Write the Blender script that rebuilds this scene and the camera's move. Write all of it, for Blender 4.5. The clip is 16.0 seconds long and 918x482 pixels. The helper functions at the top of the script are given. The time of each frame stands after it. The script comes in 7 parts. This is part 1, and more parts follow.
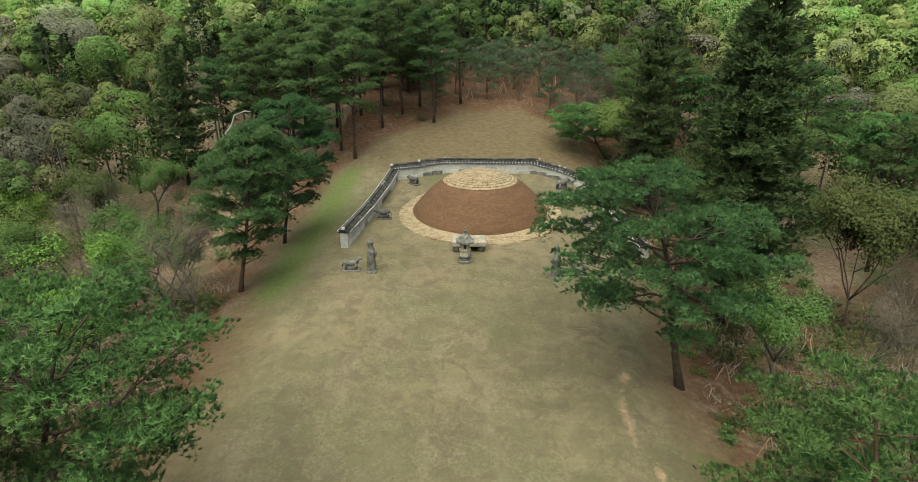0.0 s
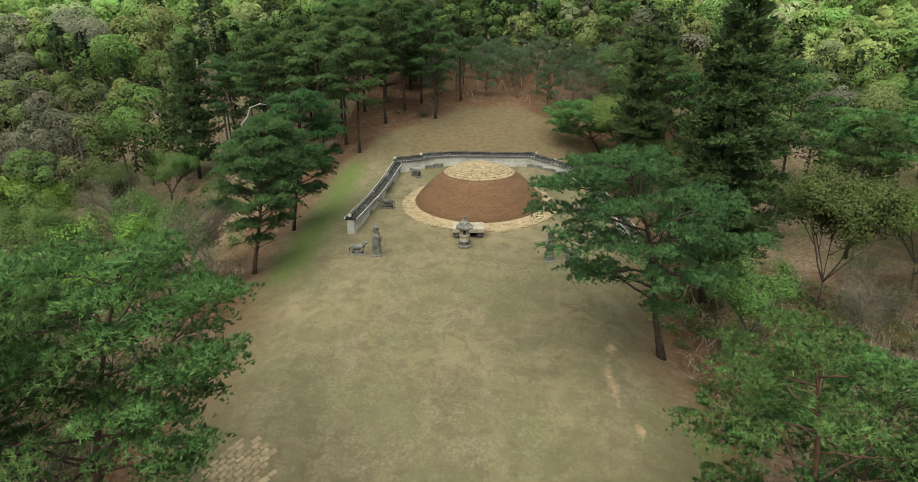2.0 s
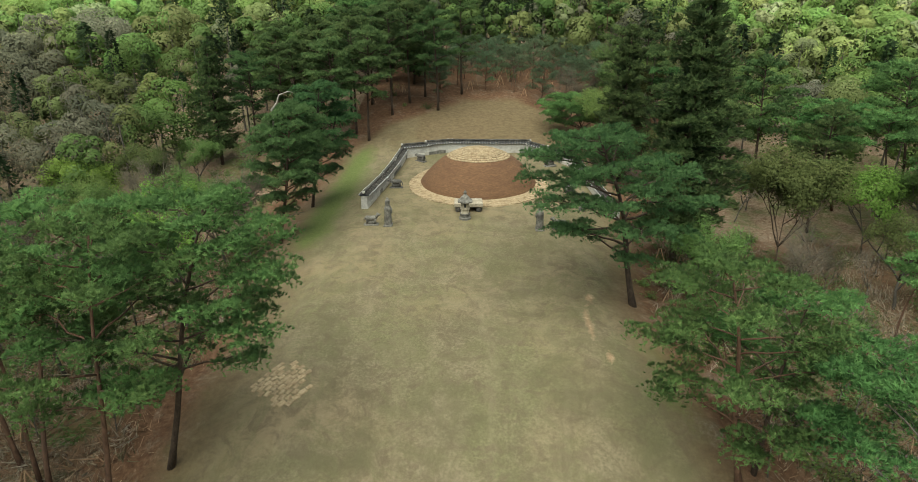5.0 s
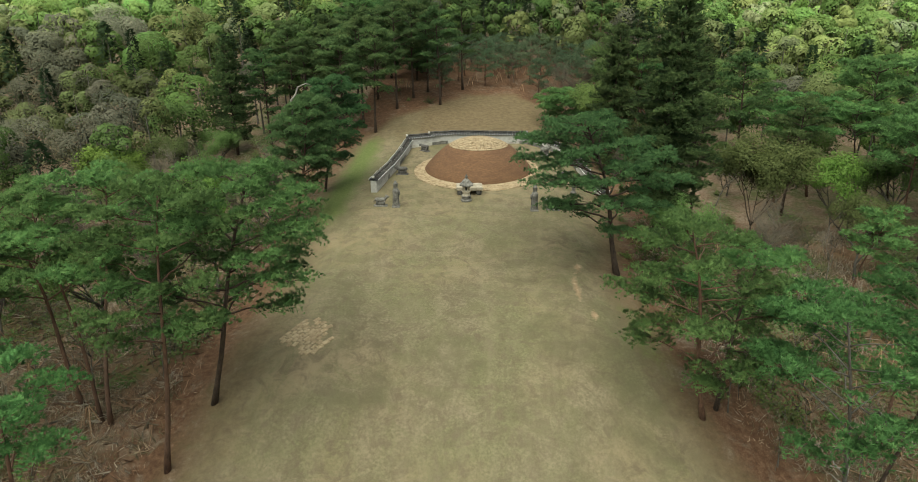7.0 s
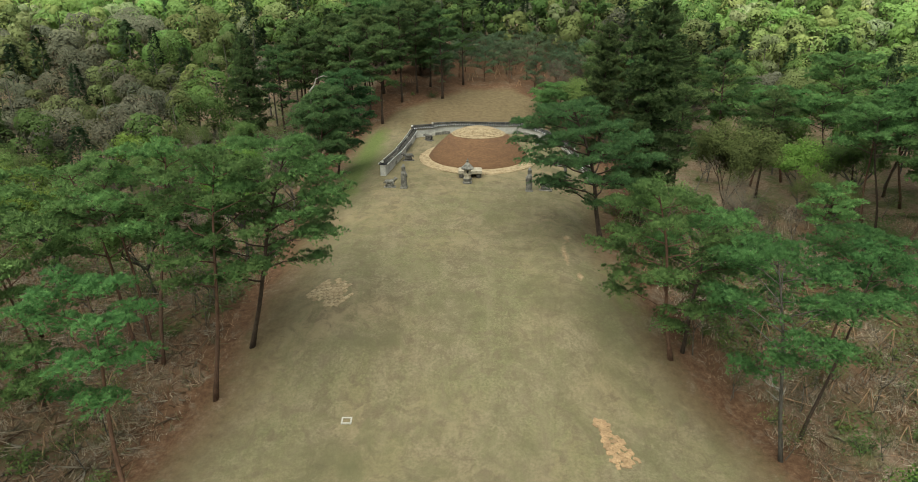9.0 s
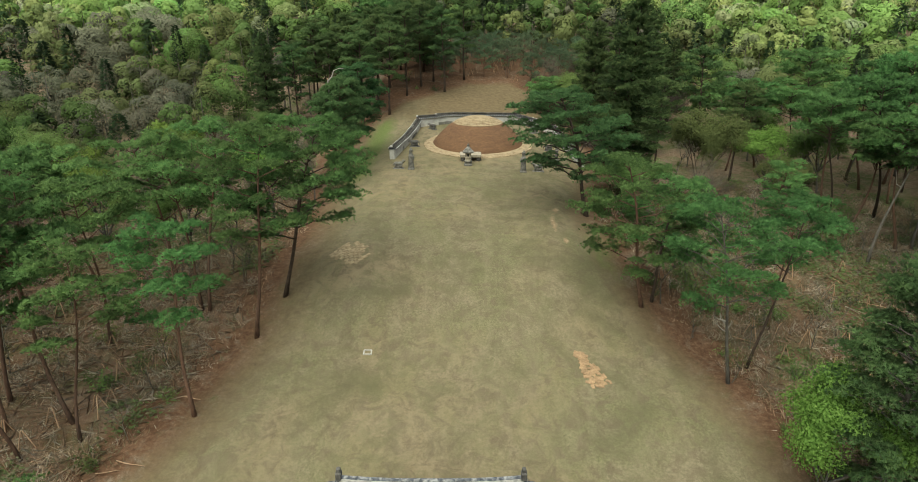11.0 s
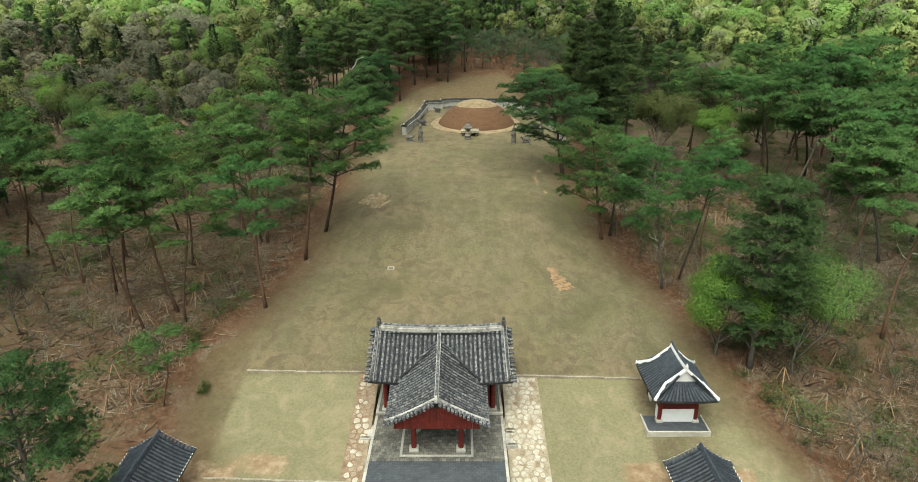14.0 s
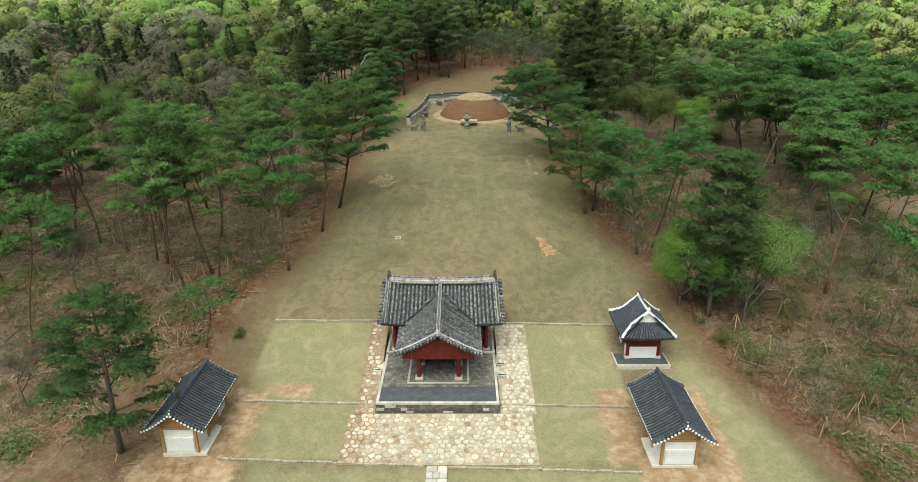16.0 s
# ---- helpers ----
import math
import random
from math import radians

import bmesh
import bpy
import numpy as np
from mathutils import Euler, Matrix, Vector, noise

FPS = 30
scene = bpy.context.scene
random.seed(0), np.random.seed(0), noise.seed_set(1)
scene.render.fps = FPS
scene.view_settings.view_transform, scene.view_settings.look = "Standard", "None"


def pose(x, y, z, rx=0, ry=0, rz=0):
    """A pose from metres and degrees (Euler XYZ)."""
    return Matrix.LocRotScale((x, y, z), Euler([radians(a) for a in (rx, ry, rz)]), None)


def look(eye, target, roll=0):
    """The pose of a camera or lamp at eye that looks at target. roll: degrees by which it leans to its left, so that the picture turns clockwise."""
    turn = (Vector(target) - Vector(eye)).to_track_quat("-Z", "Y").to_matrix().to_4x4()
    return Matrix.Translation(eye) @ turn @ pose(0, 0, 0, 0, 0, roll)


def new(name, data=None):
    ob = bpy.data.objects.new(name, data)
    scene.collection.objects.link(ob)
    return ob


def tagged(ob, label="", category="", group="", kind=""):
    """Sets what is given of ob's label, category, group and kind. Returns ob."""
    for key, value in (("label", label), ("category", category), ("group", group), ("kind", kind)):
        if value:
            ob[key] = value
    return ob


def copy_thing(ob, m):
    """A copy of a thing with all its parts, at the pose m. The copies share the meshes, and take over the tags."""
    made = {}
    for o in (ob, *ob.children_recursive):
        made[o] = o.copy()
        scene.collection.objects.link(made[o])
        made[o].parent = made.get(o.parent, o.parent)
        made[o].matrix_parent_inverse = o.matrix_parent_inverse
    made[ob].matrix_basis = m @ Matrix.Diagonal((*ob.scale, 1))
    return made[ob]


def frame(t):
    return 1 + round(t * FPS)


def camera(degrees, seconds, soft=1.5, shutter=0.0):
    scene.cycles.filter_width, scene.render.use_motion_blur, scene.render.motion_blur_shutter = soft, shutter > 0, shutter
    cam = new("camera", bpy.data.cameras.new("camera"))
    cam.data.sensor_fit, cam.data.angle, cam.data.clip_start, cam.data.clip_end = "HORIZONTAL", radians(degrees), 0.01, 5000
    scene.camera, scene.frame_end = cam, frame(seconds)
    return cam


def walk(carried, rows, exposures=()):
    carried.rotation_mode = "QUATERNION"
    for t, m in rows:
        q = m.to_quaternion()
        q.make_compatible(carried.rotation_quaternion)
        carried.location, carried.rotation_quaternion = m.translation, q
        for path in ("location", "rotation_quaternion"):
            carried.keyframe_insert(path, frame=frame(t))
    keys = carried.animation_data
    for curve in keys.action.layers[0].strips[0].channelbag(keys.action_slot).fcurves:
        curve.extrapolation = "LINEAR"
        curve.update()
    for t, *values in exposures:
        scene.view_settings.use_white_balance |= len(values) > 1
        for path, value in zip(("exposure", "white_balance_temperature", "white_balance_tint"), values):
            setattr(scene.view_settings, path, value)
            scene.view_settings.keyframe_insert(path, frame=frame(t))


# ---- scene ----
cam = camera(73.0, 16.0, soft=0.9)
PATH = [
    (0.00, pose(2.383, 16.772, 31.965, 69.587, 0.069, -0.093)),
    (0.50, pose(2.377, 16.033, 31.964, 69.590, 0.017, -0.083)),
    (1.00, pose(2.384, 15.219, 31.964, 69.592, -0.014, -0.066)),
    (1.50, pose(2.398, 14.296, 31.965, 69.593, -0.029, -0.045)),
    (2.00, pose(2.414, 13.262, 31.966, 69.593, -0.032, -0.024)),
    (2.50, pose(2.428, 12.129, 31.968, 69.592, -0.028, -0.003)),
    (3.00, pose(2.435, 10.914, 31.970, 69.590, -0.020, 0.015)),
    (3.50, pose(2.435, 9.636, 31.972, 69.588, -0.010, 0.029)),
    (4.00, pose(2.424, 8.307, 31.973, 69.586, -0.000, 0.039)),
    (4.75, pose(2.387, 6.234, 31.976, 69.581, 0.010, 0.044)),
    (5.50, pose(2.324, 4.066, 31.977, 69.576, 0.012, 0.039)),
    (6.50, pose(2.204, 0.997, 31.977, 69.569, -0.000, 0.017)),
    (7.00, pose(2.132, -0.632, 31.976, 69.565, -0.012, 0.002)),
    (7.50, pose(2.054, -2.335, 31.974, 69.562, -0.028, -0.014)),
    (8.00, pose(1.973, -4.119, 31.972, 69.559, -0.046, -0.031)),
    (8.50, pose(1.890, -5.991, 31.968, 69.557, -0.066, -0.047)),
    (9.00, pose(1.809, -7.957, 31.962, 69.555, -0.086, -0.061)),
    (9.75, pose(1.697, -11.097, 31.952, 69.554, -0.114, -0.076)),
    (10.50, pose(1.603, -14.493, 31.938, 69.554, -0.136, -0.081)),
    (11.50, pose(1.522, -19.480, 31.913, 69.558, -0.148, -0.066)),
    (12.00, pose(1.506, -22.194, 31.898, 69.562, -0.143, -0.049)),
    (12.50, pose(1.508, -25.062, 31.881, 69.567, -0.130, -0.024)),
    (13.00, pose(1.531, -28.075, 31.862, 69.573, -0.108, 0.007)),
    (13.50, pose(1.576, -31.202, 31.840, 69.581, -0.075, 0.044)),
    (14.00, pose(1.643, -34.376, 31.816, 69.590, -0.032, 0.087)),
    (14.50, pose(1.734, -37.477, 31.789, 69.602, 0.021, 0.133)),
    (15.00, pose(1.846, -40.311, 31.760, 69.615, 0.085, 0.181)),
    (15.50, pose(1.980, -42.579, 31.728, 69.629, 0.159, 0.229)),
    (16.00, pose(2.133, -43.845, 31.693, 69.646, 0.242, 0.273)),
]
EXPOSURE, KELVIN, TINT = 0.55, 6620, -3
walk(cam, PATH, exposures=[(0.0, EXPOSURE + 0.09, KELVIN, TINT), (4.0, EXPOSURE + 0.09, KELVIN, TINT), (8.0, EXPOSURE + 0.03, KELVIN, TINT), (16.0, EXPOSURE + 0.04, KELVIN, TINT)])

# ---- daylight under a bright overcast sky ----
world = bpy.data.worlds.new("sky")
scene.world = world
world.use_nodes = True
wn = world.node_tree
sky = wn.nodes.new("ShaderNodeTexSky")
sky.sky_type = "NISHITA"
sky.sun_disc = False
sky.sun_elevation = radians(67)
sky.sun_rotation = radians(200)
sky.air_density = 1.6
sky.dust_density = 4.0
sky.ozone_density = 1.0
wn.nodes["Background"].inputs["Strength"].default_value = 0.056
wn.links.new(sky.outputs["Color"], wn.nodes["Background"].inputs["Color"])

sun_data = bpy.data.lights.new("sun", "SUN")
sun_data.energy = 3.6
sun_data.angle = radians(76)
sun_data.color = (1.0, 0.96, 0.90)
sun = new("sun", sun_data)
SUN_DIR = Vector((math.sin(radians(200)) * math.cos(radians(67)), math.cos(radians(200)) * math.cos(radians(67)), math.sin(radians(67))))
sun.matrix_world = look(SUN_DIR * 200, (0, 0, 0))


# ---- materials ----
def nodes_of(name):
    m = bpy.data.materials.new(name)
    m.use_nodes = True
    t = m.node_tree
    return m, t, t.nodes["Principled BSDF"]


def link(t, a, b):
    t.links.new(a, b)


def noise_node(t, co, scale, detail=4.0, rough=0.55, distort=0.0):
    n = t.nodes.new("ShaderNodeTexNoise")
    n.inputs["Scale"].default_value = scale
    n.inputs["Detail"].default_value = detail
    n.inputs["Roughness"].default_value = rough
    n.inputs["Distortion"].default_value = distort
    link(t, co, n.inputs["Vector"])
    return n.outputs["Fac"]


def ramp(t, fac, stops):
    r = t.nodes.new("ShaderNodeValToRGB")
    e = r.color_ramp.elements
    while len(e) < len(stops):
        e.new(0.5)
    for s, (pos, col) in zip(e, stops):
        s.position = pos
        s.color = (*col, 1)
    link(t, fac, r.inputs["Fac"])
    return r.outputs["Color"]


def mix(t, fac, a, b, mode="MIX"):
    n = t.nodes.new("ShaderNodeMix")
    n.data_type = "RGBA"
    n.blend_type = mode
    for sock, val in ((n.inputs[0], fac), (n.inputs[6], a), (n.inputs[7], b)):
        if hasattr(val, "default_value") or hasattr(val, "is_output"):
            link(t, val, sock)
        elif isinstance(val, tuple):
            sock.default_value = (*val, 1)
        else:
            sock.default_value = val
    return n.outputs[2]


def maths(t, op, a, b=0.0, c=None):
    n = t.nodes.new("ShaderNodeMath")
    n.operation = op
    vals = (a, b) if c is None else (a, b, c)
    for sock, val in zip(n.inputs, vals):
        if hasattr(val, "is_output"):
            link(t, val, sock)
        else:
            sock.default_value = val
    return n.outputs[0]


def bump(t, bsdf, height, strength, dist=0.02):
    n = t.nodes.new("ShaderNodeBump")
    n.inputs["Strength"].default_value = strength
    n.inputs["Distance"].default_value = dist
    link(t, height, n.inputs["Height"])
    link(t, n.outputs["Normal"], bsdf.inputs["Normal"])


def coords(t, world_space=False, squash=None):
    if world_space:
        co = t.nodes.new("ShaderNodeNewGeometry").outputs["Position"]
    else:
        co = t.nodes.new("ShaderNodeTexCoord").outputs["Object"]
    if squash:
        n = t.nodes.new("ShaderNodeMapping")
        n.inputs["Scale"].default_value = squash
        link(t, co, n.inputs["Vector"])
        co = n.outputs["Vector"]
    return co


def surface(name, dark, light, scale=6.0, stain=None, stain_scale=0.7, stain_amount=0.5, rough=0.8, relief=0.3,
            relief_scale=30.0, vary=0.0, world_space=True, squash=None, spec=0.3, dist=0.02):
    """A weathered surface: fine grain, broad stains and a little relief."""
    m, t, b = nodes_of(name)
    co = coords(t, world_space, squash)
    fine = noise_node(t, co, scale, 6, 0.65)
    col = ramp(t, fine, [(0.3, dark), (0.7, light)])
    if stain:
        big = noise_node(t, co, stain_scale, 5, 0.6, 0.4)
        mask = ramp(t, big, [(0.45, (0, 0, 0)), (0.68, (1, 1, 1))])
        col = mix(t, maths(t, "MULTIPLY", mask, stain_amount), col, stain)
    if vary:
        rnd = t.nodes.new("ShaderNodeObjectInfo").outputs["Random"]
        h = t.nodes.new("ShaderNodeHueSaturation")
        link(t, maths(t, "MULTIPLY_ADD", rnd, 2 * vary, 1 - vary), h.inputs["Value"])
        link(t, col, h.inputs["Color"])
        col = h.outputs["Color"]
    link(t, col, b.inputs["Base Color"])
    b.inputs["Roughness"].default_value = rough
    b.inputs["Specular IOR Level"].default_value = spec
    if relief:
        bump(t, b, noise_node(t, co, relief_scale, 5, 0.6), relief, dist)
    return m


def foliage(name, dark, light, tip=None, hue_vary=0.02, value_vary=0.25, thin=0.25, use_tint=False):
    """Leaves and needles: two tones by place, a shift for each plant, some light through the leaf."""
    m, t, b = nodes_of(name)
    co = coords(t, True)
    col = ramp(t, noise_node(t, co, 1.1, 6, 0.75), [(0.36, dark), (0.64, light)])
    if tip:
        col = mix(t, ramp(t, noise_node(t, co, 3.5, 3, 0.6), [(0.5, (0, 0, 0)), (0.72, (0.8, 0.8, 0.8))]), col, tip)
    h = t.nodes.new("ShaderNodeHueSaturation")
    if use_tint:
        a = t.nodes.new("ShaderNodeAttribute")
        a.attribute_name = "tint"
        col = mix(t, 1.0, col, a.outputs["Color"], "MULTIPLY")
    else:
        rnd = t.nodes.new("ShaderNodeObjectInfo").outputs["Random"]
        link(t, maths(t, "MULTIPLY_ADD", rnd, 2 * hue_vary, 0.5 - hue_vary), h.inputs["Hue"])
        rnd2 = maths(t, "FRACT", maths(t, "MULTIPLY", rnd, 7.31))
        link(t, maths(t, "MULTIPLY_ADD", rnd2, 2 * value_vary, 1 - value_vary), h.inputs["Value"])
    link(t, col, h.inputs["Color"])
    col = h.outputs["Color"]
    link(t, col, b.inputs["Base Color"])
    b.inputs["Roughness"].default_value = 0.65
    b.inputs["Specular IOR Level"].default_value = 0.12
    # leaves of one tuft are shaded together, by the way the tuft faces
    tuft = t.nodes.new("ShaderNodeAttribute")
    tuft.attribute_name = "tuft"
    turn = t.nodes.new("ShaderNodeVectorTransform")
    turn.vector_type, turn.convert_from, turn.convert_to = "NORMAL", "OBJECT", "WORLD"
    link(t, tuft.outputs["Vector"], turn.inputs[0])
    link(t, turn.outputs[0], b.inputs["Normal"])
    tr = t.nodes.new("ShaderNodeBsdfTranslucent")
    link(t, col, tr.inputs["Color"])
    mx = t.nodes.new("ShaderNodeMixShader")
    mx.inputs[0].default_value = thin
    link(t, b.outputs[0], mx.inputs[1])
    link(t, tr.outputs[0], mx.inputs[2])
    link(t, mx.outputs[0], t.nodes["Material Output"].inputs["Surface"])
    return m


def ground_material():
    """Dry lawn, red earth, leaf litter and fresh grass, laid out by the sheet's own masks."""
    m, t, b = nodes_of("ground")
    co = coords(t, True)

    def mask(name):
        a = t.nodes.new("ShaderNodeAttribute")
        a.attribute_name = name
        return a.outputs["Fac"]

    wob = noise_node(t, co, 0.55, 6, 0.7)
    fine = noise_node(t, co, 5.0, 6, 0.75)
    blades = noise_node(t, co, 28.0, 4, 0.8)
    broad = noise_node(t, co, 0.16, 5, 0.62, 0.5)

    def edge(name, soft=0.35):
        v = maths(t, "ADD", mask(name), maths(t, "MULTIPLY_ADD", wob, 0.9, -0.45))
        v = maths(t, "ADD", v, maths(t, "MULTIPLY_ADD", fine, 0.4, -0.2))
        return ramp(t, v, [(0.5 - soft / 2, (0, 0, 0)), (0.5 + soft / 2, (1, 1, 1))])

    straw = ramp(t, fine, [(0.28, (0.068, 0.057, 0.033)), (0.50, (0.146, 0.121, 0.075)), (0.72, (0.246, 0.206, 0.135))])
    sward = ramp(t, fine, [(0.32, (0.062, 0.064, 0.028)), (0.68, (0.170, 0.160, 0.080))])
    lawn = mix(t, ramp(t, broad, [(0.40, (0.05, 0.05, 0.05)), (0.60, (1.0, 1.0, 1.0))]), straw, sward)
    lawn = mix(t, ramp(t, noise_node(t, co, 0.07, 4, 0.6, 0.6), [(0.42, (0, 0, 0)), (0.62, (0.6, 0.6, 0.6))]), lawn, (0.215, 0.158, 0.092))
    lawn = mix(t, ramp(t, noise_node(t, co, 0.8, 6, 0.7, 0.8), [(0.46, (0, 0, 0)), (0.62, (0.85, 0.85, 0.85))]), lawn, (0.090, 0.070, 0.044))
    lawn = mix(t, ramp(t, noise_node(t, co, 0.33, 6, 0.75, 1.2), [(0.48, (0, 0, 0)), (0.64, (0.75, 0.75, 0.75))]), lawn, (0.100, 0.095, 0.046))
    lawn = mix(t, ramp(t, blades, [(0.35, (0, 0, 0)), (0.7, (0.3, 0.3, 0.3))]), lawn, (0.33, 0.28, 0.19))
    streak = noise_node(t, coords(t, True, (0.42, 0.13, 0.2)), 1.0, 7, 0.72, 1.1)
    lawn = mix(t, ramp(t, streak, [(0.44, (0, 0, 0)), (0.70, (0.32, 0.32, 0.32))]), lawn, (0.240, 0.200, 0.130))
    worn = noise_node(t, co, 0.11, 5, 0.6, 0.9)
    lawn = mix(t, ramp(t, worn, [(0.50, (0, 0, 0)), (0.66, (0.55, 0.55, 0.55))]), lawn, (0.088, 0.084, 0.044))
    court = ramp(t, fine, [(0.3, (0.165, 0.152, 0.084)), (0.7, (0.285, 0.268, 0.158))])
    court = mix(t, ramp(t, noise_node(t, co, 0.5, 6, 0.7, 0.8), [(0.46, (0, 0, 0)), (0.68, (0.75, 0.75, 0.75))]), court, (0.350, 0.290, 0.190))
    lawn = mix(t, maths(t, "MULTIPLY", edge("court", 0.5), 0.8), lawn, court)
    scrub = ramp(t, noise_node(t, co, 1.6, 7, 0.75), [(0.3, (0.072, 0.050, 0.029)), (0.55, (0.140, 0.102, 0.057)), (0.75, (0.165, 0.140, 0.076))])
    lawn = mix(t, maths(t, "MULTIPLY", edge("scrub", 0.7), 0.85), lawn, scrub)
    grass = ramp(t, fine, [(0.3, (0.066, 0.088, 0.026)), (0.7, (0.160, 0.185, 0.068))])
    lawn = mix(t, edge("fresh", 0.6), lawn, grass)
    litter = ramp(t, noise_node(t, co, 3.0, 8, 0.85), [(0.32, (0.062, 0.042, 0.028)), (0.48, (0.170, 0.114, 0.076)), (0.58, (0.265, 0.205, 0.150)), (0.70, (0.430, 0.380, 0.310))])
    under = ramp(t, fine, [(0.3, (0.035, 0.065, 0.016)), (0.7, (0.095, 0.140, 0.040))])
    litter = mix(t, ramp(t, noise_node(t, co, 0.25, 5, 0.65), [(0.46, (0, 0, 0)), (0.64, (0.75, 0.75, 0.75))]), litter, under)
    red = ramp(t, noise_node(t, co, 2.2, 8, 0.8), [(0.3, (0.048, 0.027, 0.017)), (0.50, (0.112, 0.062, 0.036)), (0.62, (0.168, 0.100, 0.062)), (0.76, (0.340, 0.265, 0.195))])
    wild = mix(t, edge("red", 0.5), litter, red)
    brush = ramp(t, noise_node(t, co, 4.5, 8, 0.85), [(0.36, (0.080, 0.058, 0.038)), (0.5, (0.200, 0.160, 0.115)), (0.64, (0.370, 0.330, 0.265))])
    wild = mix(t, ramp(t, noise_node(t, co, 0.30, 6, 0.75, 1.0), [(0.52, (0, 0, 0)), (0.66, (0.6, 0.6, 0.6))]), wild, brush)
    col = mix(t, edge("lawn", 0.6), wild, lawn)
    sand = ramp(t, noise_node(t, co, 1.1, 7, 0.7), [(0.3, (0.190, 0.115, 0.062)), (0.5, (0.300, 0.210, 0.130)), (0.7, (0.430, 0.340, 0.235))])
    col = mix(t, edge("sand", 0.3), col, sand)
    link(t, col, b.inputs["Base Color"])
    b.inputs["Roughness"].default_value = 0.95
    b.inputs["Specular IOR Level"].default_value = 0.1
    bump(t, b, maths(t, "ADD", fine, blades), 0.5, 0.06)
    return m


GROUND = ground_material()
SOIL = surface("mound_soil", (0.100, 0.054, 0.028), (0.190, 0.106, 0.056), 3.0, (0.100, 0.052, 0.030), 0.5, 0.7, 0.95, 0.7, 9.0, squash=(1, 1, 5), dist=0.1)
SOD = surface("dry_sod", (0.225, 0.165, 0.095), (0.420, 0.335, 0.215), 5.0, (0.170, 0.115, 0.062), 1.6, 0.6, 0.95, 0.6, 25.0, vary=0.14, dist=0.05)
STRAW = surface("straw_mat", (0.215, 0.130, 0.070), (0.380, 0.265, 0.155), 9.0, (0.17, 0.11, 0.065), 1.4, 0.5, 0.95, 0.6, 30.0, vary=0.2, dist=0.05)
GRANITE = surface("pale_granite", (0.380, 0.360, 0.320), (0.600, 0.575, 0.520), 14.0, (0.260, 0.235, 0.195), 1.5, 0.55, 0.85, 0.3, 40.0, vary=0.15)
OLD_STONE = surface("weathered_stone", (0.085, 0.080, 0.070), (0.250, 0.238, 0.210), 5.0, (0.040, 0.038, 0.034), 1.6, 0.75, 0.9, 0.5, 20.0, vary=0.1)
DARK_STONE = surface("dark_lichened_stone", (0.055, 0.052, 0.048), (0.165, 0.155, 0.140), 6.0, (0.035, 0.034, 0.032), 1.6, 0.6, 0.9, 0.5, 20.0)
COBBLE = surface("paving_stone", (0.330, 0.290, 0.228), (0.590, 0.550, 0.475), 4.0, (0.260, 0.205, 0.145), 0.9, 0.55, 0.9, 0.4, 18.0, vary=0.18)
RUST_COBBLE = surface("ochre_paving_stone", (0.270, 0.200, 0.135), (0.500, 0.415, 0.310), 4.0, (0.180, 0.105, 0.062), 0.9, 0.6, 0.9, 0.4, 18.0, vary=0.3)


def paving_bed():
    """Pale trodden sand between the stones, turning to rusty earth on the court's west side."""
    m, t, b = nodes_of("paving_bed")
    co = coords(t, True)
    pale = ramp(t, noise_node(t, co, 1.6, 7, 0.7), [(0.3, (0.200, 0.155, 0.100)), (0.55, (0.360, 0.305, 0.220)), (0.75, (0.500, 0.445, 0.345))])
    rust = ramp(t, noise_node(t, co, 2.4, 7, 0.7), [(0.3, (0.140, 0.085, 0.050)), (0.7, (0.330, 0.240, 0.160))])
    xyz = t.nodes.new("ShaderNodeSeparateXYZ")
    link(t, co, xyz.inputs[0])
    west = maths(t, "ADD", xyz.outputs["X"], maths(t, "MULTIPLY_ADD", noise_node(t, co, 0.5, 5, 0.65), 5.0, -2.5))
    col = mix(t, ramp(t, maths(t, "MULTIPLY_ADD", west, 0.12, 1.1), [(0.36, (0, 0, 0)), (0.62, (1, 1, 1))]), rust, pale)
    col = mix(t, ramp(t, noise_node(t, co, 0.7, 6, 0.7, 0.6), [(0.55, (0, 0, 0)), (0.72, (0.6, 0.6, 0.6))]), col, (0.200, 0.170, 0.095))
    link(t, col, b.inputs["Base Color"])
    b.inputs["Roughness"].default_value = 0.95
    bump(t, b, noise_node(t, co, 22, 5, 0.6), 0.5, 0.02)
    return m


BED = paving_bed()
PLASTER = surface("lime_plaster", (0.40, 0.39, 0.365), (0.64, 0.62, 0.58), 5.0, (0.075, 0.073, 0.070), 1.9, 0.75, 0.9, 0.15, 30.0)
FRESH_PLASTER = surface("white_plaster", (0.80, 0.81, 0.82), (0.88, 0.88, 0.88), 3.0, (0.64, 0.64, 0.62), 0.8, 0.4, 0.85, 0.08, 30.0)
PALE_SLAB = surface("pale_dressed_granite", (0.560, 0.530, 0.470), (0.740, 0.710, 0.650), 6.0, (0.460, 0.400, 0.320), 1.2, 0.4, 0.85, 0.2, 30.0)
KERBSTONE = surface("tan_kerb_stone", (0.240, 0.205, 0.150), (0.480, 0.430, 0.340), 6.0, (0.150, 0.125, 0.085), 0.8, 0.6, 0.9, 0.4, 25.0, vary=0.14)
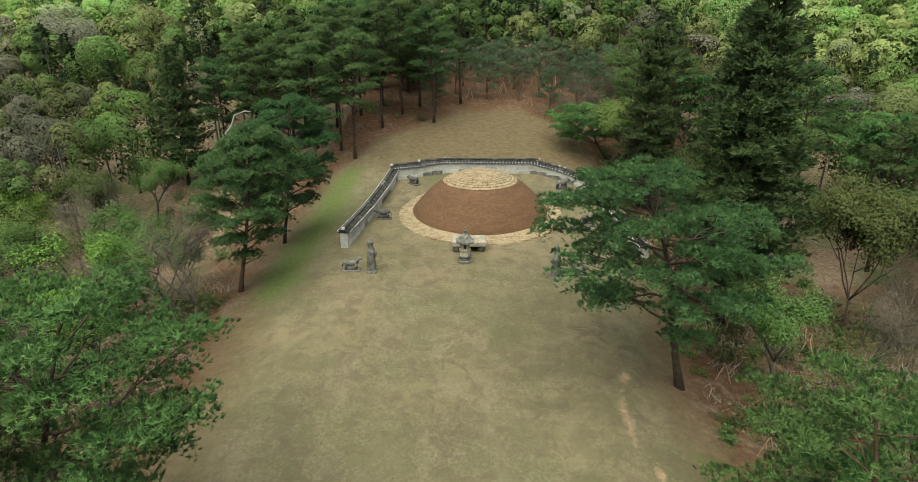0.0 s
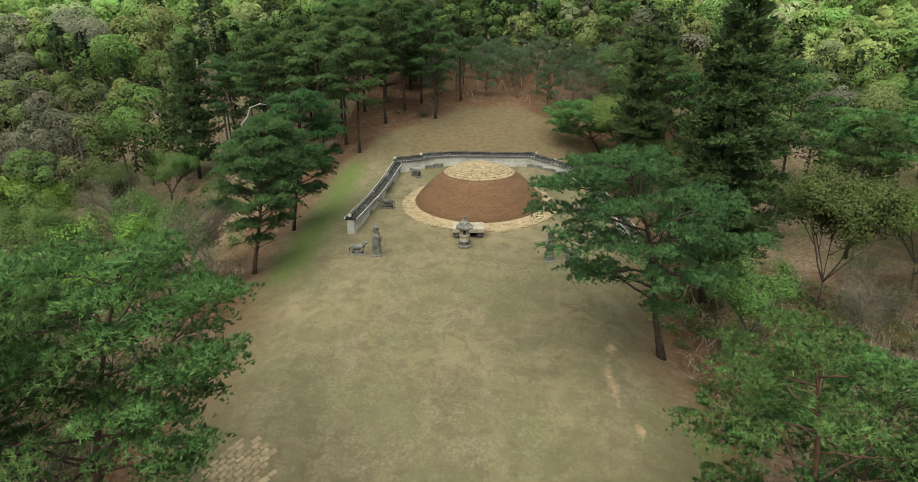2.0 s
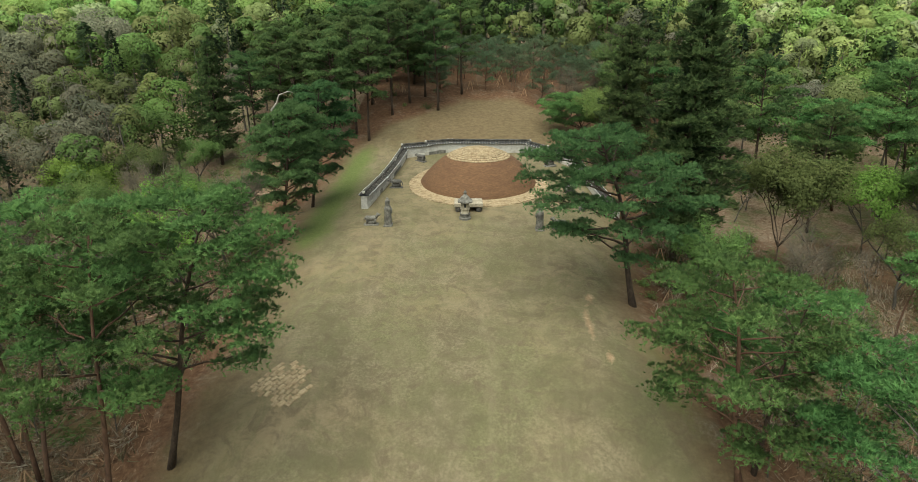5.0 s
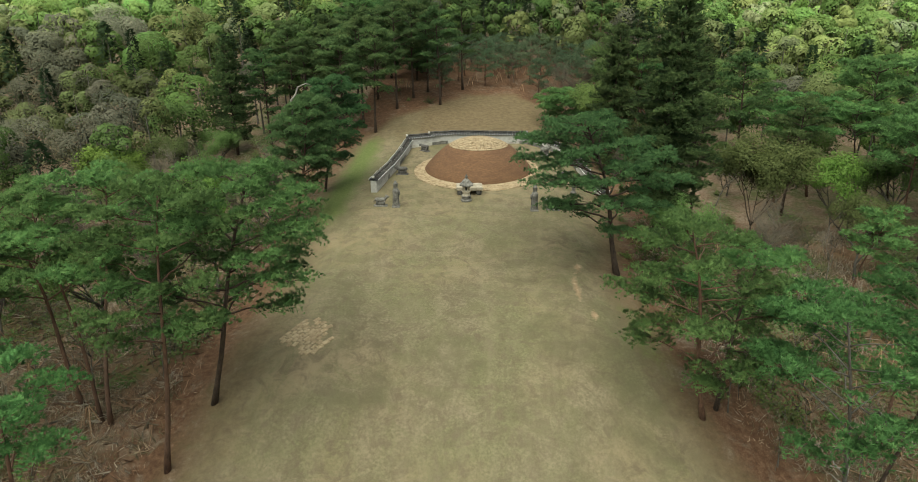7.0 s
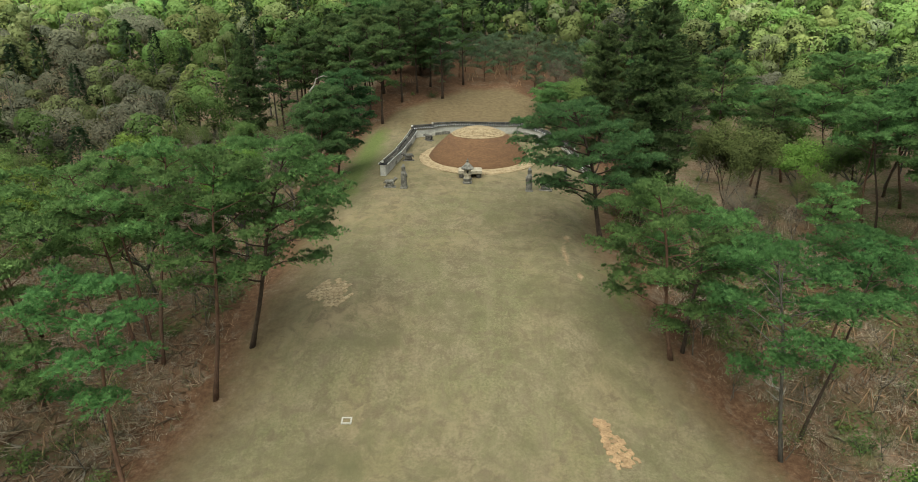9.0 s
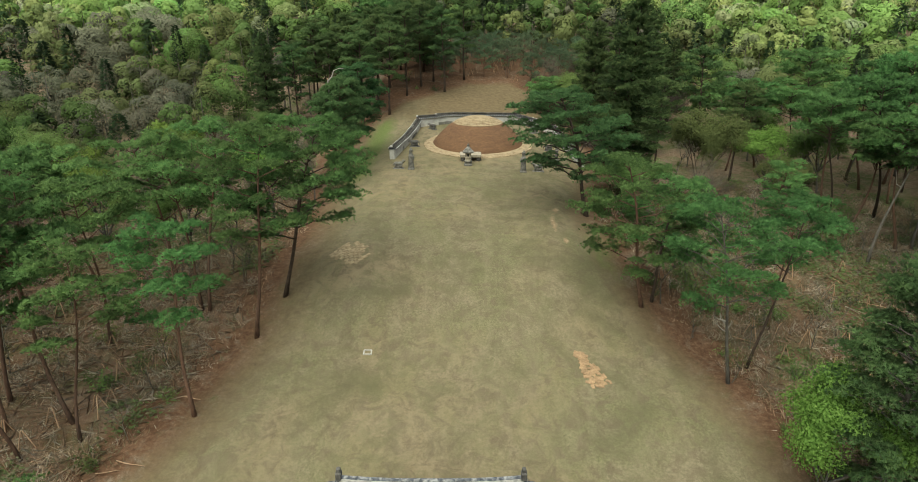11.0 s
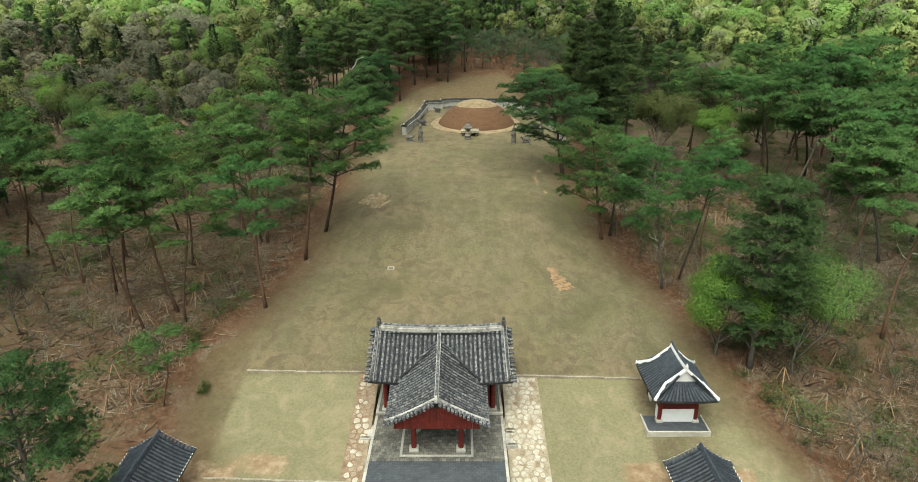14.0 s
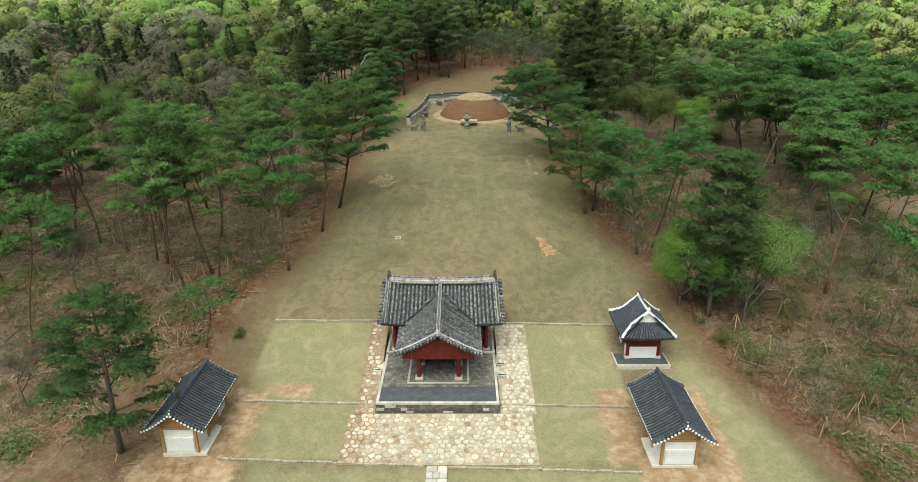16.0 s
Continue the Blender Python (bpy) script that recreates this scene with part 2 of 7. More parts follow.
TILE = surface("weathered_roof_tile", (0.017, 0.020, 0.027), (0.105, 0.111, 0.126), 5.0, (0.430, 0.425, 0.410), 4.5, 0.6, 0.75, 0.35, 22.0, vary=0.3)
NEW_TILE = surface("slate_black_roof_tile", (0.020, 0.027, 0.038), (0.078, 0.094, 0.120), 5.0, (0.120, 0.132, 0.150), 1.6, 0.5, 0.6, 0.3, 22.0, vary=0.18)
CAP_TILE = surface("old_black_cap_tile", (0.016, 0.015, 0.014), (0.075, 0.070, 0.064), 5.0, (0.300, 0.285, 0.250), 2.2, 0.45, 0.85, 0.35, 22.0, vary=0.3)
# Pan tiles kept near-black: dark gaps between cover rows are put into the colour.
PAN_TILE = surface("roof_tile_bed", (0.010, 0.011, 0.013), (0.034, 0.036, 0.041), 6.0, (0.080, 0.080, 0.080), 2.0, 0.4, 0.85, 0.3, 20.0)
RED_PAINT = surface("red_ochre_paint", (0.095, 0.013, 0.011), (0.175, 0.026, 0.020), 3.0, (0.060, 0.011, 0.010), 1.3, 0.5, 0.6, 0.12, 30.0, vary=0.1)
DARK_RED = surface("dark_red_boards", (0.070, 0.014, 0.012), (0.130, 0.024, 0.019), 4.0, (0.045, 0.012, 0.010), 1.3, 0.5, 0.7, 0.2, 30.0, vary=0.15)
TIMBER = surface("pale_pine_timber", (0.330, 0.180, 0.075), (0.510, 0.310, 0.140), 5.0, (0.270, 0.150, 0.070), 1.2, 0.4, 0.7, 0.15, 30.0, squash=(4, 4, 0.6))
STAKE = surface("peeled_stake_wood", (0.300, 0.180, 0.105), (0.500, 0.345, 0.225), 8.0, (0.21, 0.11, 0.06), 1.5, 0.5, 0.85, 0.2, 30.0, vary=0.25)
BARK = surface("dark_pine_bark", (0.030, 0.022, 0.017), (0.095, 0.068, 0.050), 7.0, (0.060, 0.036, 0.024), 0.5, 0.5, 0.95, 0.8, 14.0, vary=0.2, squash=(1, 1, 0.35), dist=0.05)
RED_BARK = surface("red_pine_bark", (0.075, 0.042, 0.029), (0.195, 0.110, 0.072), 6.0, (0.075, 0.056, 0.045), 0.4, 0.6, 0.95, 0.8, 14.0, vary=0.25, squash=(1, 1, 0.35), dist=0.05)
GREY_BARK = surface("grey_bark", (0.070, 0.062, 0.052), (0.180, 0.163, 0.140), 7.0, (0.070, 0.062, 0.052), 0.5, 0.5, 0.95, 0.6, 14.0, vary=0.25, squash=(1, 1, 0.35), dist=0.03)
PALE_WOOD = surface("bleached_dead_wood", (0.270, 0.245, 0.210), (0.440, 0.410, 0.365), 7.0, (0.160, 0.140, 0.115), 0.7, 0.5, 0.9, 0.4, 18.0, squash=(1, 1, 0.35))
BLACK = surface("black_iron_and_hollow", (0.012, 0.012, 0.013), (0.030, 0.030, 0.031), 8.0, rough=0.5, relief=0.1)

NEEDLES = foliage("pine_needles", (0.066, 0.145, 0.045), (0.180, 0.345, 0.105), (0.285, 0.470, 0.150), thin=0.22)
FIR_NEEDLES = foliage("fir_needles", (0.048, 0.102, 0.036), (0.145, 0.230, 0.078), (0.245, 0.310, 0.115), thin=0.3)
YOUNG_NEEDLES = foliage("young_pine_needles", (0.085, 0.145, 0.078), (0.180, 0.255, 0.135), (0.230, 0.285, 0.155))
DARK_NEEDLES = foliage("dark_pine_needles", (0.050, 0.112, 0.040), (0.138, 0.250, 0.088), (0.225, 0.350, 0.125), thin=0.22)
SPRING_LEAF = foliage("spring_leaves", (0.078, 0.135, 0.038), (0.150, 0.225, 0.068), (0.195, 0.265, 0.090), 0.02, 0.25, 0.35)
BRIGHT_LEAF = foliage("bright_maple_leaves", (0.095, 0.165, 0.030), (0.190, 0.290, 0.062), (0.250, 0.350, 0.088), 0.015, 0.15, 0.35)
OLIVE_LEAF = foliage("olive_leaves", (0.055, 0.075, 0.024), (0.112, 0.135, 0.045), (0.140, 0.155, 0.058), 0.02, 0.2, 0.3)
BUD_TWIG = foliage("budding_twigs", (0.110, 0.088, 0.066), (0.200, 0.165, 0.125), (0.220, 0.210, 0.140), 0.02, 0.25, 0.15)
WOODS = foliage("far_woods_leaves", (0.82, 0.82, 0.82), (1.0, 1.0, 1.0), (1.1, 1.08, 1.0), use_tint=True, thin=0.3)
SHRUB_LEAF = foliage("undergrowth_leaves", (0.075, 0.130, 0.034), (0.170, 0.240, 0.072), (0.235, 0.280, 0.105), 0.03, 0.35, 0.35)
WALLSTONE = surface("pale_wall_masonry", (0.360, 0.350, 0.325), (0.560, 0.545, 0.510), 4.0, (0.200, 0.190, 0.170), 0.9, 0.6, 0.9, 0.35, 16.0)
LIME = surface("pale_lime_wash", (0.72, 0.76, 0.80), (0.82, 0.85, 0.88), 2.0, (0.62, 0.63, 0.62), 0.7, 0.4, 0.85, 0.06, 25.0)


def brick_floor(name, c1, c2, mortar, w, h):
    m, t, b = nodes_of(name)
    co = coords(t, True)
    n = t.nodes.new("ShaderNodeTexBrick")
    n.inputs["Scale"].default_value = 1.0
    n.inputs["Brick Width"].default_value = w
    n.inputs["Row Height"].default_value = h
    n.inputs["Mortar Size"].default_value = 0.015
    n.inputs["Color1"].default_value = (*c1, 1)
    n.inputs["Color2"].default_value = (*c2, 1)
    n.inputs["Mortar"].default_value = (*mortar, 1)
    link(t, co, n.inputs["Vector"])
    col = mix(t, ramp(t, noise_node(t, co, 1.3, 6, 0.7), [(0.4, (0, 0, 0)), (0.7, (0.8, 0.8, 0.8))]), n.outputs["Color"], tuple(0.55 * v for v in c1))
    col = mix(t, ramp(t, noise_node(t, co, 5.0, 6, 0.7), [(0.5, (0, 0, 0)), (0.75, (0.5, 0.5, 0.5))]), col, tuple(min(1, 1.5 * v) for v in c2))
    link(t, col, b.inputs["Base Color"])
    b.inputs["Roughness"].default_value = 0.85
    bump(t, b, maths(t, "SUBTRACT", noise_node(t, co, 12, 4, 0.6), n.outputs["Fac"]), 0.4, 0.02)
    return m


PAVERS = brick_floor("old_grey_pavers", (0.080, 0.077, 0.070), (0.245, 0.232, 0.200), (0.090, 0.085, 0.070), 0.34, 0.34)
SLATE = brick_floor("slate_blue_pavers", (0.062, 0.070, 0.084), (0.088, 0.096, 0.110), (0.050, 0.055, 0.062), 0.34, 0.17)


# ---- mesh building ----
class Geo:
    """Collects vertices and faces of one mesh."""

    def __init__(self):
        self.v, self.f = [], []

    def add(self, verts, faces):
        o = len(self.v)
        self.v += [tuple(p) for p in verts]
        self.f += [tuple(i + o for i in q) for q in faces]
        return self

    def box(self, x0, x1, y0, y1, z0, z1, c=0.0, m=None):
        """A box with chamfered edges (c), turned by m."""
        c = min(c, (x1 - x0) / 2.2, (y1 - y0) / 2.2, (z1 - z0) / 2.2)
        if c <= 0:
            vs = [(x, y, z) for z in (z0, z1) for x, y in ((x0, y0), (x1, y0), (x1, y1), (x0, y1))]
            fs = [(3, 2, 1, 0), (4, 5, 6, 7)] + [(i, (i + 1) % 4, (i + 1) % 4 + 4, i + 4) for i in range(4)]
        else:
            vs, fs = [], []
            for z, i in ((z0, c), (z0 + c, 0), (z1 - c, 0), (z1, c)):
                k = c if i == 0 else 2 * c
                a, b, d, e = x0 + i, x1 - i, y0 + i, y1 - i
                vs += [(a + c, d, z), (b - c, d, z), (b, d + c, z), (b, e - c, z), (b - c, e, z), (a + c, e, z), (a, e - c, z), (a, d + c, z)]
            for r in range(3):
                fs += [(r * 8 + j, r * 8 + (j + 1) % 8, r * 8 + 8 + (j + 1) % 8, r * 8 + 8 + j) for j in range(8)]
            fs += [tuple(range(7, -1, -1)), tuple(range(24, 32))]
        if m is not None:
            vs = [m @ Vector(p) for p in vs]
        return self.add(vs, fs)

    def tube(self, pts, radii, n=6, cap=True):
        """A round rod along pts."""
        pts = [Vector(p) for p in pts]
        o = len(self.v)
        up = Vector((0.31, 0.17, 0.93))
        for i, p in enumerate(pts):
            d = (pts[min(i + 1, len(pts) - 1)] - pts[max(i - 1, 0)]).normalized()
            if abs(d.dot(up)) > 0.97:
                up = Vector((0.9, 0.3, 0.2))
            a = d.cross(up).normalized()
            b = d.cross(a)
            for k in range(n):
                t = 2 * math.pi * k / n
                self.v.append(tuple(p + (a * math.cos(t) + b * math.sin(t)) * radii[i]))
        for i in range(len(pts) - 1):
            for k in range(n):
                self.f.append((o + i * n + k, o + i * n + (k + 1) % n, o + (i + 1) * n + (k + 1) % n, o + (i + 1) * n + k))
        if cap:
            self.f.append(tuple(o + k for k in range(n - 1, -1, -1)))
            self.f.append(tuple(o + (len(pts) - 1) * n + k for k in range(n)))
        return self

    def graft(self, start):
        """Join what was added from start on to the nearest older corner, as a branch grows out of its stem."""
        if start:
            p = Vector(self.v[start])
            old = range(start) if start < 1500 else list(range(110)) + list(range(start - 160, start))
            near = min(old, key=lambda i: (Vector(self.v[i]) - p).length_squared)
            self.f.append((near, start, start + 1))

    def lathe(self, c, profile, n=12, m=None, turn=0.0):
        """A turned form: profile of (radius, height)."""
        o = len(self.v)
        for r, h in profile:
            for k in range(n):
                t = 2 * math.pi * k / n + turn
                p = Vector((c[0] + r * math.cos(t), c[1] + r * math.sin(t), c[2] + h))
                self.v.append(tuple(m @ p if m is not None else p))
        for i in range(len(profile) - 1):
            for k in range(n):
                self.f.append((o + i * n + k, o + i * n + (k + 1) % n, o + (i + 1) * n + (k + 1) % n, o + (i + 1) * n + k))
        self.f.append(tuple(o + k for k in range(n - 1, -1, -1)))
        self.f.append(tuple(o + (len(profile) - 1) * n + k for k in range(n)))
        return self

    def sheet(self, rows, thick=0.0):
        """A surface through rows of points, with thickness downwards."""
        nr, nc = len(rows), len(rows[0])
        o = len(self.v)
        flat = [Vector(p) for r in rows for p in r]
        self.v += [tuple(p) for p in flat]
        for i in range(nr - 1):
            for j in range(nc - 1):
                a = o + i * nc + j
                self.f.append((a, a + 1, a + nc + 1, a + nc))
        if thick:
            u = len(self.v)
            self.v += [(p.x, p.y, p.z - thick) for p in flat]
            for i in range(nr - 1):
                for j in range(nc - 1):
                    a = u + i * nc + j
                    self.f.append((a + nc, a + nc + 1, a + 1, a))
            rim = [j for j in range(nc)] + [i * nc + nc - 1 for i in range(1, nr)] + [(nr - 1) * nc + j for j in range(nc - 2, -1, -1)] + [i * nc for i in range(nr - 2, 0, -1)]
            for k, a in enumerate(rim):
                b = rim[(k + 1) % len(rim)]
                self.f.append((o + b, o + a, u + a, u + b))
        return self

    def mesh(self, name, material, smooth=False):
        me = bpy.data.meshes.new(name)
        me.from_pydata(self.v, [], self.f)
        me.materials.append(material)
        if smooth:
            me.polygons.foreach_set("use_smooth", [True] * len(me.polygons))
        me.update()
        return me


def triangles(name, verts, material, out=None):
    """A mesh of loose triangles from an array of corners; out: which way each one's tuft faces."""
    me = bpy.data.meshes.new(name)
    n = len(verts)
    me.vertices.add(n)
    me.vertices.foreach_set("co", np.ascontiguousarray(verts, dtype=np.float32).ravel())
    me.loops.add(n)
    me.loops.foreach_set("vertex_index", np.arange(n, dtype=np.int32))
    me.polygons.add(n // 3)
    me.polygons.foreach_set("loop_start", np.arange(0, n, 3, dtype=np.int32))
    me.materials.append(material)
    me.update(calc_edges=True)
    if out is None:
        t = verts.reshape(-1, 3, 3)
        out = np.cross(t[:, 1] - t[:, 0], t[:, 2] - t[:, 0])
        out *= np.where(out[:, 2:] < 0, -1, 1)
    out = np.repeat(out, 3, 0)
    out = out / np.maximum(np.linalg.norm(out, axis=1, keepdims=True), 1e-9)
    me.attributes.new("tuft", "FLOAT_VECTOR", "POINT").data.foreach_set("vector", out.astype(np.float32).ravel())
    return me


def part(name, shape, material, parent, label="", smooth=False):
    """One mesh object under a thing or a part."""
    me = shape.mesh(name, material, smooth) if isinstance(shape, Geo) else shape
    ob = new(name, me)
    ob.parent = parent
    return tagged(ob, label) if label else ob


def thing(name, m, label, category, group="", kind=""):
    ob = new(name)
    ob.matrix_world = m
    ob.empty_display_size = 0.3
    return tagged(ob, label, category, group, kind)


# ---- the lie of the land ----
PROFILE_Y = [-2600, -60, -8, 0, 1.5, 12, 20, 27.5, 36, 41, 50, 62, 77, 86, 95, 116, 150, 260, 420, 900, 2700]
PROFILE_Z = [-10, -4, -0.6, 0, 0.15, 2.2, 4.0, 5.6, 9.0, 10.2, 11.2, 12.4, 13.0, 13.9, 15.6, 19.0, 24, 38, 60, 70, 70]


def ease(a, b, x):
    t = min(1.0, max(0.0, (x - a) / (b - a)))
    return t * t * (3 - 2 * t)


def profile_slope(k):
    if k <= 0 or k >= len(PROFILE_Y) - 1:
        return 0.0
    a = (PROFILE_Z[k] - PROFILE_Z[k - 1]) / (PROFILE_Y[k] - PROFILE_Y[k - 1])
    b = (PROFILE_Z[k + 1] - PROFILE_Z[k]) / (PROFILE_Y[k + 1] - PROFILE_Y[k])
    return 0.0 if a * b <= 0 else 2 * a * b / (a + b)


SLOPES = [profile_slope(k) for k in range(len(PROFILE_Y))]


def land(x, y):
    """Height of the ground."""
    i = 0
    while i < len(PROFILE_Y) - 2 and y > PROFILE_Y[i + 1]:
        i += 1
    h = PROFILE_Y[i + 1] - PROFILE_Y[i]
    t = min(1.0, max(0.0, (y - PROFILE_Y[i]) / h))
    z = (2 * t**3 - 3 * t * t + 1) * PROFILE_Z[i] + (t**3 - 2 * t * t + t) * h * SLOPES[i]
    z += (3 * t * t - 2 * t**3) * PROFILE_Z[i + 1] + (t**3 - t * t) * h * SLOPES[i + 1]
    a = max(0.0, abs(x - 2.0 * ease(10, 60, y)) - 9)
    z -= ease(18, 40, y) * (1 - 0.5 * ease(90, 140, y)) * 4.2 * (1 - math.exp(-((a / 14) ** 1.6)))
    z += 30 * ease(70, 330, abs(x)) * ease(-60, 80, y)
    return z


def steps(core, fine, far, grow=1.16):
    """Grid lines, close together in the core and wider towards the horizon."""
    a, b = core
    line = list(np.arange(a, b + fine / 2, fine))
    d, p = fine, line[-1]
    while p < far:
        d *= grow
        p += d
        line.append(p)
    d, p = fine, line[0]
    while p > -far:
        d *= grow
        p -= d
        line.insert(0, p)
    return line


LAWN_LEFT = [(-9, -17), (2, -17.5), (7, -20.5), (14, -20.5), (20, -17.6), (30, -15), (46, -13), (60, -14.2), (71, -14.5), (88, -13), (97, -9), (104, -2), (109, 3)]
LAWN_RIGHT = [(-9, 31), (0, 27.5), (6, 25.5), (12, 24.2), (25, 21.4), (34, 17.6), (40, 16.6), (49, 15.6), (60, 18), (80, 21), (97, 20), (106, 16), (109, 12)]


def along(table, y):
    if y <= table[0][0]:
        return table[0][1]
    for (a, u), (b, v) in zip(table, table[1:]):
        if y <= b:
            return u + (v - u) * (y - a) / (b - a)
    return table[-1][1]


def lawn_depth(x, y):
    """How far inside the lawn a place is, in metres (outside: negative)."""
    d = min(x - along(LAWN_LEFT, y), along(LAWN_RIGHT, y) - x)
    return min(d, 110 - y)


def in_box(x, y, x0, x1, y0, y1, soft=0.6):
    d = min(x - x0, x1 - x, y - y0, y1 - y)
    return min(1.0, max(0.0, 0.5 + d / soft))


def build_ground():
    xs = steps((-46, 48), 0.75, 2400)
    ys = steps((-10, 116), 0.75, 2400)
    nx, ny = len(xs), len(ys)
    verts, masks = [], {k: [] for k in ("lawn", "red", "court", "fresh", "sand", "scrub")}
    for y in ys:
        for x in xs:
            z = land(x, y)
            d = lawn_depth(x, y)
            rough = 0.05 if d > 0 else 0.28
            if abs(x) < 90 and -30 < y < 160:
                z += rough * (noise.noise((x * 0.22, y * 0.22, 3.1)) + 0.5 * noise.noise((x * 0.7, y * 0.7, 9.2)))
            if -6 < x < 6 and -0.3 < y < 15:
                z = min(z, 0.6)
            verts.append((x, y, z))
            masks["lawn"].append(min(1, max(0, 0.5 + d / 4.5)) if y < 250 else 0)
            sc = max(0, 1 - d / (4.5 if x < 0 else 3.2)) * 0.9
            if y > 84:
                sc = max(sc, ease(85, 93, y) * (0.9 if x > -4 else 0.6))
            masks["scrub"].append(min(1, sc))
            r = 1 - abs(d + 3.0) / 7.0
            if y > 92 and -14 < x < 36:
                r = max(r, 1.1 - max(0, y - 128) / 16)
            if x > 26 and y < 20:
                r = max(r, 0.62 - max(0, x - 48) / 10)
            if x < -15 and y < 58:
                r = max(r, 0.56 - 0.2 * ease(45, 58, y))
            if -34 < x < -16 and 58 < y < 95:
                r = max(r, 0.34)
            if 16 < x < 46 and 28 < y < 68:
                r = max(r, 0.6)
            masks["red"].append(min(1, max(0, r)))
            masks["court"].append(max(in_box(x, y, -17, -5.2, -5.3, 12, 1.2), in_box(x, y, 5.2, 16.3, -5.6, 11.8, 1.2), 0.9 * in_box(x, y, -14, 16, -16, -6.2, 2), 0.86 * in_box(x, y, 20.5, 28.5, -14, 7, 3)))
            g = max(0, 1 - abs(x + 11.5 - (y - 70) * 0.05) / 3.2) * ease(56, 62, y) * (1 - ease(86, 94, y))
            g = max(g, 0.55 * in_box(x, y, 14, 30, 36, 44, 4) if d < 1.5 else 0)
            masks["fresh"].append(g)
            s = in_box(x, y, 15.2, 23.0, -8, 2.4, 0.9) * 0.9
            s = max(s, 0.70 * in_box(x, y, 13.2, 16.6, -6.2, 3, 0.6), 0.68 * in_box(x, y, -23.5, -14.4, -9, 3.4, 2.4), 0.6 * in_box(x, y, -15, -10.6, 1.6, 4.2, 1.2))
            k = math.hypot((x - 12.6) / 1.0, (y - 45.5) / 4.5)
            s = max(s, 0.82 * max(0, 1 - abs(k - 0.8) / 0.33) if x < 13.2 else 0)
            masks["sand"].append(s)
    faces = [(j * nx + i, j * nx + i + 1, (j + 1) * nx + i + 1, (j + 1) * nx + i) for j in range(ny - 1) for i in range(nx - 1)]
    me = bpy.data.meshes.new("ground")
    me.from_pydata(verts, [], faces)
    me.materials.append(GROUND)
    for k, vals in masks.items():
        me.attributes.new(k, "FLOAT", "POINT").data.foreach_set("value", vals)
    me.polygons.foreach_set("use_smooth", [True] * len(faces))
    me.update()
    tagged(new("ground", me), "dry lawn rising between red earth and leaf-littered woodland floor", "ground", kind="structure")


build_ground()


# ---- tiled roofs ----
def row_mesh(name, pts, r, mat, side, lip=0.012, cells=None):
    """One row of round cover tiles lying along pts; every tile overlaps the next a little."""
    g = Geo()
    n = len(pts)
    ring = 5
    prev = None
    for i in range(n):
        for k in (0, 1):
            if (i == 0 and k == 0) or (i == n - 1 and k == 1):
                continue
            p = Vector(pts[i])
            rad = r + (lip if k == 0 else -lip)
            loop = []
            for j in range(ring):
                a = math.pi * j / (ring - 1)
                q = p + side * (math.cos(a) * rad) + Vector((0, 0, math.sin(a) * rad * 1.05))
                g.v.append(tuple(q))
                loop.append(len(g.v) - 1)
            if prev:
                for j in range(ring - 1):
                    g.f.append((prev[j], prev[j + 1], loop[j + 1], loop[j]))
            else:
                g.f.append(tuple(loop))
            prev = loop
    g.f.append(tuple(reversed(prev)))
    return g.mesh(name, mat, False)


def roof_plane(parent, surf, u_range, rows, mat, side, r=0.1, tiles=9, cap_mat=None, v_of=None, name="roof_slope"):
    """A sagging slope surf(u, v), v from ridge (0) to eave (1), with its rows of cover tiles."""
    us = np.linspace(u_range[0], u_range[1], 15)
    vs = np.linspace(0, 1, 9)
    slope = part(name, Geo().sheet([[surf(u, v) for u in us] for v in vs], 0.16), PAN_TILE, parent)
    for i in range(rows):
        u = u_range[0] + (u_range[1] - u_range[0]) * (i + 0.5) / rows
        v0, v1 = v_of(u) if v_of else (0.0, 1.0)
        if v1 - v0 < 0.12:
            continue
        n = max(3, int(tiles * (v1 - v0)) + 1)
        pts = [Vector(surf(u, v0 + (v1 - v0) * j / (n - 1))) + Vector((0, 0, 0.035)) for j in range(n)]
        me = row_mesh("tile_rib", pts, r, mat, side)
        row = part("tile_rib", me, mat, slope)
        if cap_mat:
            d = (pts[-1] - pts[-2]).normalized()
            part("tile_end", Geo().tube([pts[-1] + Vector((0, 0, 0.02)), pts[-1] + d * 0.05 + Vector((0, 0, 0.02))], [r * 0.98, r * 0.98], 8), cap_mat, slope)
    return slope


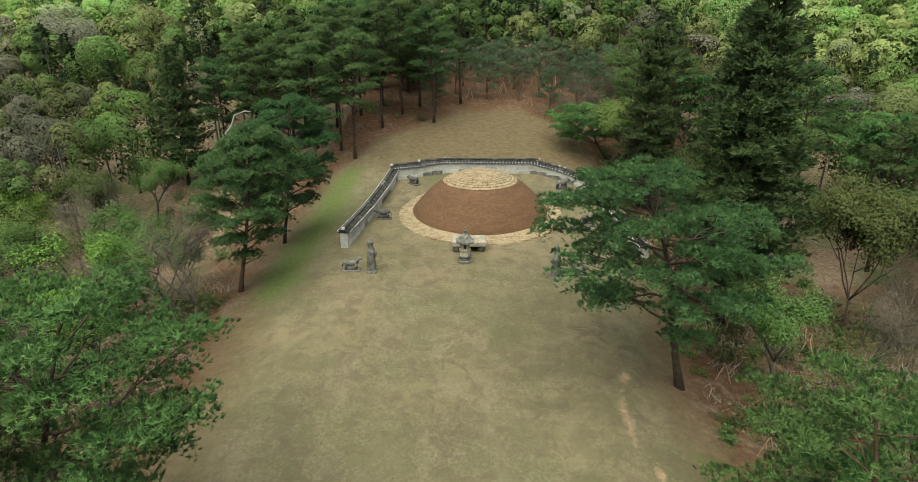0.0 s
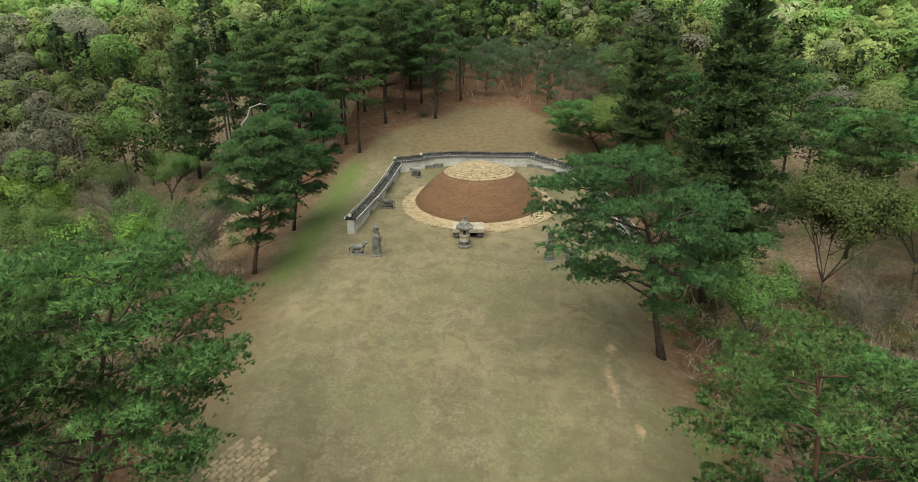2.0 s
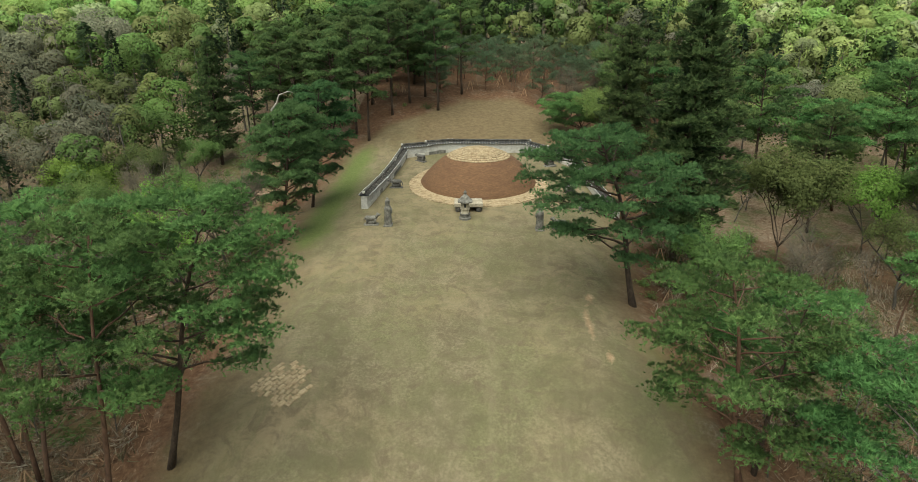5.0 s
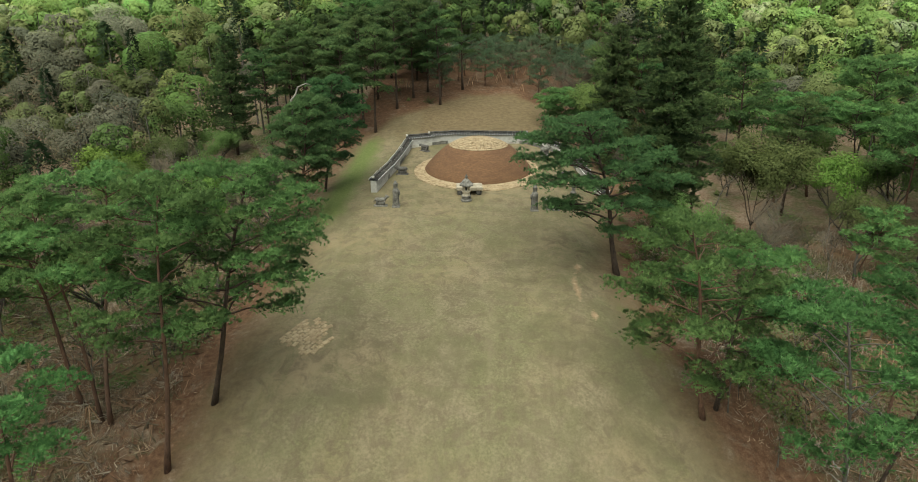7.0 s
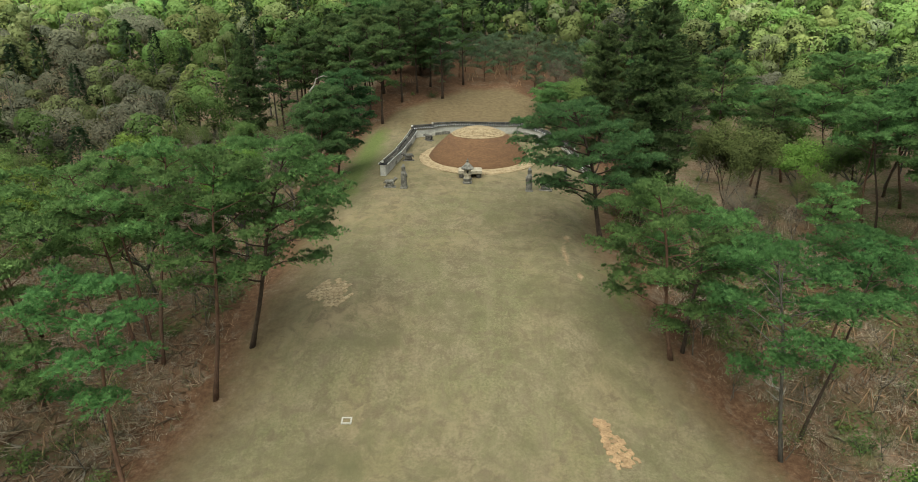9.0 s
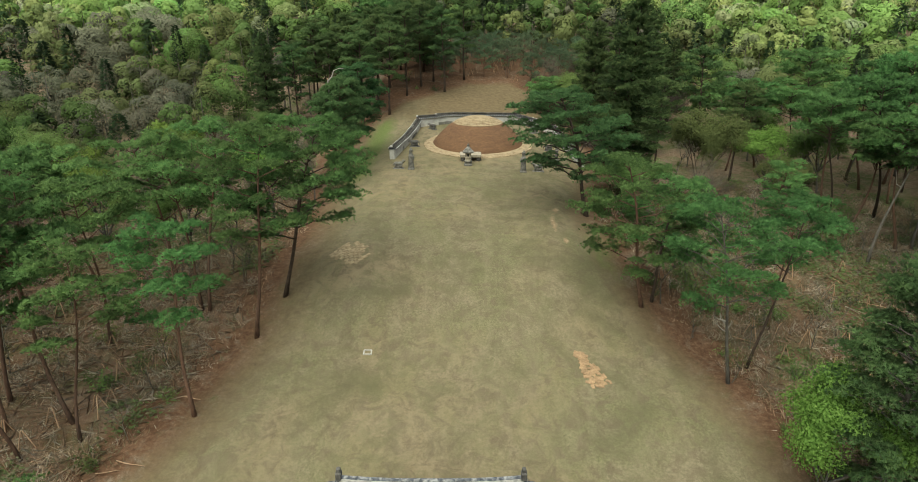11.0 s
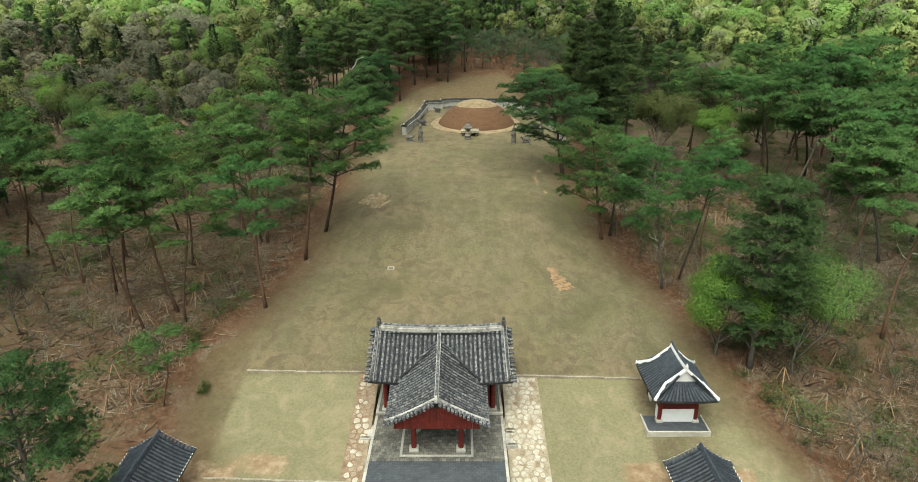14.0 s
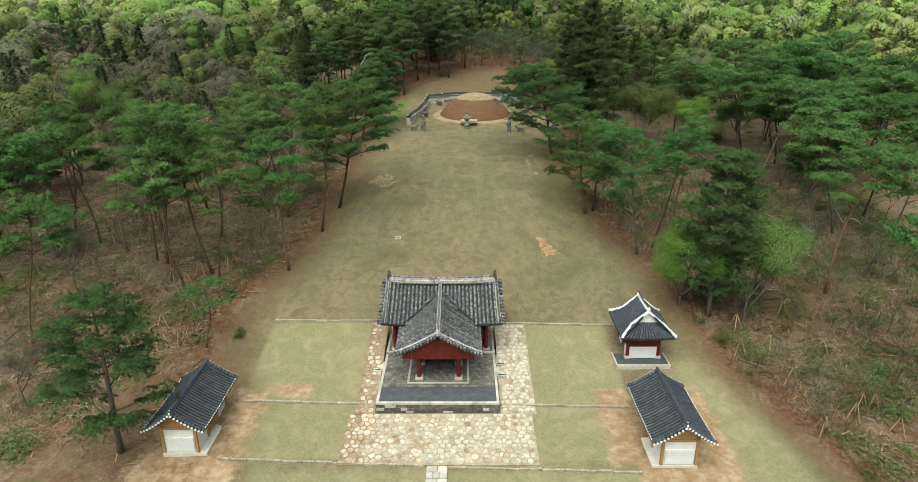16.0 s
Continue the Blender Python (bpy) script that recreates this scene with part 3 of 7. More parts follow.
def ridge_beam(parent, pts, w, h, mat, name="ridge", label="", crest=None):
    """A built-up ridge of stacked tiles in mortar along pts, with a round crest."""
    g = Geo()
    pts = [Vector(p) for p in pts]
    sec = [(-w / 2, -0.08), (w / 2, -0.08), (w / 2, h * 0.45), (w * 0.38, h * 0.5), (w * 0.38, h * 0.86), (-w * 0.38, h * 0.86), (-w * 0.38, h * 0.5), (-w / 2, h * 0.45)]
    o = None
    for i, p in enumerate(pts):
        d = (pts[min(i + 1, len(pts) - 1)] - pts[max(i - 1, 0)])
        d.z = 0
        d.normalize()
        s = Vector((d.y, -d.x, 0))
        g.v += [tuple(p + s * a + Vector((0, 0, b))) for a, b in sec]
        if i:
            k = len(sec)
            b0 = (i - 1) * k
            g.f += [(b0 + j, b0 + (j + 1) % k, b0 + k + (j + 1) % k, b0 + k + j) for j in range(k)]
    k = len(sec)
    g.f += [tuple(range(k)), tuple(reversed(range((len(pts) - 1) * k, len(pts) * k)))]
    body = part(name, g, mat, parent, label)
    if crest:
        part("ridge_cap", Geo().tube([p + Vector((0, 0, h * 0.9)) for p in pts], [w * 0.34] * len(pts), 7), crest, body)
    return body


def finial(parent, p, mat, s=1.0, turn=0.0):
    """The upright end tile of a ridge."""
    g = Geo()
    m = Matrix.Translation(p) @ Matrix.Rotation(turn, 4, "Z")
    g.box(-0.14 * s, 0.14 * s, -0.2 * s, 0.2 * s, -0.1, 0.34 * s, 0.05, m)
    g.box(-0.1 * s, 0.1 * s, -0.11 * s, 0.14 * s, 0.3 * s, 0.55 * s, 0.04, m)
    part("ridge_end", g, mat, parent)


def board_wall(parent, x0, x1, y, top, z0, mat, w=0.3, name="gable_board"):
    """Upright boards side by side whose tops follow top(x)."""
    n = max(2, round((x1 - x0) / w))
    for i in range(n):
        a, b = x0 + (x1 - x0) * i / n, x0 + (x1 - x0) * (i + 1) / n - 0.012
        t0, t1 = top(a), top(b)
        if min(t0, t1) < z0 + 0.03:
            t0, t1 = max(t0, z0 + 0.03), max(t1, z0 + 0.03)
        dy = 0.012 * (i % 2)
        vs = [(a, y - dy, z0), (b, y - dy, z0), (b, y + 0.05, z0), (a, y + 0.05, z0), (a, y - dy, t0), (b, y - dy, t1), (b, y + 0.05, t1), (a, y + 0.05, t0)]
        fs = [(3, 2, 1, 0), (4, 5, 6, 7)] + [(k, (k + 1) % 4, (k + 1) % 4 + 4, k + 4) for k in range(4)]
        part(name, Geo().add(vs, fs), mat, parent)


def rafters(parent, pts, d, mat, length=0.7, r=0.06):
    """Round rafter ends under an eave, at pts, running back along d."""
    d = Vector(d)
    me = Geo().tube([(0, 0, 0), d * length], [r, r], 6).mesh("rafter", mat)
    for p in pts:
        ob = new("rafter", me)
        ob.parent = parent
        ob.location = p


# ---- the T-shaped shrine hall ----
def shrine_hall():
    hall = thing("shrine_hall", Matrix.Translation((0, 0, 0)), "red-painted T-shaped shrine hall with grey tile roofs on a terrace", "shrine")
    ridge_y, ridge_z, eave_z = 10.2, 7.45, 4.45
    front_y, back_y = 7.15, 13.3

    def lift(x):
        return 0.42 * abs(x / 5.9) ** 2.6

    def front(u, v):
        x = 0.15 + u * (1 + 0.05 * v)
        return (x, ridge_y + (front_y - ridge_y) * v, eave_z + (ridge_z - eave_z) * (1 - v) ** 1.22 + lift(u) * (0.85 - 0.2 * v))

    def back(u, v):
        x = 0.15 + u * (1 + 0.05 * v)
        return (x, ridge_y + (back_y - ridge_y) * v, eave_z + (ridge_z - eave_z) * (1 - v) ** 1.22 + lift(u) * (0.85 - 0.2 * v))

    apex_f, apex_b = 6.0, 7.1

    def porch_ridge(y):
        t = (y - 2.4) / 7.2
        return apex_f + (apex_b - apex_f) * t**1.5

    def porch(sign):
        def surf(u, v):
            zr = porch_ridge(u)
            ze = 4.0 + 0.18 * abs((u - 5.0) / 2.6) ** 2
            return (sign * (0.05 + 3.75 * v), u, ze + (zr - ze) * (1 - v) ** 1.2)
        return surf

    side_x, side_y = Vector((1, 0, 0)), Vector((0, 1, 0))
    main = arm = hall
    part("roof_core", Geo().box(-5.4, 5.4, 9.9, 10.5, 6.6, 7.4), PAN_TILE, hall)
    roof_plane(main, front, (-5.42, 5.42), 30, TILE, side_x, 0.098, 10)
    roof_plane(main, back, (-5.42, 5.42), 30, TILE, side_x, 0.098, 10)
    part("roof_core", Geo().box(-0.2, 0.2, 2.9, 9.4, 5.2, 5.7), PAN_TILE, hall)
    for sign in (-1, 1):
        roof_plane(arm, porch(sign), (2.45, 9.4), 21, TILE, side_y, 0.095, 10)
    # ridges in white mortar
    line = [(x + 0.15, ridge_y, ridge_z + lift(x) * 0.85) for x in np.linspace(-4.98, 4.98, 15)]
    ridge_beam(main, line, 0.34, 0.5, PLASTER, "ridge", "weathered white mortar ridge", TILE)
    for s in (-1, 1):
        finial(main, (0.15 + s * 5.03, ridge_y, ridge_z + lift(5.3) + 0.35), DARK_STONE, 1.1, 0)
        for surf in (front, back):
            ridge_beam(main, [Vector(surf(s * 5.13, v)) + Vector((0, 0, 0.02)) for v in np.linspace(0.02, 0.97, 9)], 0.3, 0.34, PLASTER, "verge_ridge", crest=TILE)
            finial(main, Vector(surf(s * 5.18, 0.96)) + Vector((0, 0, 0.1)), DARK_STONE, 0.7, 1.57)
        # short tiles along the gable verge
        for surf in (front, back):
            for v in np.linspace(0.04, 0.98, 13):
                p = Vector(surf(s * 5.45, v))
                part("verge_tile", Geo().tube([p + Vector((-s * 0.22, 0, 0.05)), p + Vector((s * 0.26, 0, -0.03))], [0.11, 0.11], 6), TILE, main)
    line = [(0, y, porch_ridge(y)) for y in np.linspace(2.45, 9.9, 9)]
    ridge_beam(arm, line, 0.3, 0.34, PLASTER, "ridge", "weathered white mortar ridge", TILE)
    finial(arm, (0, 2.5, apex_f + 0.12), PLASTER, 0.75)
    for s in (-1, 1):
        surf = porch(s)
        ridge_beam(arm, [Vector(surf(2.75, v)) + Vector((0, 0, 0.02)) for v in np.linspace(0.03, 0.98, 8)], 0.24, 0.2, PLASTER, "verge_ridge")
        for v in np.linspace(0.06, 0.98, 13):
            p = Vector(surf(2.45, v))
            part("verge_tile", Geo().tube([p + Vector((0, 0.28, 0.05)), p + Vector((0, -0.24, -0.02))], [0.115, 0.115], 6), TILE, arm)
        # valley tiles where the roofs meet
        ridge_beam(arm, [(s * 0.3, 8.9, 6.75), (s * 1.6, 8.3, 5.72), (s * 2.9, 7.6, 4.86), (s * 3.7, 7.2, 4.5)], 0.2, 0.1, PAN_TILE, "valley")
    # timber frame
    for x in (-4.35, -1.75, 1.75, 4.35):
        for y in (8.5, 12.2):
            post = part("column", Geo().lathe((x, y, 1.35), [(0.19, 0), (0.2, 0.8), (0.17, 3.1)], 12), RED_PAINT, hall)
            part("column_base", Geo().box(x - 0.34, x + 0.34, y - 0.34, y + 0.34, 1.1, 1.36, 0.06), GRANITE, post, "pinkish granite column base")
    for x in (-1.75, 1.75):
        for y in (3.62, 6.1):
            post = part("column", Geo().lathe((x, y, 1.3), [(0.2, 0), (0.205, 0.7), (0.175, 2.9)], 12), RED_PAINT, hall)
            part("column_base", Geo().box(x - 0.36, x + 0.36, y - 0.36, y + 0.36, 1.02, 1.31, 0.06), GRANITE, post, "pinkish granite column base")
    part("wall_plate", Geo().box(-4.8, 4.8, 8.38, 8.62, 3.85, 4.3, 0.02).box(-4.8, 4.8, 12.08, 12.32, 3.85, 4.3, 0.02), RED_PAINT, hall)
    part("porch_beam", Geo().box(-1.9, -1.6, 3.2, 8.3, 3.6, 3.95, 0.02).box(1.6, 1.9, 3.2, 8.3, 3.6, 3.95, 0.02), RED_PAINT, hall)
    part("tie_beam", Geo().box(-1.9, 1.9, 3.5, 3.74, 3.35, 3.7, 0.02), RED_PAINT, hall)
    back_wall = part("wall", Geo().box(-4.3, 4.3, 12.14, 12.26, 1.3, 3.9), DARK_RED, hall)
    for s in (-1, 1):
        part("wall", Geo().box(s * 4.35 - 0.08, s * 4.35 + 0.08, 8.6, 12.2, 1.3, 3.9), DARK_RED, hall)
        part("gable_wall", Geo().add([(s * 4.5, 8.0, 3.9), (s * 4.5, 12.6, 3.9), (s * 4.5, 10.2, 6.9), (s * 4.62, 8.0, 3.9), (s * 4.62, 12.6, 3.9), (s * 4.62, 10.2, 6.9)],
                                     [(0, 1, 2), (5, 4, 3), (0, 3, 4, 1), (1, 4, 5, 2), (2, 5, 3, 0)]), DARK_RED, hall)
    for a, b in ((-4.1, -1.95), (-1.55, 1.55), (1.95, 4.1)):
        board_wall(hall, a, b, 8.5, lambda x: 3.86, 1.5, DARK_RED, 0.36, "door_board")
    board_wall(hall, -3.1, 3.1, 2.95, lambda x: 5.75 - abs(x) * 0.56, 3.42, RED_PAINT, 0.26)
    rafters(hall, [(x, 7.3, 4.22 + lift(x) * 0.6) for x in np.linspace(-5.1, 5.35, 28)], (0, 0.85, 0.5), RED_PAINT)
    for s in (-1, 1):
        rafters(hall, [(s * 3.6, y, 3.86) for y in np.linspace(2.8, 7.2, 12)], (-s * 0.88, 0, 0.46), RED_PAINT)

    # terrace
    terrace = thing("stone_terrace", Matrix.Translation((0, 0, 0)), "grey brick-paved terrace edged with pale granite under the shrine hall", "terrace", kind="structure")
    part("core", Geo().box(-5.0, 5.0, 0.15, 14.2, -0.6, 0.9), BED, terrace)
    part("paving", Geo().box(-4.95, 4.95, 2.42, 7.9, 0.85, 1.0, 0.01), PAVERS, terrace, "mottled old grey brick paving")
    part("front_paving", Geo().box(-4.95, 4.95, 0.22, 2.415, 0.85, 0.996, 0.01), SLATE, terrace, "dark slate-blue new brick paving")
    part("porch_floor", Geo().box(-2.6, 2.5, 3.05, 7.9, 0.95, 1.06, 0.01), PAVERS, terrace)
    part("hall_floor", Geo().box(-4.95, 4.95, 8.06, 14.0, 0.9, 1.22, 0.01), PAVERS, terrace)
    edge = [(-5.17, -4.952, 0.2, 7.85), (4.952, 5.17, 0.2, 7.85), (-5.17, 5.17, -0.02, 0.218), (-5.17, -2.4, 7.87, 8.055), (2.4, 5.17, 7.87, 8.055),
            (-2.78, -2.602, 2.9, 7.85), (2.502, 2.68, 2.9, 7.85), (-2.78, 2.68, 2.87, 3.048), (-5.17, -4.952, 8.06, 14), (4.952, 5.17, 8.06, 14)]
    for i, (a, b, c, d) in enumerate(edge):
        z = 1.24 if c > 7.86 else 1.075 if i in (5, 6, 7) else 1.02
        along_x = (b - a) > (d - c)
        n = max(1, round(((b - a) if along_x else (d - c)) / 1.1))
        for k in range(n):
            e = 0.006
            if along_x:
                q = (a + (b - a) * k / n + e, a + (b - a) * (k + 1) / n - e, c, d)
            else:
                q = (a, b, c + (d - c) * k / n + e, c + (d - c) * (k + 1) / n - e)
            part("edging_stone", Geo().box(*q, z - 0.2, z, 0.015), GRANITE, terrace)
    rng = random.Random(5)
    for course in range(3):
        x = -5.14
        while x < 5.1:
            w = min(rng.uniform(0.5, 0.95), 5.14 - x)
            if 5.14 - x - w < 0.3:
                w = 5.14 - x
            z = -0.12 + course * 0.315
            part("terrace_stone", Geo().box(x + 0.01, x + w - 0.01, rng.uniform(-0.01, 0.02), 0.3, z, z + 0.3, 0.03), rng.choice((DARK_STONE, DARK_STONE, OLD_STONE, GRANITE)), terrace)
            x += w
        for s in (-1, 1):
            y = 0.32
            while y < 7.8:
                w = rng.uniform(0.6, 1.1)
                z = -0.12 + course * 0.315
                x0, x1 = sorted((s * 5.14, s * 4.9))
                if z + 0.3 > land(s * 5.2, y) - 0.1:
                    part("terrace_stone", Geo().box(x0, x1, y + 0.01, min(y + w, 7.85) - 0.01, z, z + 0.3, 0.03), OLD_STONE, terrace)
                y += w
    # flights of steps up the sides
    for s, y0, n in ((1, 4.4, 3), (1, 6.2, 3), (-1, 5.2, 3)):
        flight = thing("stone_steps", Matrix.Translation((0, 0, 0)), "short flight of pale granite steps beside the terrace", "steps", "side steps of the terrace")
        for k in range(n):
            x0, x1 = 5.18 + k * 0.3, 5.18 + k * 0.3 + 0.32
            x0, x1 = (x0, x1) if s > 0 else (-x1, -x0)
            top = 1.0 - 0.17 * k
            part("step", Geo().box(x0, x1, y0, y0 + 1.25, 0.2, top, 0.03), GRANITE, flight)
        for yy in (y0 - 0.22, y0 + 1.27):
            x0, x1 = (5.18, 6.05) if s > 0 else (-6.05, -5.18)
            part("cheek_stone", Geo().box(x0, x1, yy, yy + 0.2, 0.1, 1.05 if yy < y0 else 1.0, 0.08), GRANITE, flight)


shrine_hall()


# ---- the stele pavilion ----
def stele_pavilion():
    cx, cy = 18.95, 8.35
    pav = thing("stele_pavilion", Matrix.Translation((0, 0, 0)), "small red stele pavilion with white-mortared hipped and gabled tile roof", "pavilion")
    base = part("base", Geo().box(cx - 2.62, cx + 2.05, cy - 2.75, cy + 2.15, 0.0, 1.22, 0.02), SLATE, pav, "slate paved base")
    for a, b, c, d in ((-2.75, 2.18, -2.9, -2.755), (-2.75, 2.18, 2.155, 2.3), (-2.75, -2.625, -2.75, 2.15), (2.055, 2.18, -2.75, 2.15)):
        part("edging_stone", Geo().box(cx + a, cx + b, cy + c, cy + d, 0.0, 1.26, 0.02), GRANITE, base)
    ze, zr, zm = 3.85, 6.12, 4.95
    hx, hy = 2.45, 2.7

    def corner(x, y):
        return 0.12 * (abs(x - cx) / hx) ** 3 * (abs(y - cy) / hy) ** 3

    def side(s):
        def surf(u, v):
            # ridge runs along y; below the gable the slope widens to the eave
            y = cy + (u - cy) * (0.62 + 0.38 * v) / 1.0
            x = cx + s * hx * v
            return (x, y, ze + (zr - ze) * (1 - v) ** 1.03 + corner(x, y) * v)
        return surf

    def end(s):
        def surf(u, v):
            x = cx + (u - cx) * (0.42 + 0.58 * v)
            y = cy + s * (1.55 + (hy - 1.55) * v)
            return (x, y, ze + (zm - ze) * (1 - v) ** 1.1 + corner(x, y) * v)
        return surf

    roof = pav
    part("roof_core", Geo().box(cx - 0.3, cx + 0.3, cy - 1.5, cy + 1.5, 5.0, 5.9), PAN_TILE, pav)
    for s in (-1, 1):
        roof_plane(roof, side(s), (cy - hy, cy + hy), 17, NEW_TILE, Vector((0, 1, 0)), 0.078, 8)
        roof_plane(roof, end(s), (cx - hx, cx + hx), 16, NEW_TILE, Vector((1, 0, 0)), 0.078, 5)
        y = cy + s * 1.62
        part("gable", Geo().add([(cx - 1.4, y, 4.7), (cx + 1.4, y, 4.7), (cx, y, 6.0), (cx - 1.4, y - s * 0.1, 4.7), (cx + 1.4, y - s * 0.1, 4.7), (cx, y - s * 0.1, 6.0)],
                                [(0, 1, 2), (5, 4, 3), (0, 3, 4, 1), (1, 4, 5, 2), (2, 5, 3, 0)]), FRESH_PLASTER, roof, "white plastered gable")
        for q in (-1, 1):
            pts = [Vector((cx + q * 1.4 * v, y + s * 0.12, 6.08 - 1.25 * v)) for v in np.linspace(0.0, 1, 6)]
            ridge_beam(roof, pts, 0.24, 0.2, FRESH_PLASTER, "gable_ridge", "white mortared ridge")
            pts = []
            for v in np.linspace(0.0, 1, 7):
                x, yy = cx + q * (1.4 + (hx - 1.42) * v), cy + s * (1.72 + (hy - 1.75) * v)
                pts.append((x, yy, ze + 0.98 * (1 - v) + 0.13 * v**3 + 0.04))
            ridge_beam(roof, pts, 0.23, 0.18, FRESH_PLASTER, "hip_ridge", "white mortared ridge")
            finial(roof, Vector(pts[-1]) + Vector((0, 0, 0.02)), FRESH_PLASTER, 0.4)
            rafters(pav, [(cx + q * (hx - 0.1), yy, ze - 0.14) for yy in np.linspace(cy - 2.2, cy + 2.2, 11)], (-q * 0.9, 0, 0.4), RED_PAINT, 0.9, 0.05)
        rafters(pav, [(x, cy + s * (hy - 0.1), ze - 0.14) for x in np.linspace(cx - 2.0, cx + 2.0, 11)], (0, -s * 0.9, 0.4), RED_PAINT, 0.9, 0.05)
    ridge_beam(roof, [(cx, cy + y, zr + 0.1 * (y / 1.7) ** 2) for y in np.linspace(-1.75, 1.75, 7)], 0.28, 0.28, FRESH_PLASTER, "ridge", "white mortared ridge", NEW_TILE)
    for s in (-1, 1):
        finial(roof, (cx, cy + s * 1.8, zr + 0.18), DARK_STONE if s > 0 else FRESH_PLASTER, 0.6)
    for x in (cx - 1.5, cx + 1.35):
        for y in (cy - 1.5, cy + 1.5):
            post = part("column", Geo().lathe((x, y, 1.45), [(0.16, 0), (0.165, 0.6), (0.15, 2.6)], 12), RED_PAINT, pav)
            part("column_base", Geo().box(x - 0.26, x + 0.26, y - 0.26, y + 0.26, 1.2, 1.47, 0.05), GRANITE, post)
    x0, x1, y0, y1 = cx - 1.5, cx + 1.35, cy - 1.5, cy + 1.5
    for a, b, c, d in ((x0 + 0.17, x1 - 0.17, y0 - 0.08, y0 + 0.08), (x0 + 0.17, x1 - 0.17, y1 - 0.08, y1 + 0.08), (x1 - 0.08, x1 + 0.08, y0 + 0.17, y1 - 0.17), (x0 - 0.08, x0 + 0.08, y0 + 0.17, y0 + 0.8), (x0 - 0.08, x0 + 0.08, y1 - 0.8, y1 - 0.17)):
        part("fire_wall", Geo().box(a, b, c, d, 1.22, 2.5, 0.01), FRESH_PLASTER, pav, "white plastered lower wall")
        part("lattice_panel", Geo().box(a, b, c + 0.03, d - 0.03, 2.503, 3.95), DARK_RED, pav)
    for z in (2.42, 3.0, 3.75):
        part("rail", Geo().box(x0, x1, y0 - 0.11, y0 + 0.11, z, z + 0.16, 0.02).box(x0, x1, y1 - 0.11, y1 + 0.11, z, z + 0.16, 0.02)
             .box(x0 - 0.11, x0 + 0.11, y0, y1, z, z + 0.16, 0.02).box(x1 - 0.11, x1 + 0.11, y0, y1, z, z + 0.16, 0.02), RED_PAINT, pav)
    stele = thing("stele", Matrix.Translation((cx, cy, 1.22)), "grey stone memorial stele standing inside the pavilion", "stele")
    part("slab", Geo().box(-0.4, 0.4, -0.14, 0.14, 0.35, 1.8, 0.05), OLD_STONE, stele)
    part("plinth", Geo().box(-0.6, 0.6, -0.35, 0.35, 0, 0.35, 0.06), OLD_STONE, stele)


stele_pavilion()


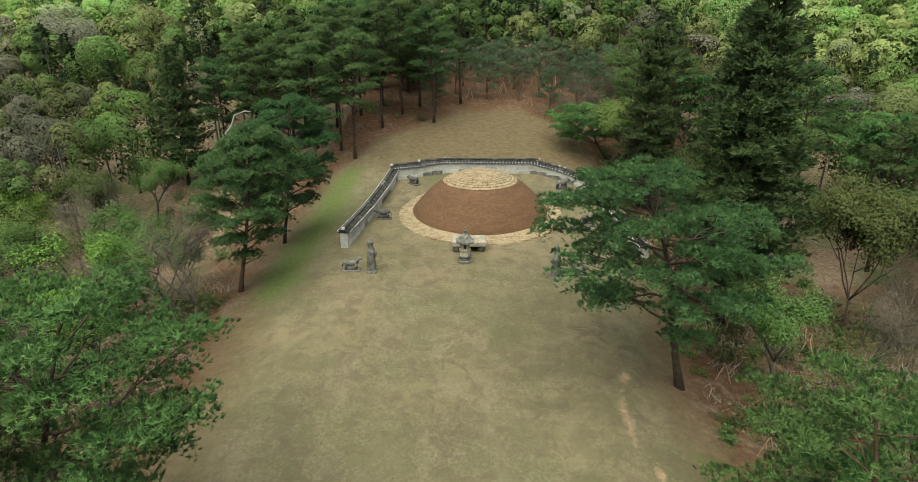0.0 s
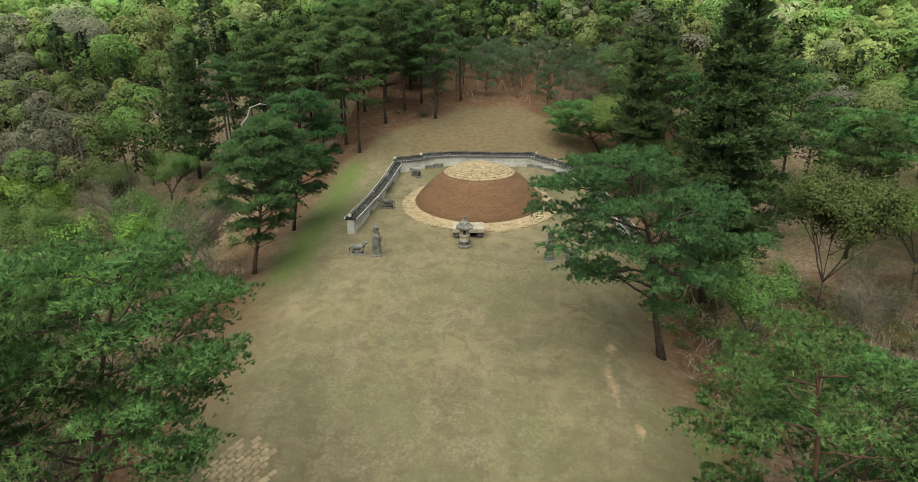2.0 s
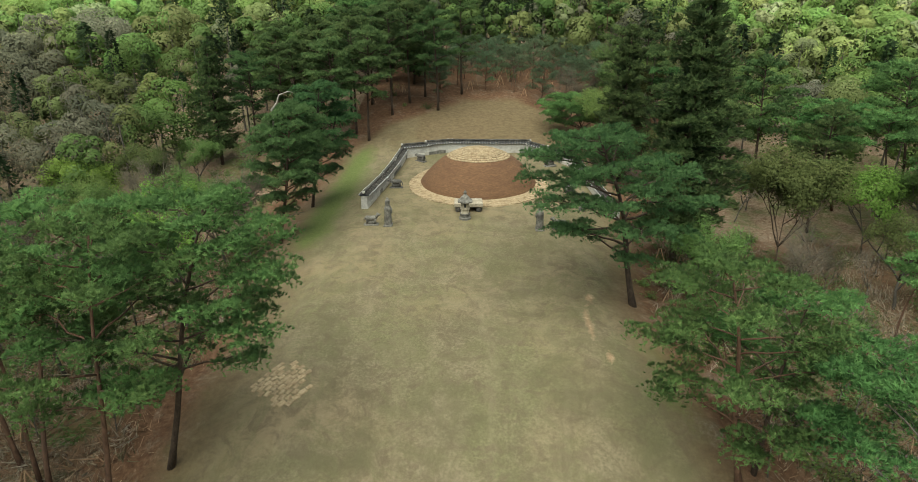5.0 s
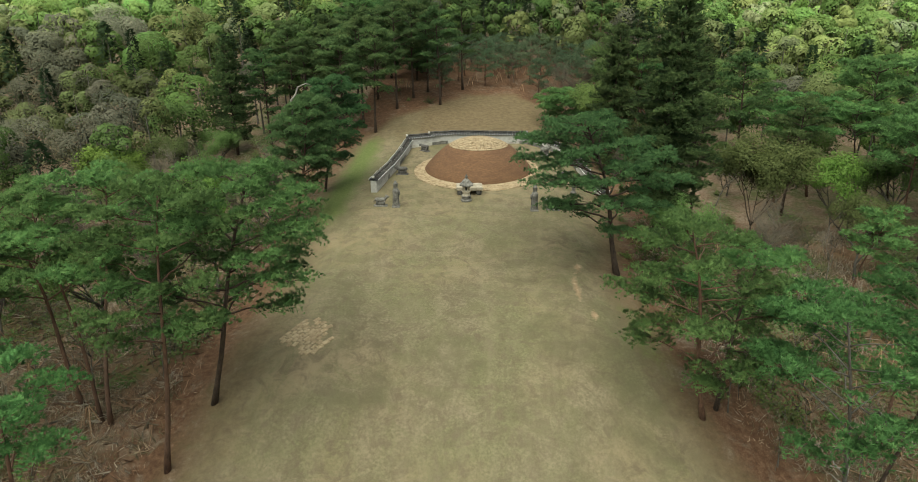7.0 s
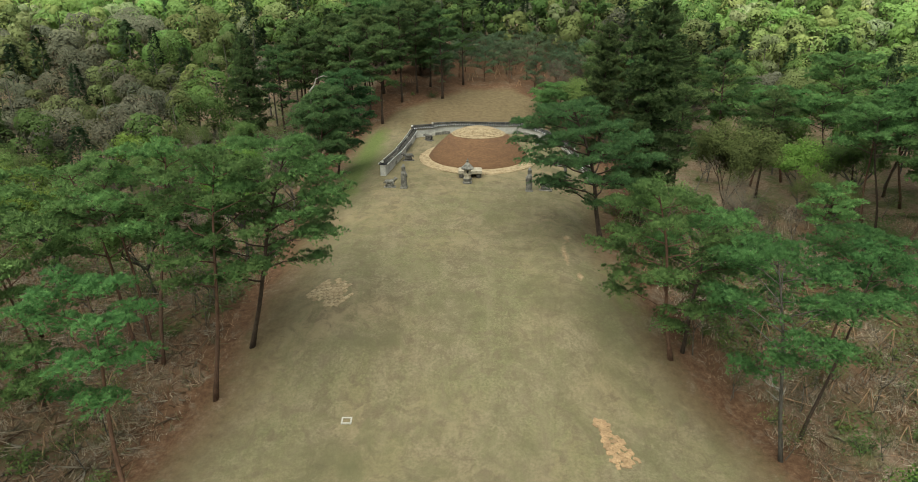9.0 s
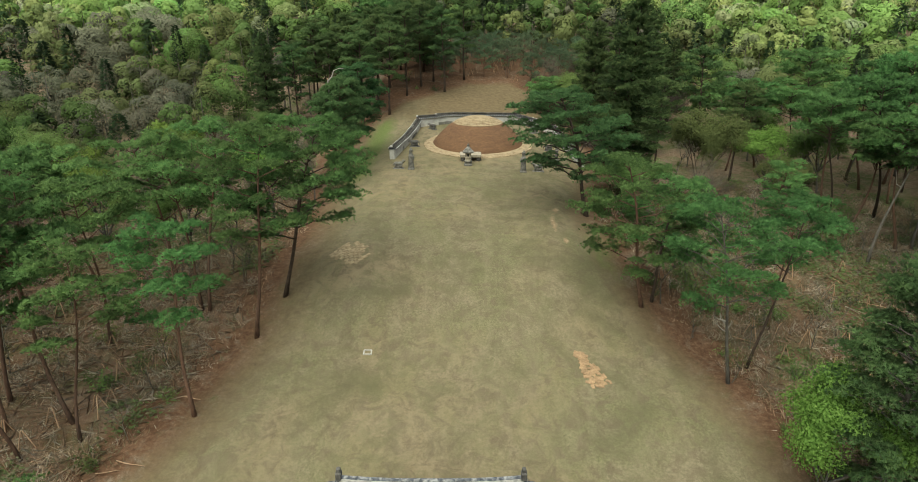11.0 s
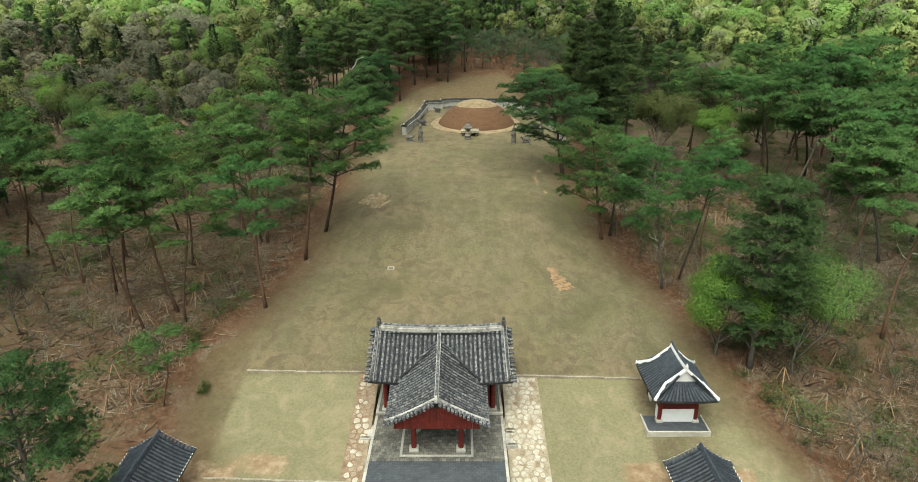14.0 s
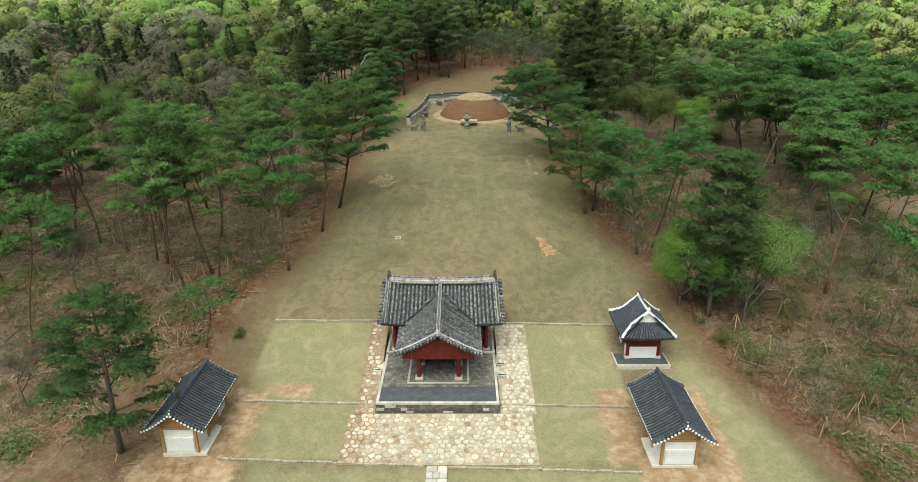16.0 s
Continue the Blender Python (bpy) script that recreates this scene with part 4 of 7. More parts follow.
# ---- the two keepers' sheds ----
def shed(cx, y0, y1, ground_z, label, door_side):
    """A gabled shed along y: walls from y0 to y1, roof over them."""
    s0 = thing("storehouse", Matrix.Translation((0, 0, 0)), label, "shed", "keepers' sheds of the shrine court")
    slab_z = ground_z + 0.22
    base = part("base", Geo().box(cx - (1.95 if door_side < 0 else 1.45), cx + (1.95 if door_side > 0 else 1.45), y0 - 0.1, y1 + 0.55, ground_z - 0.6, slab_z, 0.03), PALE_SLAB, s0, "pale granite base slab")
    ze, zr = ground_z + 2.62, ground_z + 4.12
    ym, hl = (y0 + y1) / 2, (y1 - y0) / 2 + 0.75

    def slope(s):
        def surf(u, v):
            k = ((u - ym) / hl) ** 2
            return (cx + s * 2.28 * v, u, ze + (zr - ze) * (1 - v) ** 1.22 + 0.10 * k * (0.4 + 0.6 * v))
        return surf

    roof = s0
    part("roof_core", Geo().box(cx - 0.2, cx + 0.2, ym - hl + 0.4, ym + hl - 0.4, zr - 0.6, zr - 0.15), PAN_TILE, s0)
    for s in (-1, 1):
        roof_plane(roof, slope(s), (ym - hl, ym + hl), 24, NEW_TILE, Vector((0, 1, 0)), 0.07, 9, FRESH_PLASTER)
        surf = slope(s)
        for e in (-1, 1):
            for v in np.linspace(0.05, 1.0, 10):
                p = Vector(surf(ym + e * hl, v))
                end = part("verge_tile", Geo().tube([p + Vector((0, -e * 0.25, 0.07)), p + Vector((0, e * 0.13, 0.03))], [0.1, 0.1], 7), NEW_TILE, roof)
                part("tile_end", Geo().tube([p + Vector((0, e * 0.131, 0.03)), p + Vector((0, e * 0.165, 0.028))], [0.095, 0.095], 8), FRESH_PLASTER, end, "white mortar plug")
        rafters(s0, [(cx + s * 2.14, y, ze - 0.12) for y in np.linspace(ym - hl + 0.3, ym + hl - 0.3, 20)], (-s * 0.82, 0, 0.5), TIMBER, 1.0, 0.05)
    ridge_beam(roof, [(cx, y, zr + 0.06 * ((y - ym) / hl) ** 2) for y in np.linspace(ym - hl - 0.02, ym + hl + 0.02, 9)], 0.24, 0.28, NEW_TILE, "ridge", crest=NEW_TILE)
    for e in (-1, 1):
        finial(roof, (cx, ym + e * (hl - 0.05), zr + 0.1), FRESH_PLASTER if e < 0 else NEW_TILE, 0.55)
    w = 1.28
    body = part("wall", Geo().box(cx - w, cx + w, y0 + 0.05, y1 - 0.05, slab_z, ze + 0.1), FRESH_PLASTER, s0, "white plastered wall")
    for e, y in ((-1, y0), (1, y1)):
        part("gable", Geo().add([(cx - 1.78, y, ze - 0.1), (cx + 1.78, y, ze - 0.1), (cx, y, zr - 0.25), (cx - 1.78, y - e * 0.1, ze - 0.1), (cx + 1.78, y - e * 0.1, ze - 0.1), (cx, y - e * 0.1, zr - 0.25)],
                                [(0, 1, 2), (5, 4, 3), (0, 3, 4, 1), (1, 4, 5, 2), (2, 5, 3, 0)]), TIMBER, s0, "pale timber gable")
        yy0, yy1 = sorted((y - e * 0.06, y + e * 0.05))
        part("lintel", Geo().box(cx - w - 0.1, cx + w + 0.1, yy0, yy1, ze - 0.32, ze - 0.12, 0.01), TIMBER, s0)
        part("panel_rail", Geo().box(cx - w + 0.2, cx + w - 0.2, yy0, yy1, slab_z + 1.22, slab_z + 1.36, 0.01), FRESH_PLASTER, s0)
        part("lower_panel", Geo().box(cx - w + 0.22, cx + w - 0.22, yy0 - 0.01, yy1 + 0.01, slab_z + 0.1, slab_z + 1.2, 0.01), LIME, s0, "pale lime-washed lower panel")
    for x in (cx - w, cx + w):
        for y in (y0, y0 + (y1 - y0) / 3, y0 + 2 * (y1 - y0) / 3, y1):
            part("post", Geo().box(x - 0.11, x + 0.11, y - 0.11, y + 0.11, slab_z, ze, 0.02), TIMBER, s0)
        part("wall_plate", Geo().box(x - 0.09, x + 0.09, y0 + 0.12, y1 - 0.12, ze - 0.3, ze - 0.08, 0.01), TIMBER, s0)
    x = cx + door_side * (w + 0.02)
    third = (y1 - y0) / 3
    xa, xb = sorted((x - door_side * 0.05, x + door_side * 0.05))
    for k in (0, 1):
        door = part("door", Geo().box(xa, xb, y0 + third * (1 + k * 0.5) + 0.14 - 0.07 * k, y0 + third * (1.5 + k * 0.5) - 0.07 * k, slab_z + 0.12, ze - 0.34, 0.01), TIMBER, s0, "plank door leaf")
        part("handle", Geo().lathe((x + door_side * 0.08, y0 + third * 1.5 + (0.12 if k else -0.2), slab_z + 1.1), [(0.05, 0), (0.05, 0.04)], 8), BLACK, door)
    return s0


shed(-19.55, -4.75, 1.15, -0.35, "white-walled shed with timber posts and black tile roof on brown soil", 1)
shed(18.2, -6.05, -0.05, -0.45, "white-walled shed with timber posts and black tile roof on fresh sand", -1)


# ---- the burial mound in its walled enclosure ----
MOUND = (4.58, 76.9)
MOUND_R, MOUND_H, CAP_R = 7.05, 4.35, 3.72
RING = (4.6, 75.7)


def mound_z(r):
    """Height of the mound above its foot at radius r: steep flanks, a rounded crown."""
    t = min(1.0, r / MOUND_R)
    return MOUND_H * (1 - t**2.25) ** 0.9


def burial_mound():
    base = 12.62
    mound = thing("burial_mound", Matrix.Translation((*MOUND, base)), "round burial mound of bare red-brown soil capped with dry sod", "burial mound")
    g = Geo()
    rings, seg = 26, 72
    for i in range(rings + 1):
        r = MOUND_R * i / rings
        for k in range(seg):
            a = 2 * math.pi * k / seg
            w = 1 + 0.012 * noise.noise((math.cos(a) * 2, math.sin(a) * 2, r * 0.6))
            g.v.append((r * w * math.cos(a), r * w * math.sin(a), mound_z(r) + 0.03 * noise.noise((r * math.cos(a) * 1.3, r * math.sin(a) * 1.3, 5))))
    for i in range(rings):
        for k in range(seg):
            g.f.append((i * seg + k, (i + 1) * seg + k, (i + 1) * seg + (k + 1) % seg, i * seg + (k + 1) % seg))
    # foot sunk into the ground
    o = len(g.v)
    for k in range(seg):
        a = 2 * math.pi * k / seg
        g.v.append((MOUND_R * math.cos(a), MOUND_R * math.sin(a), -1.2))
    g.f += [(rings * seg + k, o + k, o + (k + 1) % seg, rings * seg + (k + 1) % seg) for k in range(seg)]
    part("soil_flank", g, SOIL, mound, smooth=True)
    # crown of sod slabs laid in rings
    rng = random.Random(11)
    slab = Geo().box(-0.236, 0.236, -0.156, 0.156, -0.06, 0.04, 0.02).mesh("sod_slab", SOD)
    r = 0.16
    while r < CAP_R - 0.08:
        n = max(4, round(2 * math.pi * r / 0.47))
        off = rng.uniform(0, 6.28)
        tilt = math.atan2(mound_z(r + 0.05) - mound_z(r - 0.05), 0.1)
        for k in range(n):
            a = off + 2 * math.pi * k / n
            ob = new("sod_slab", slab)
            ob.parent = mound
            m = Matrix.Rotation(a, 4, "Z") @ Matrix.Translation((r, 0, mound_z(r) + 0.02)) @ Matrix.Rotation(-tilt, 4, "Y") @ Matrix.Rotation(math.pi / 2 + rng.uniform(-0.05, 0.05), 4, "Z")
            ob.matrix_basis = m @ Matrix.Diagonal((rng.uniform(0.88, 1.0), rng.uniform(0.9, 1.02), rng.uniform(0.6, 1.3), 1))
        r += 0.31
    # skirt of straw-coloured sod round the foot
    skirt = thing("sod_ring", Matrix.Translation((*RING, 0)), "ring of pale dry sod laid round the foot of the mound", "sod ring", kind="structure")
    g = Geo()
    seg = 120
    for k in range(seg):
        a = 2 * math.pi * k / seg
        wob = 0.14 * noise.noise((math.cos(a) * 4, math.sin(a) * 4, 2.2)) + 0.06 * noise.noise((math.cos(a) * 15, math.sin(a) * 15, 7))
        for r, dz in ((5.9, 0.07), (7.2, 0.09), (8.05 + wob, 0.07), (8.15 + wob, -0.1)):
            x, y = r * math.cos(a), r * math.sin(a)
            g.v.append((x, y, land(RING[0] + x, RING[1] + y) + dz))
    for k in range(seg):
        for j in range(3):
            a, b = k * 4 + j, (k + 1) % seg * 4 + j
            g.f.append((a, a + 1, b + 1, b))
    part("sod_bed", g, SOD, skirt)
    piece = Geo().box(-0.24, 0.24, -0.2, 0.2, -0.05, 0.04, 0.02).mesh("sod_slab", SOD)
    for ring_r in (6.7, 7.1, 7.5, 7.88):
        n = round(2 * math.pi * ring_r / 0.52)
        for k in range(n):
            if rng.random() < 0.3:
                continue
            a = 2 * math.pi * k / n + rng.uniform(-0.02, 0.02)
            r = ring_r + rng.uniform(-0.04, 0.05)
            x, y = r * math.cos(a), r * math.sin(a)
            ob = new("sod_slab", piece)
            ob.parent = skirt
            ob.matrix_basis = Matrix.Translation((x, y, land(RING[0] + x, RING[1] + y) + 0.085)) @ Matrix.Rotation(a + math.pi / 2 + rng.uniform(-0.3, 0.3), 4, "Z") @ Matrix.Rotation(rng.uniform(-0.05, 0.05), 4, "X")


burial_mound()


WALL_LINE = [(-7.45, 67.3), (-6.42, 74.5), (-5.55, 80.6), (-4.85, 85.6), (-1.8, 86.9), (1.15, 87.9), (11.5, 87.5), (14.3, 86.4), (17.5, 84.6), (18.3, 76.0), (18.9, 68.0)]


def enclosure_wall():
    """Low walls in level lengths that step with the ground, each under its own tiled cap."""
    wall = thing("wall_enclosure", Matrix.Translation((0, 0, 0)), "low grey-white stone enclosure wall with a dark tiled cap", "wall", kind="structure")
    rng = random.Random(21)
    T2 = 0.34
    for (xa, ya), (xb, yb) in zip(WALL_LINE, WALL_LINE[1:]):
        a, b = Vector((xa, ya, 0)), Vector((xb, yb, 0))
        d = (b - a).normalized()
        length = (b - a).length
        za, zb = land(xa, ya), land(xb, yb)
        flat = abs(zb - za) < 0.35
        ta, tb = (max(za, zb) + 1.12,) * 2 if flat else (za + 1.05, zb + 1.05)
        ang = math.atan2(d.y, d.x)
        m = Matrix.Translation((xa, ya, 0)) @ Matrix.Rotation(ang, 4, "Z")

        def top(s):
            return ta + (tb - ta) * s / length

        def prism(x0, x1, y0, y1, bot, up):
            vs = [m @ Vector(p) for p in ((x0, y0, bot), (x1, y0, bot), (x1, y1, bot), (x0, y1, bot), (x0, y0, up(x0)), (x1, y0, up(x1)), (x1, y1, up(x1)), (x0, y1, up(x0)))]
            return vs, [(3, 2, 1, 0), (4, 5, 6, 7), (0, 1, 5, 4), (1, 2, 6, 5), (2, 3, 7, 6), (3, 0, 4, 7)]

        part("wall_core", Geo().add(*prism(-0.25, length + 0.25, -T2, T2, min(za, zb) - 1.2, top)), WALLSTONE, wall)
        # dressed stones of the foot course, proud of the plaster
        for side in (-1, 1):
            s = 0.0
            while s < length:
                w = min(rng.uniform(0.9, 1.7), length - s)
                g = Geo()
                y0, y1 = sorted((side * (T2 - 0.05), side * (T2 + rng.uniform(0.02, 0.05))))
                p = m @ Vector((s + w / 2, side * T2, 0))
                z = land(p.x, p.y)
                g.box(s + 0.01, s + w - 0.01, y0, y1, z - 0.4, z + rng.uniform(0.36, 0.46), 0.02, m)
                part("foot_stone", g, GRANITE if rng.random() < 0.6 else OLD_STONE, wall)
                s += w
        # cap: bed, tile rows across, ridge
        g = Geo()
        sec = [(-0.5, 0.0), (-0.5, 0.07), (0, 0.30), (0.5, 0.07), (0.5, 0.0)]
        for s in (-0.3, length + 0.3):
            g.v += [tuple(m @ Vector((s, y, top(s) + z))) for y, z in sec]
        k = len(sec)
        g.f += [(j, (j + 1) % k, k + (j + 1) % k, k + j) for j in range(k)] + [tuple(range(k - 1, -1, -1)), tuple(range(k, 2 * k))]
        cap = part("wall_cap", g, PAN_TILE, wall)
        n = max(2, round((length + 0.5) / 0.36))
        for i in range(n):
            s = -0.25 + (length + 0.5) * (i + 0.5) / n
            for side in (-1, 1):
                p0 = m @ Vector((s, side * 0.06, top(s) + 0.31))
                p1 = m @ Vector((s, side * 0.54, top(s) + 0.08))
                part("tile_rib", row_mesh("tile_rib", [p0, p0.lerp(p1, 0.5), p1], 0.08, CAP_TILE, d), CAP_TILE, cap)
                e = (p1 - p0).normalized()
                part("tile_end", Geo().tube([p1 + Vector((0, 0, 0.02)), p1 + e * 0.04 + Vector((0, 0, 0.02))], [0.08, 0.08], 7), FRESH_PLASTER, cap)
        part("cap_ridge", Geo().tube([m @ Vector((s, 0, top(s) + 0.43)) for s in (-0.32, length / 2, length + 0.32)], [0.13] * 3, 7), CAP_TILE, cap)
        for s in (-0.3, length + 0.3):
            p = m @ Vector((s, 0, top(s) + 0.4))
            part("cap_end", Geo().box(-0.12, 0.12, -0.14, 0.14, -0.1, 0.16, 0.05, Matrix.Translation(p) @ Matrix.Rotation(ang, 4, "Z")), PLASTER, cap)
    # plain plastered end of the wall
    return wall


enclosure_wall()


# ---- carved stones before and round the mound ----
def stone_lantern(x, y):
    z = land(x, y)
    ob = thing("stone_lantern", Matrix.Translation((x, y, z)), "tall grey granite lantern with an eight-sided roof and finial", "stone lantern")
    part("base", Geo().lathe((0, 0, 0), [(0.62, -0.1), (0.62, 0.16), (0.5, 0.22), (0.5, 0.42), (0.58, 0.5), (0.58, 0.6)], 8, turn=math.pi / 8), OLD_STONE, ob)
    part("shaft", Geo().lathe((0, 0, 0), [(0.44, 0.6), (0.42, 0.95), (0.52, 1.02), (0.52, 1.12)], 8, turn=math.pi / 8), KERBSTONE, ob)
    ch = part("light_chamber", Geo().lathe((0, 0, 0), [(0.42, 1.12), (0.42, 1.72)], 8, turn=math.pi / 8), KERBSTONE, ob)
    # Black panels stand in for the shade inside the chamber's window openings.
    for k in range(4):
        m = Matrix.Rotation(k * math.pi / 2, 4, "Z")
        part("opening_panel", Geo().box(-0.11, 0.11, -0.395, -0.36, 1.25, 1.6, 0.0, m), BLACK, ch, "black square panel in place of the shaded window hollow")
    part("roof", Geo().lathe((0, 0, 0), [(0.40, 1.70), (0.78, 1.74), (0.79, 1.86), (0.56, 2.05), (0.36, 2.3), (0.2, 2.42), (0.1, 2.45)], 8, turn=math.pi / 8), OLD_STONE, ob)
    part("finial", Geo().lathe((0, 0, 0), [(0.16, 2.42), (0.19, 2.5), (0.12, 2.56), (0.17, 2.66), (0.17, 2.74), (0.08, 2.82), (0.04, 2.98)], 8), OLD_STONE, ob)


def stone_table(x, y):
    z = land(x, y)
    ob = thing("stone_table", Matrix.Translation((x, y, z)), "wide pale granite offering table on drum-shaped feet", "stone table")
    part("slab", Geo().box(-1.45, 1.45, -0.95, 0.95, 0.5, 0.92, 0.05), KERBSTONE, ob)
    for sx in (-1.05, 1.05):
        for sy in (-0.6, 0.6):
            part("foot", Geo().lathe((sx, sy, 0), [(0.22, -0.1), (0.3, 0.1), (0.32, 0.25), (0.3, 0.42), (0.22, 0.5)], 10), DARK_STONE, ob)


def stone_official(x, y, turn):
    """Robed figure, plain: one worn block with shoulders, a head and a flat cap."""
    g = Geo()
    g.box(-0.5, 0.5, -0.42, 0.42, -0.15, 0.12, 0.05)
    n = 10
    rows = [(0.44, 0.36, 0.1), (0.42, 0.35, 0.6), (0.38, 0.32, 1.2), (0.44, 0.33, 1.6), (0.42, 0.3, 1.85), (0.22, 0.2, 1.98), (0.2, 0.2, 2.05), (0.23, 0.24, 2.2), (0.22, 0.23, 2.38), (0.25, 0.25, 2.42), (0.22, 0.22, 2.5), (0.16, 0.14, 2.56), (0.15, 0.12, 2.72), (0.05, 0.05, 2.76)]
    o = len(g.v)
    for a, b, h in rows:
        for k in range(n):
            t = 2 * math.pi * k / n
            g.v.append((a * math.copysign(abs(math.cos(t)) ** 0.7, math.cos(t)), b * math.copysign(abs(math.sin(t)) ** 0.7, math.sin(t)), h))
    for i in range(len(rows) - 1):
        g.f += [(o + i * n + k, o + i * n + (k + 1) % n, o + (i + 1) * n + (k + 1) % n, o + (i + 1) * n + k) for k in range(n)]
    g.f.append(tuple(o + (len(rows) - 1) * n + k for k in range(n)))
    g.box(-0.14, 0.14, -0.44, -0.28, 1.2, 1.72, 0.04)
    ob = new("stone_statue", g.mesh("stone_statue", OLD_STONE, True))
    ob.matrix_world = pose(x, y, land(x, y), rz=turn)
    tagged(ob, "tall weathered grey stone figure standing on the lawn", "statue", "stone figures before the mound")


def stone_beast(x, y, turn, size, label, long_neck, mat):
    """A standing stone animal on its plinth: one carved block."""
    g = Geo()
    g.box(-0.95, 0.95, -0.4, 0.4, -0.2, 0.14, 0.05)
    g.box(-0.5, 0.5, -0.2, 0.2, 0.1, 0.6, 0.04)
    g.tube([(-0.78, 0, 0.85), (-0.6, 0, 0.88), (0, 0, 0.84), (0.5, 0, 0.88), (0.72, 0, 0.9)], [0.16, 0.32, 0.35, 0.34, 0.2], 10)
    for sx in (-0.55, 0.52):
        for sy in (-0.2, 0.2):
            g.tube([(sx, sy, 0.1), (sx, sy, 0.45), (sx * 0.95, sy * 0.9, 0.8)], [0.12, 0.1, 0.16], 7)
    h = 1.35 if long_neck else 1.05
    g.tube([(0.55, 0, 0.9), (0.78, 0, h - 0.1), (0.86, 0, h + 0.05)], [0.25, 0.2, 0.17], 8)
    g.tube([(0.72, 0, h + 0.08), (0.95, 0, h + 0.02), (1.2, 0, h - 0.12)], [0.17, 0.17, 0.1], 8)
    for sy in (-0.1, 0.1):
        g.tube([(0.78, sy, h + 0.15), (0.76, sy * 1.3, h + 0.3)], [0.05, 0.02], 5)
    g.tube([(-0.75, 0, 0.95), (-0.92, 0, 0.7), (-0.9, 0, 0.4)], [0.07, 0.07, 0.04], 6)
    ob = new("stone_animal", g.mesh("stone_animal", mat, True))
    ob.matrix_world = pose(x, y, land(x, y), rz=turn) @ Matrix.Scale(size, 4)
    tagged(ob, label, "statue", "stone animals round the mound")


stone_lantern(2.92, 64.2)
stone_table(3.3, 66.9)
stone_official(-4.55, 62.5, 90)
stone_official(10.0, 61.3, -90)
stone_beast(-6.2, 62.6, 0, 0.76, "grey stone horse standing on its low plinth", True, OLD_STONE)
stone_beast(11.95, 61.6, 180, 0.78, "grey stone horse standing on its low plinth", True, OLD_STONE)
stone_beast(-4.9, 74.4, 180, 0.8, "dark stone sheep facing the enclosure wall", False, DARK_STONE)
stone_beast(-2.6, 84.2, 150, 0.75, "dark stone tiger facing the enclosure wall", False, DARK_STONE)
stone_beast(13.9, 83.4, 35, 0.95, "dark and pale stone tiger facing the enclosure wall", False, OLD_STONE)
stone_beast(15.0, 74.0, 0, 0.8, "dark stone sheep facing the enclosure wall", False, DARK_STONE)


def stone_pillar(x, y):
    post = thing("stone_pillar", Matrix.Translation((x, y, land(x, y))), "slim pale granite marker pillar with a bud-shaped top", "pillar")
    part("shaft", Geo().lathe((0, 0, 0), [(0.34, -0.1), (0.34, 0.3), (0.22, 0.4), (0.2, 1.5)], 8), OLD_STONE, post)
    part("bud", Geo().lathe((0, 0, 1.5), [(0.28, 0), (0.28, 0.1), (0.2, 0.16), (0.22, 0.35), (0.05, 0.6)], 8), OLD_STONE, post)


stone_pillar(15.3, 68.2)


# ---- trees ----
def unit(a):
    return a / np.maximum(np.linalg.norm(a, axis=-1, keepdims=True), 1e-9)


def swap(pair, material):
    return pair[0], material, pair[1]


def blades(centres, aim, length, width, count, rng, spread=0.7):
    """Needle sprays: at every centre a fan of slim triangles roughly along aim."""
    n = len(centres) * count
    c = np.repeat(centres, count, 0)
    d = unit(np.repeat(aim, count, 0) + rng.normal(0, spread, (n, 3)))
    s = unit(np.cross(d, rng.normal(0, 1, (n, 3))))
    ln = (length * rng.uniform(0.65, 1.25, n))[:, None]
    w = (width * rng.uniform(0.7, 1.3, n))[:, None]
    base = c - d * ln * 0.15
    return np.stack([base - s * w, base + s * w, c + d * ln], 1).reshape(-1, 3), unit(d * 0.25 + np.repeat(unit(aim), count, 0) * 1.3 + np.array((0, 0, 0.35)))


def leaves(centres, size, rng, out, jitter=0.5):
    """Loose leaves, one triangle each, lying roughly square to out."""
    n = len(centres)
    nrm = unit(out + rng.normal(0, jitter, (n, 3)))
    a = unit(np.cross(nrm, rng.normal(0, 1, (n, 3))))
    b = np.cross(nrm, a)
    s = (size * rng.uniform(0.6, 1.4, n))[:, None]
    return np.stack([centres - a * s * 0.6 - b * s * 0.3, centres + a * s * 0.55 - b * s * 0.15, centres + b * s * 0.65], 1).reshape(-1, 3), unit(nrm * 0.25 + out)


def dome(n, r, hz, size, rng, lumps=11):
    """The leafy outside of a billowing crown round the origin."""
    d = unit(rng.normal(0, 1, (lumps, 3)) + np.array((0, 0, 0.35)))
    d[:, 2] = np.maximum(d[:, 2], -0.35)
    c = d * np.array((r * 0.62, r * 0.62, hz * 0.66)) * rng.uniform(0.8, 1.1, (lumps, 1))
    rb = r * rng.uniform(0.34, 0.52, lumps)
    i = rng.integers(0, lumps, n)
    e = unit(rng.normal(0, 1, (n, 3)) + d[i] * 0.9 + np.array((0, 0, 0.35)))
    return leaves(c[i] + e * (rb[i] * rng.uniform(0.88, 1.04, n))[:, None], size, rng, e, 0.22)


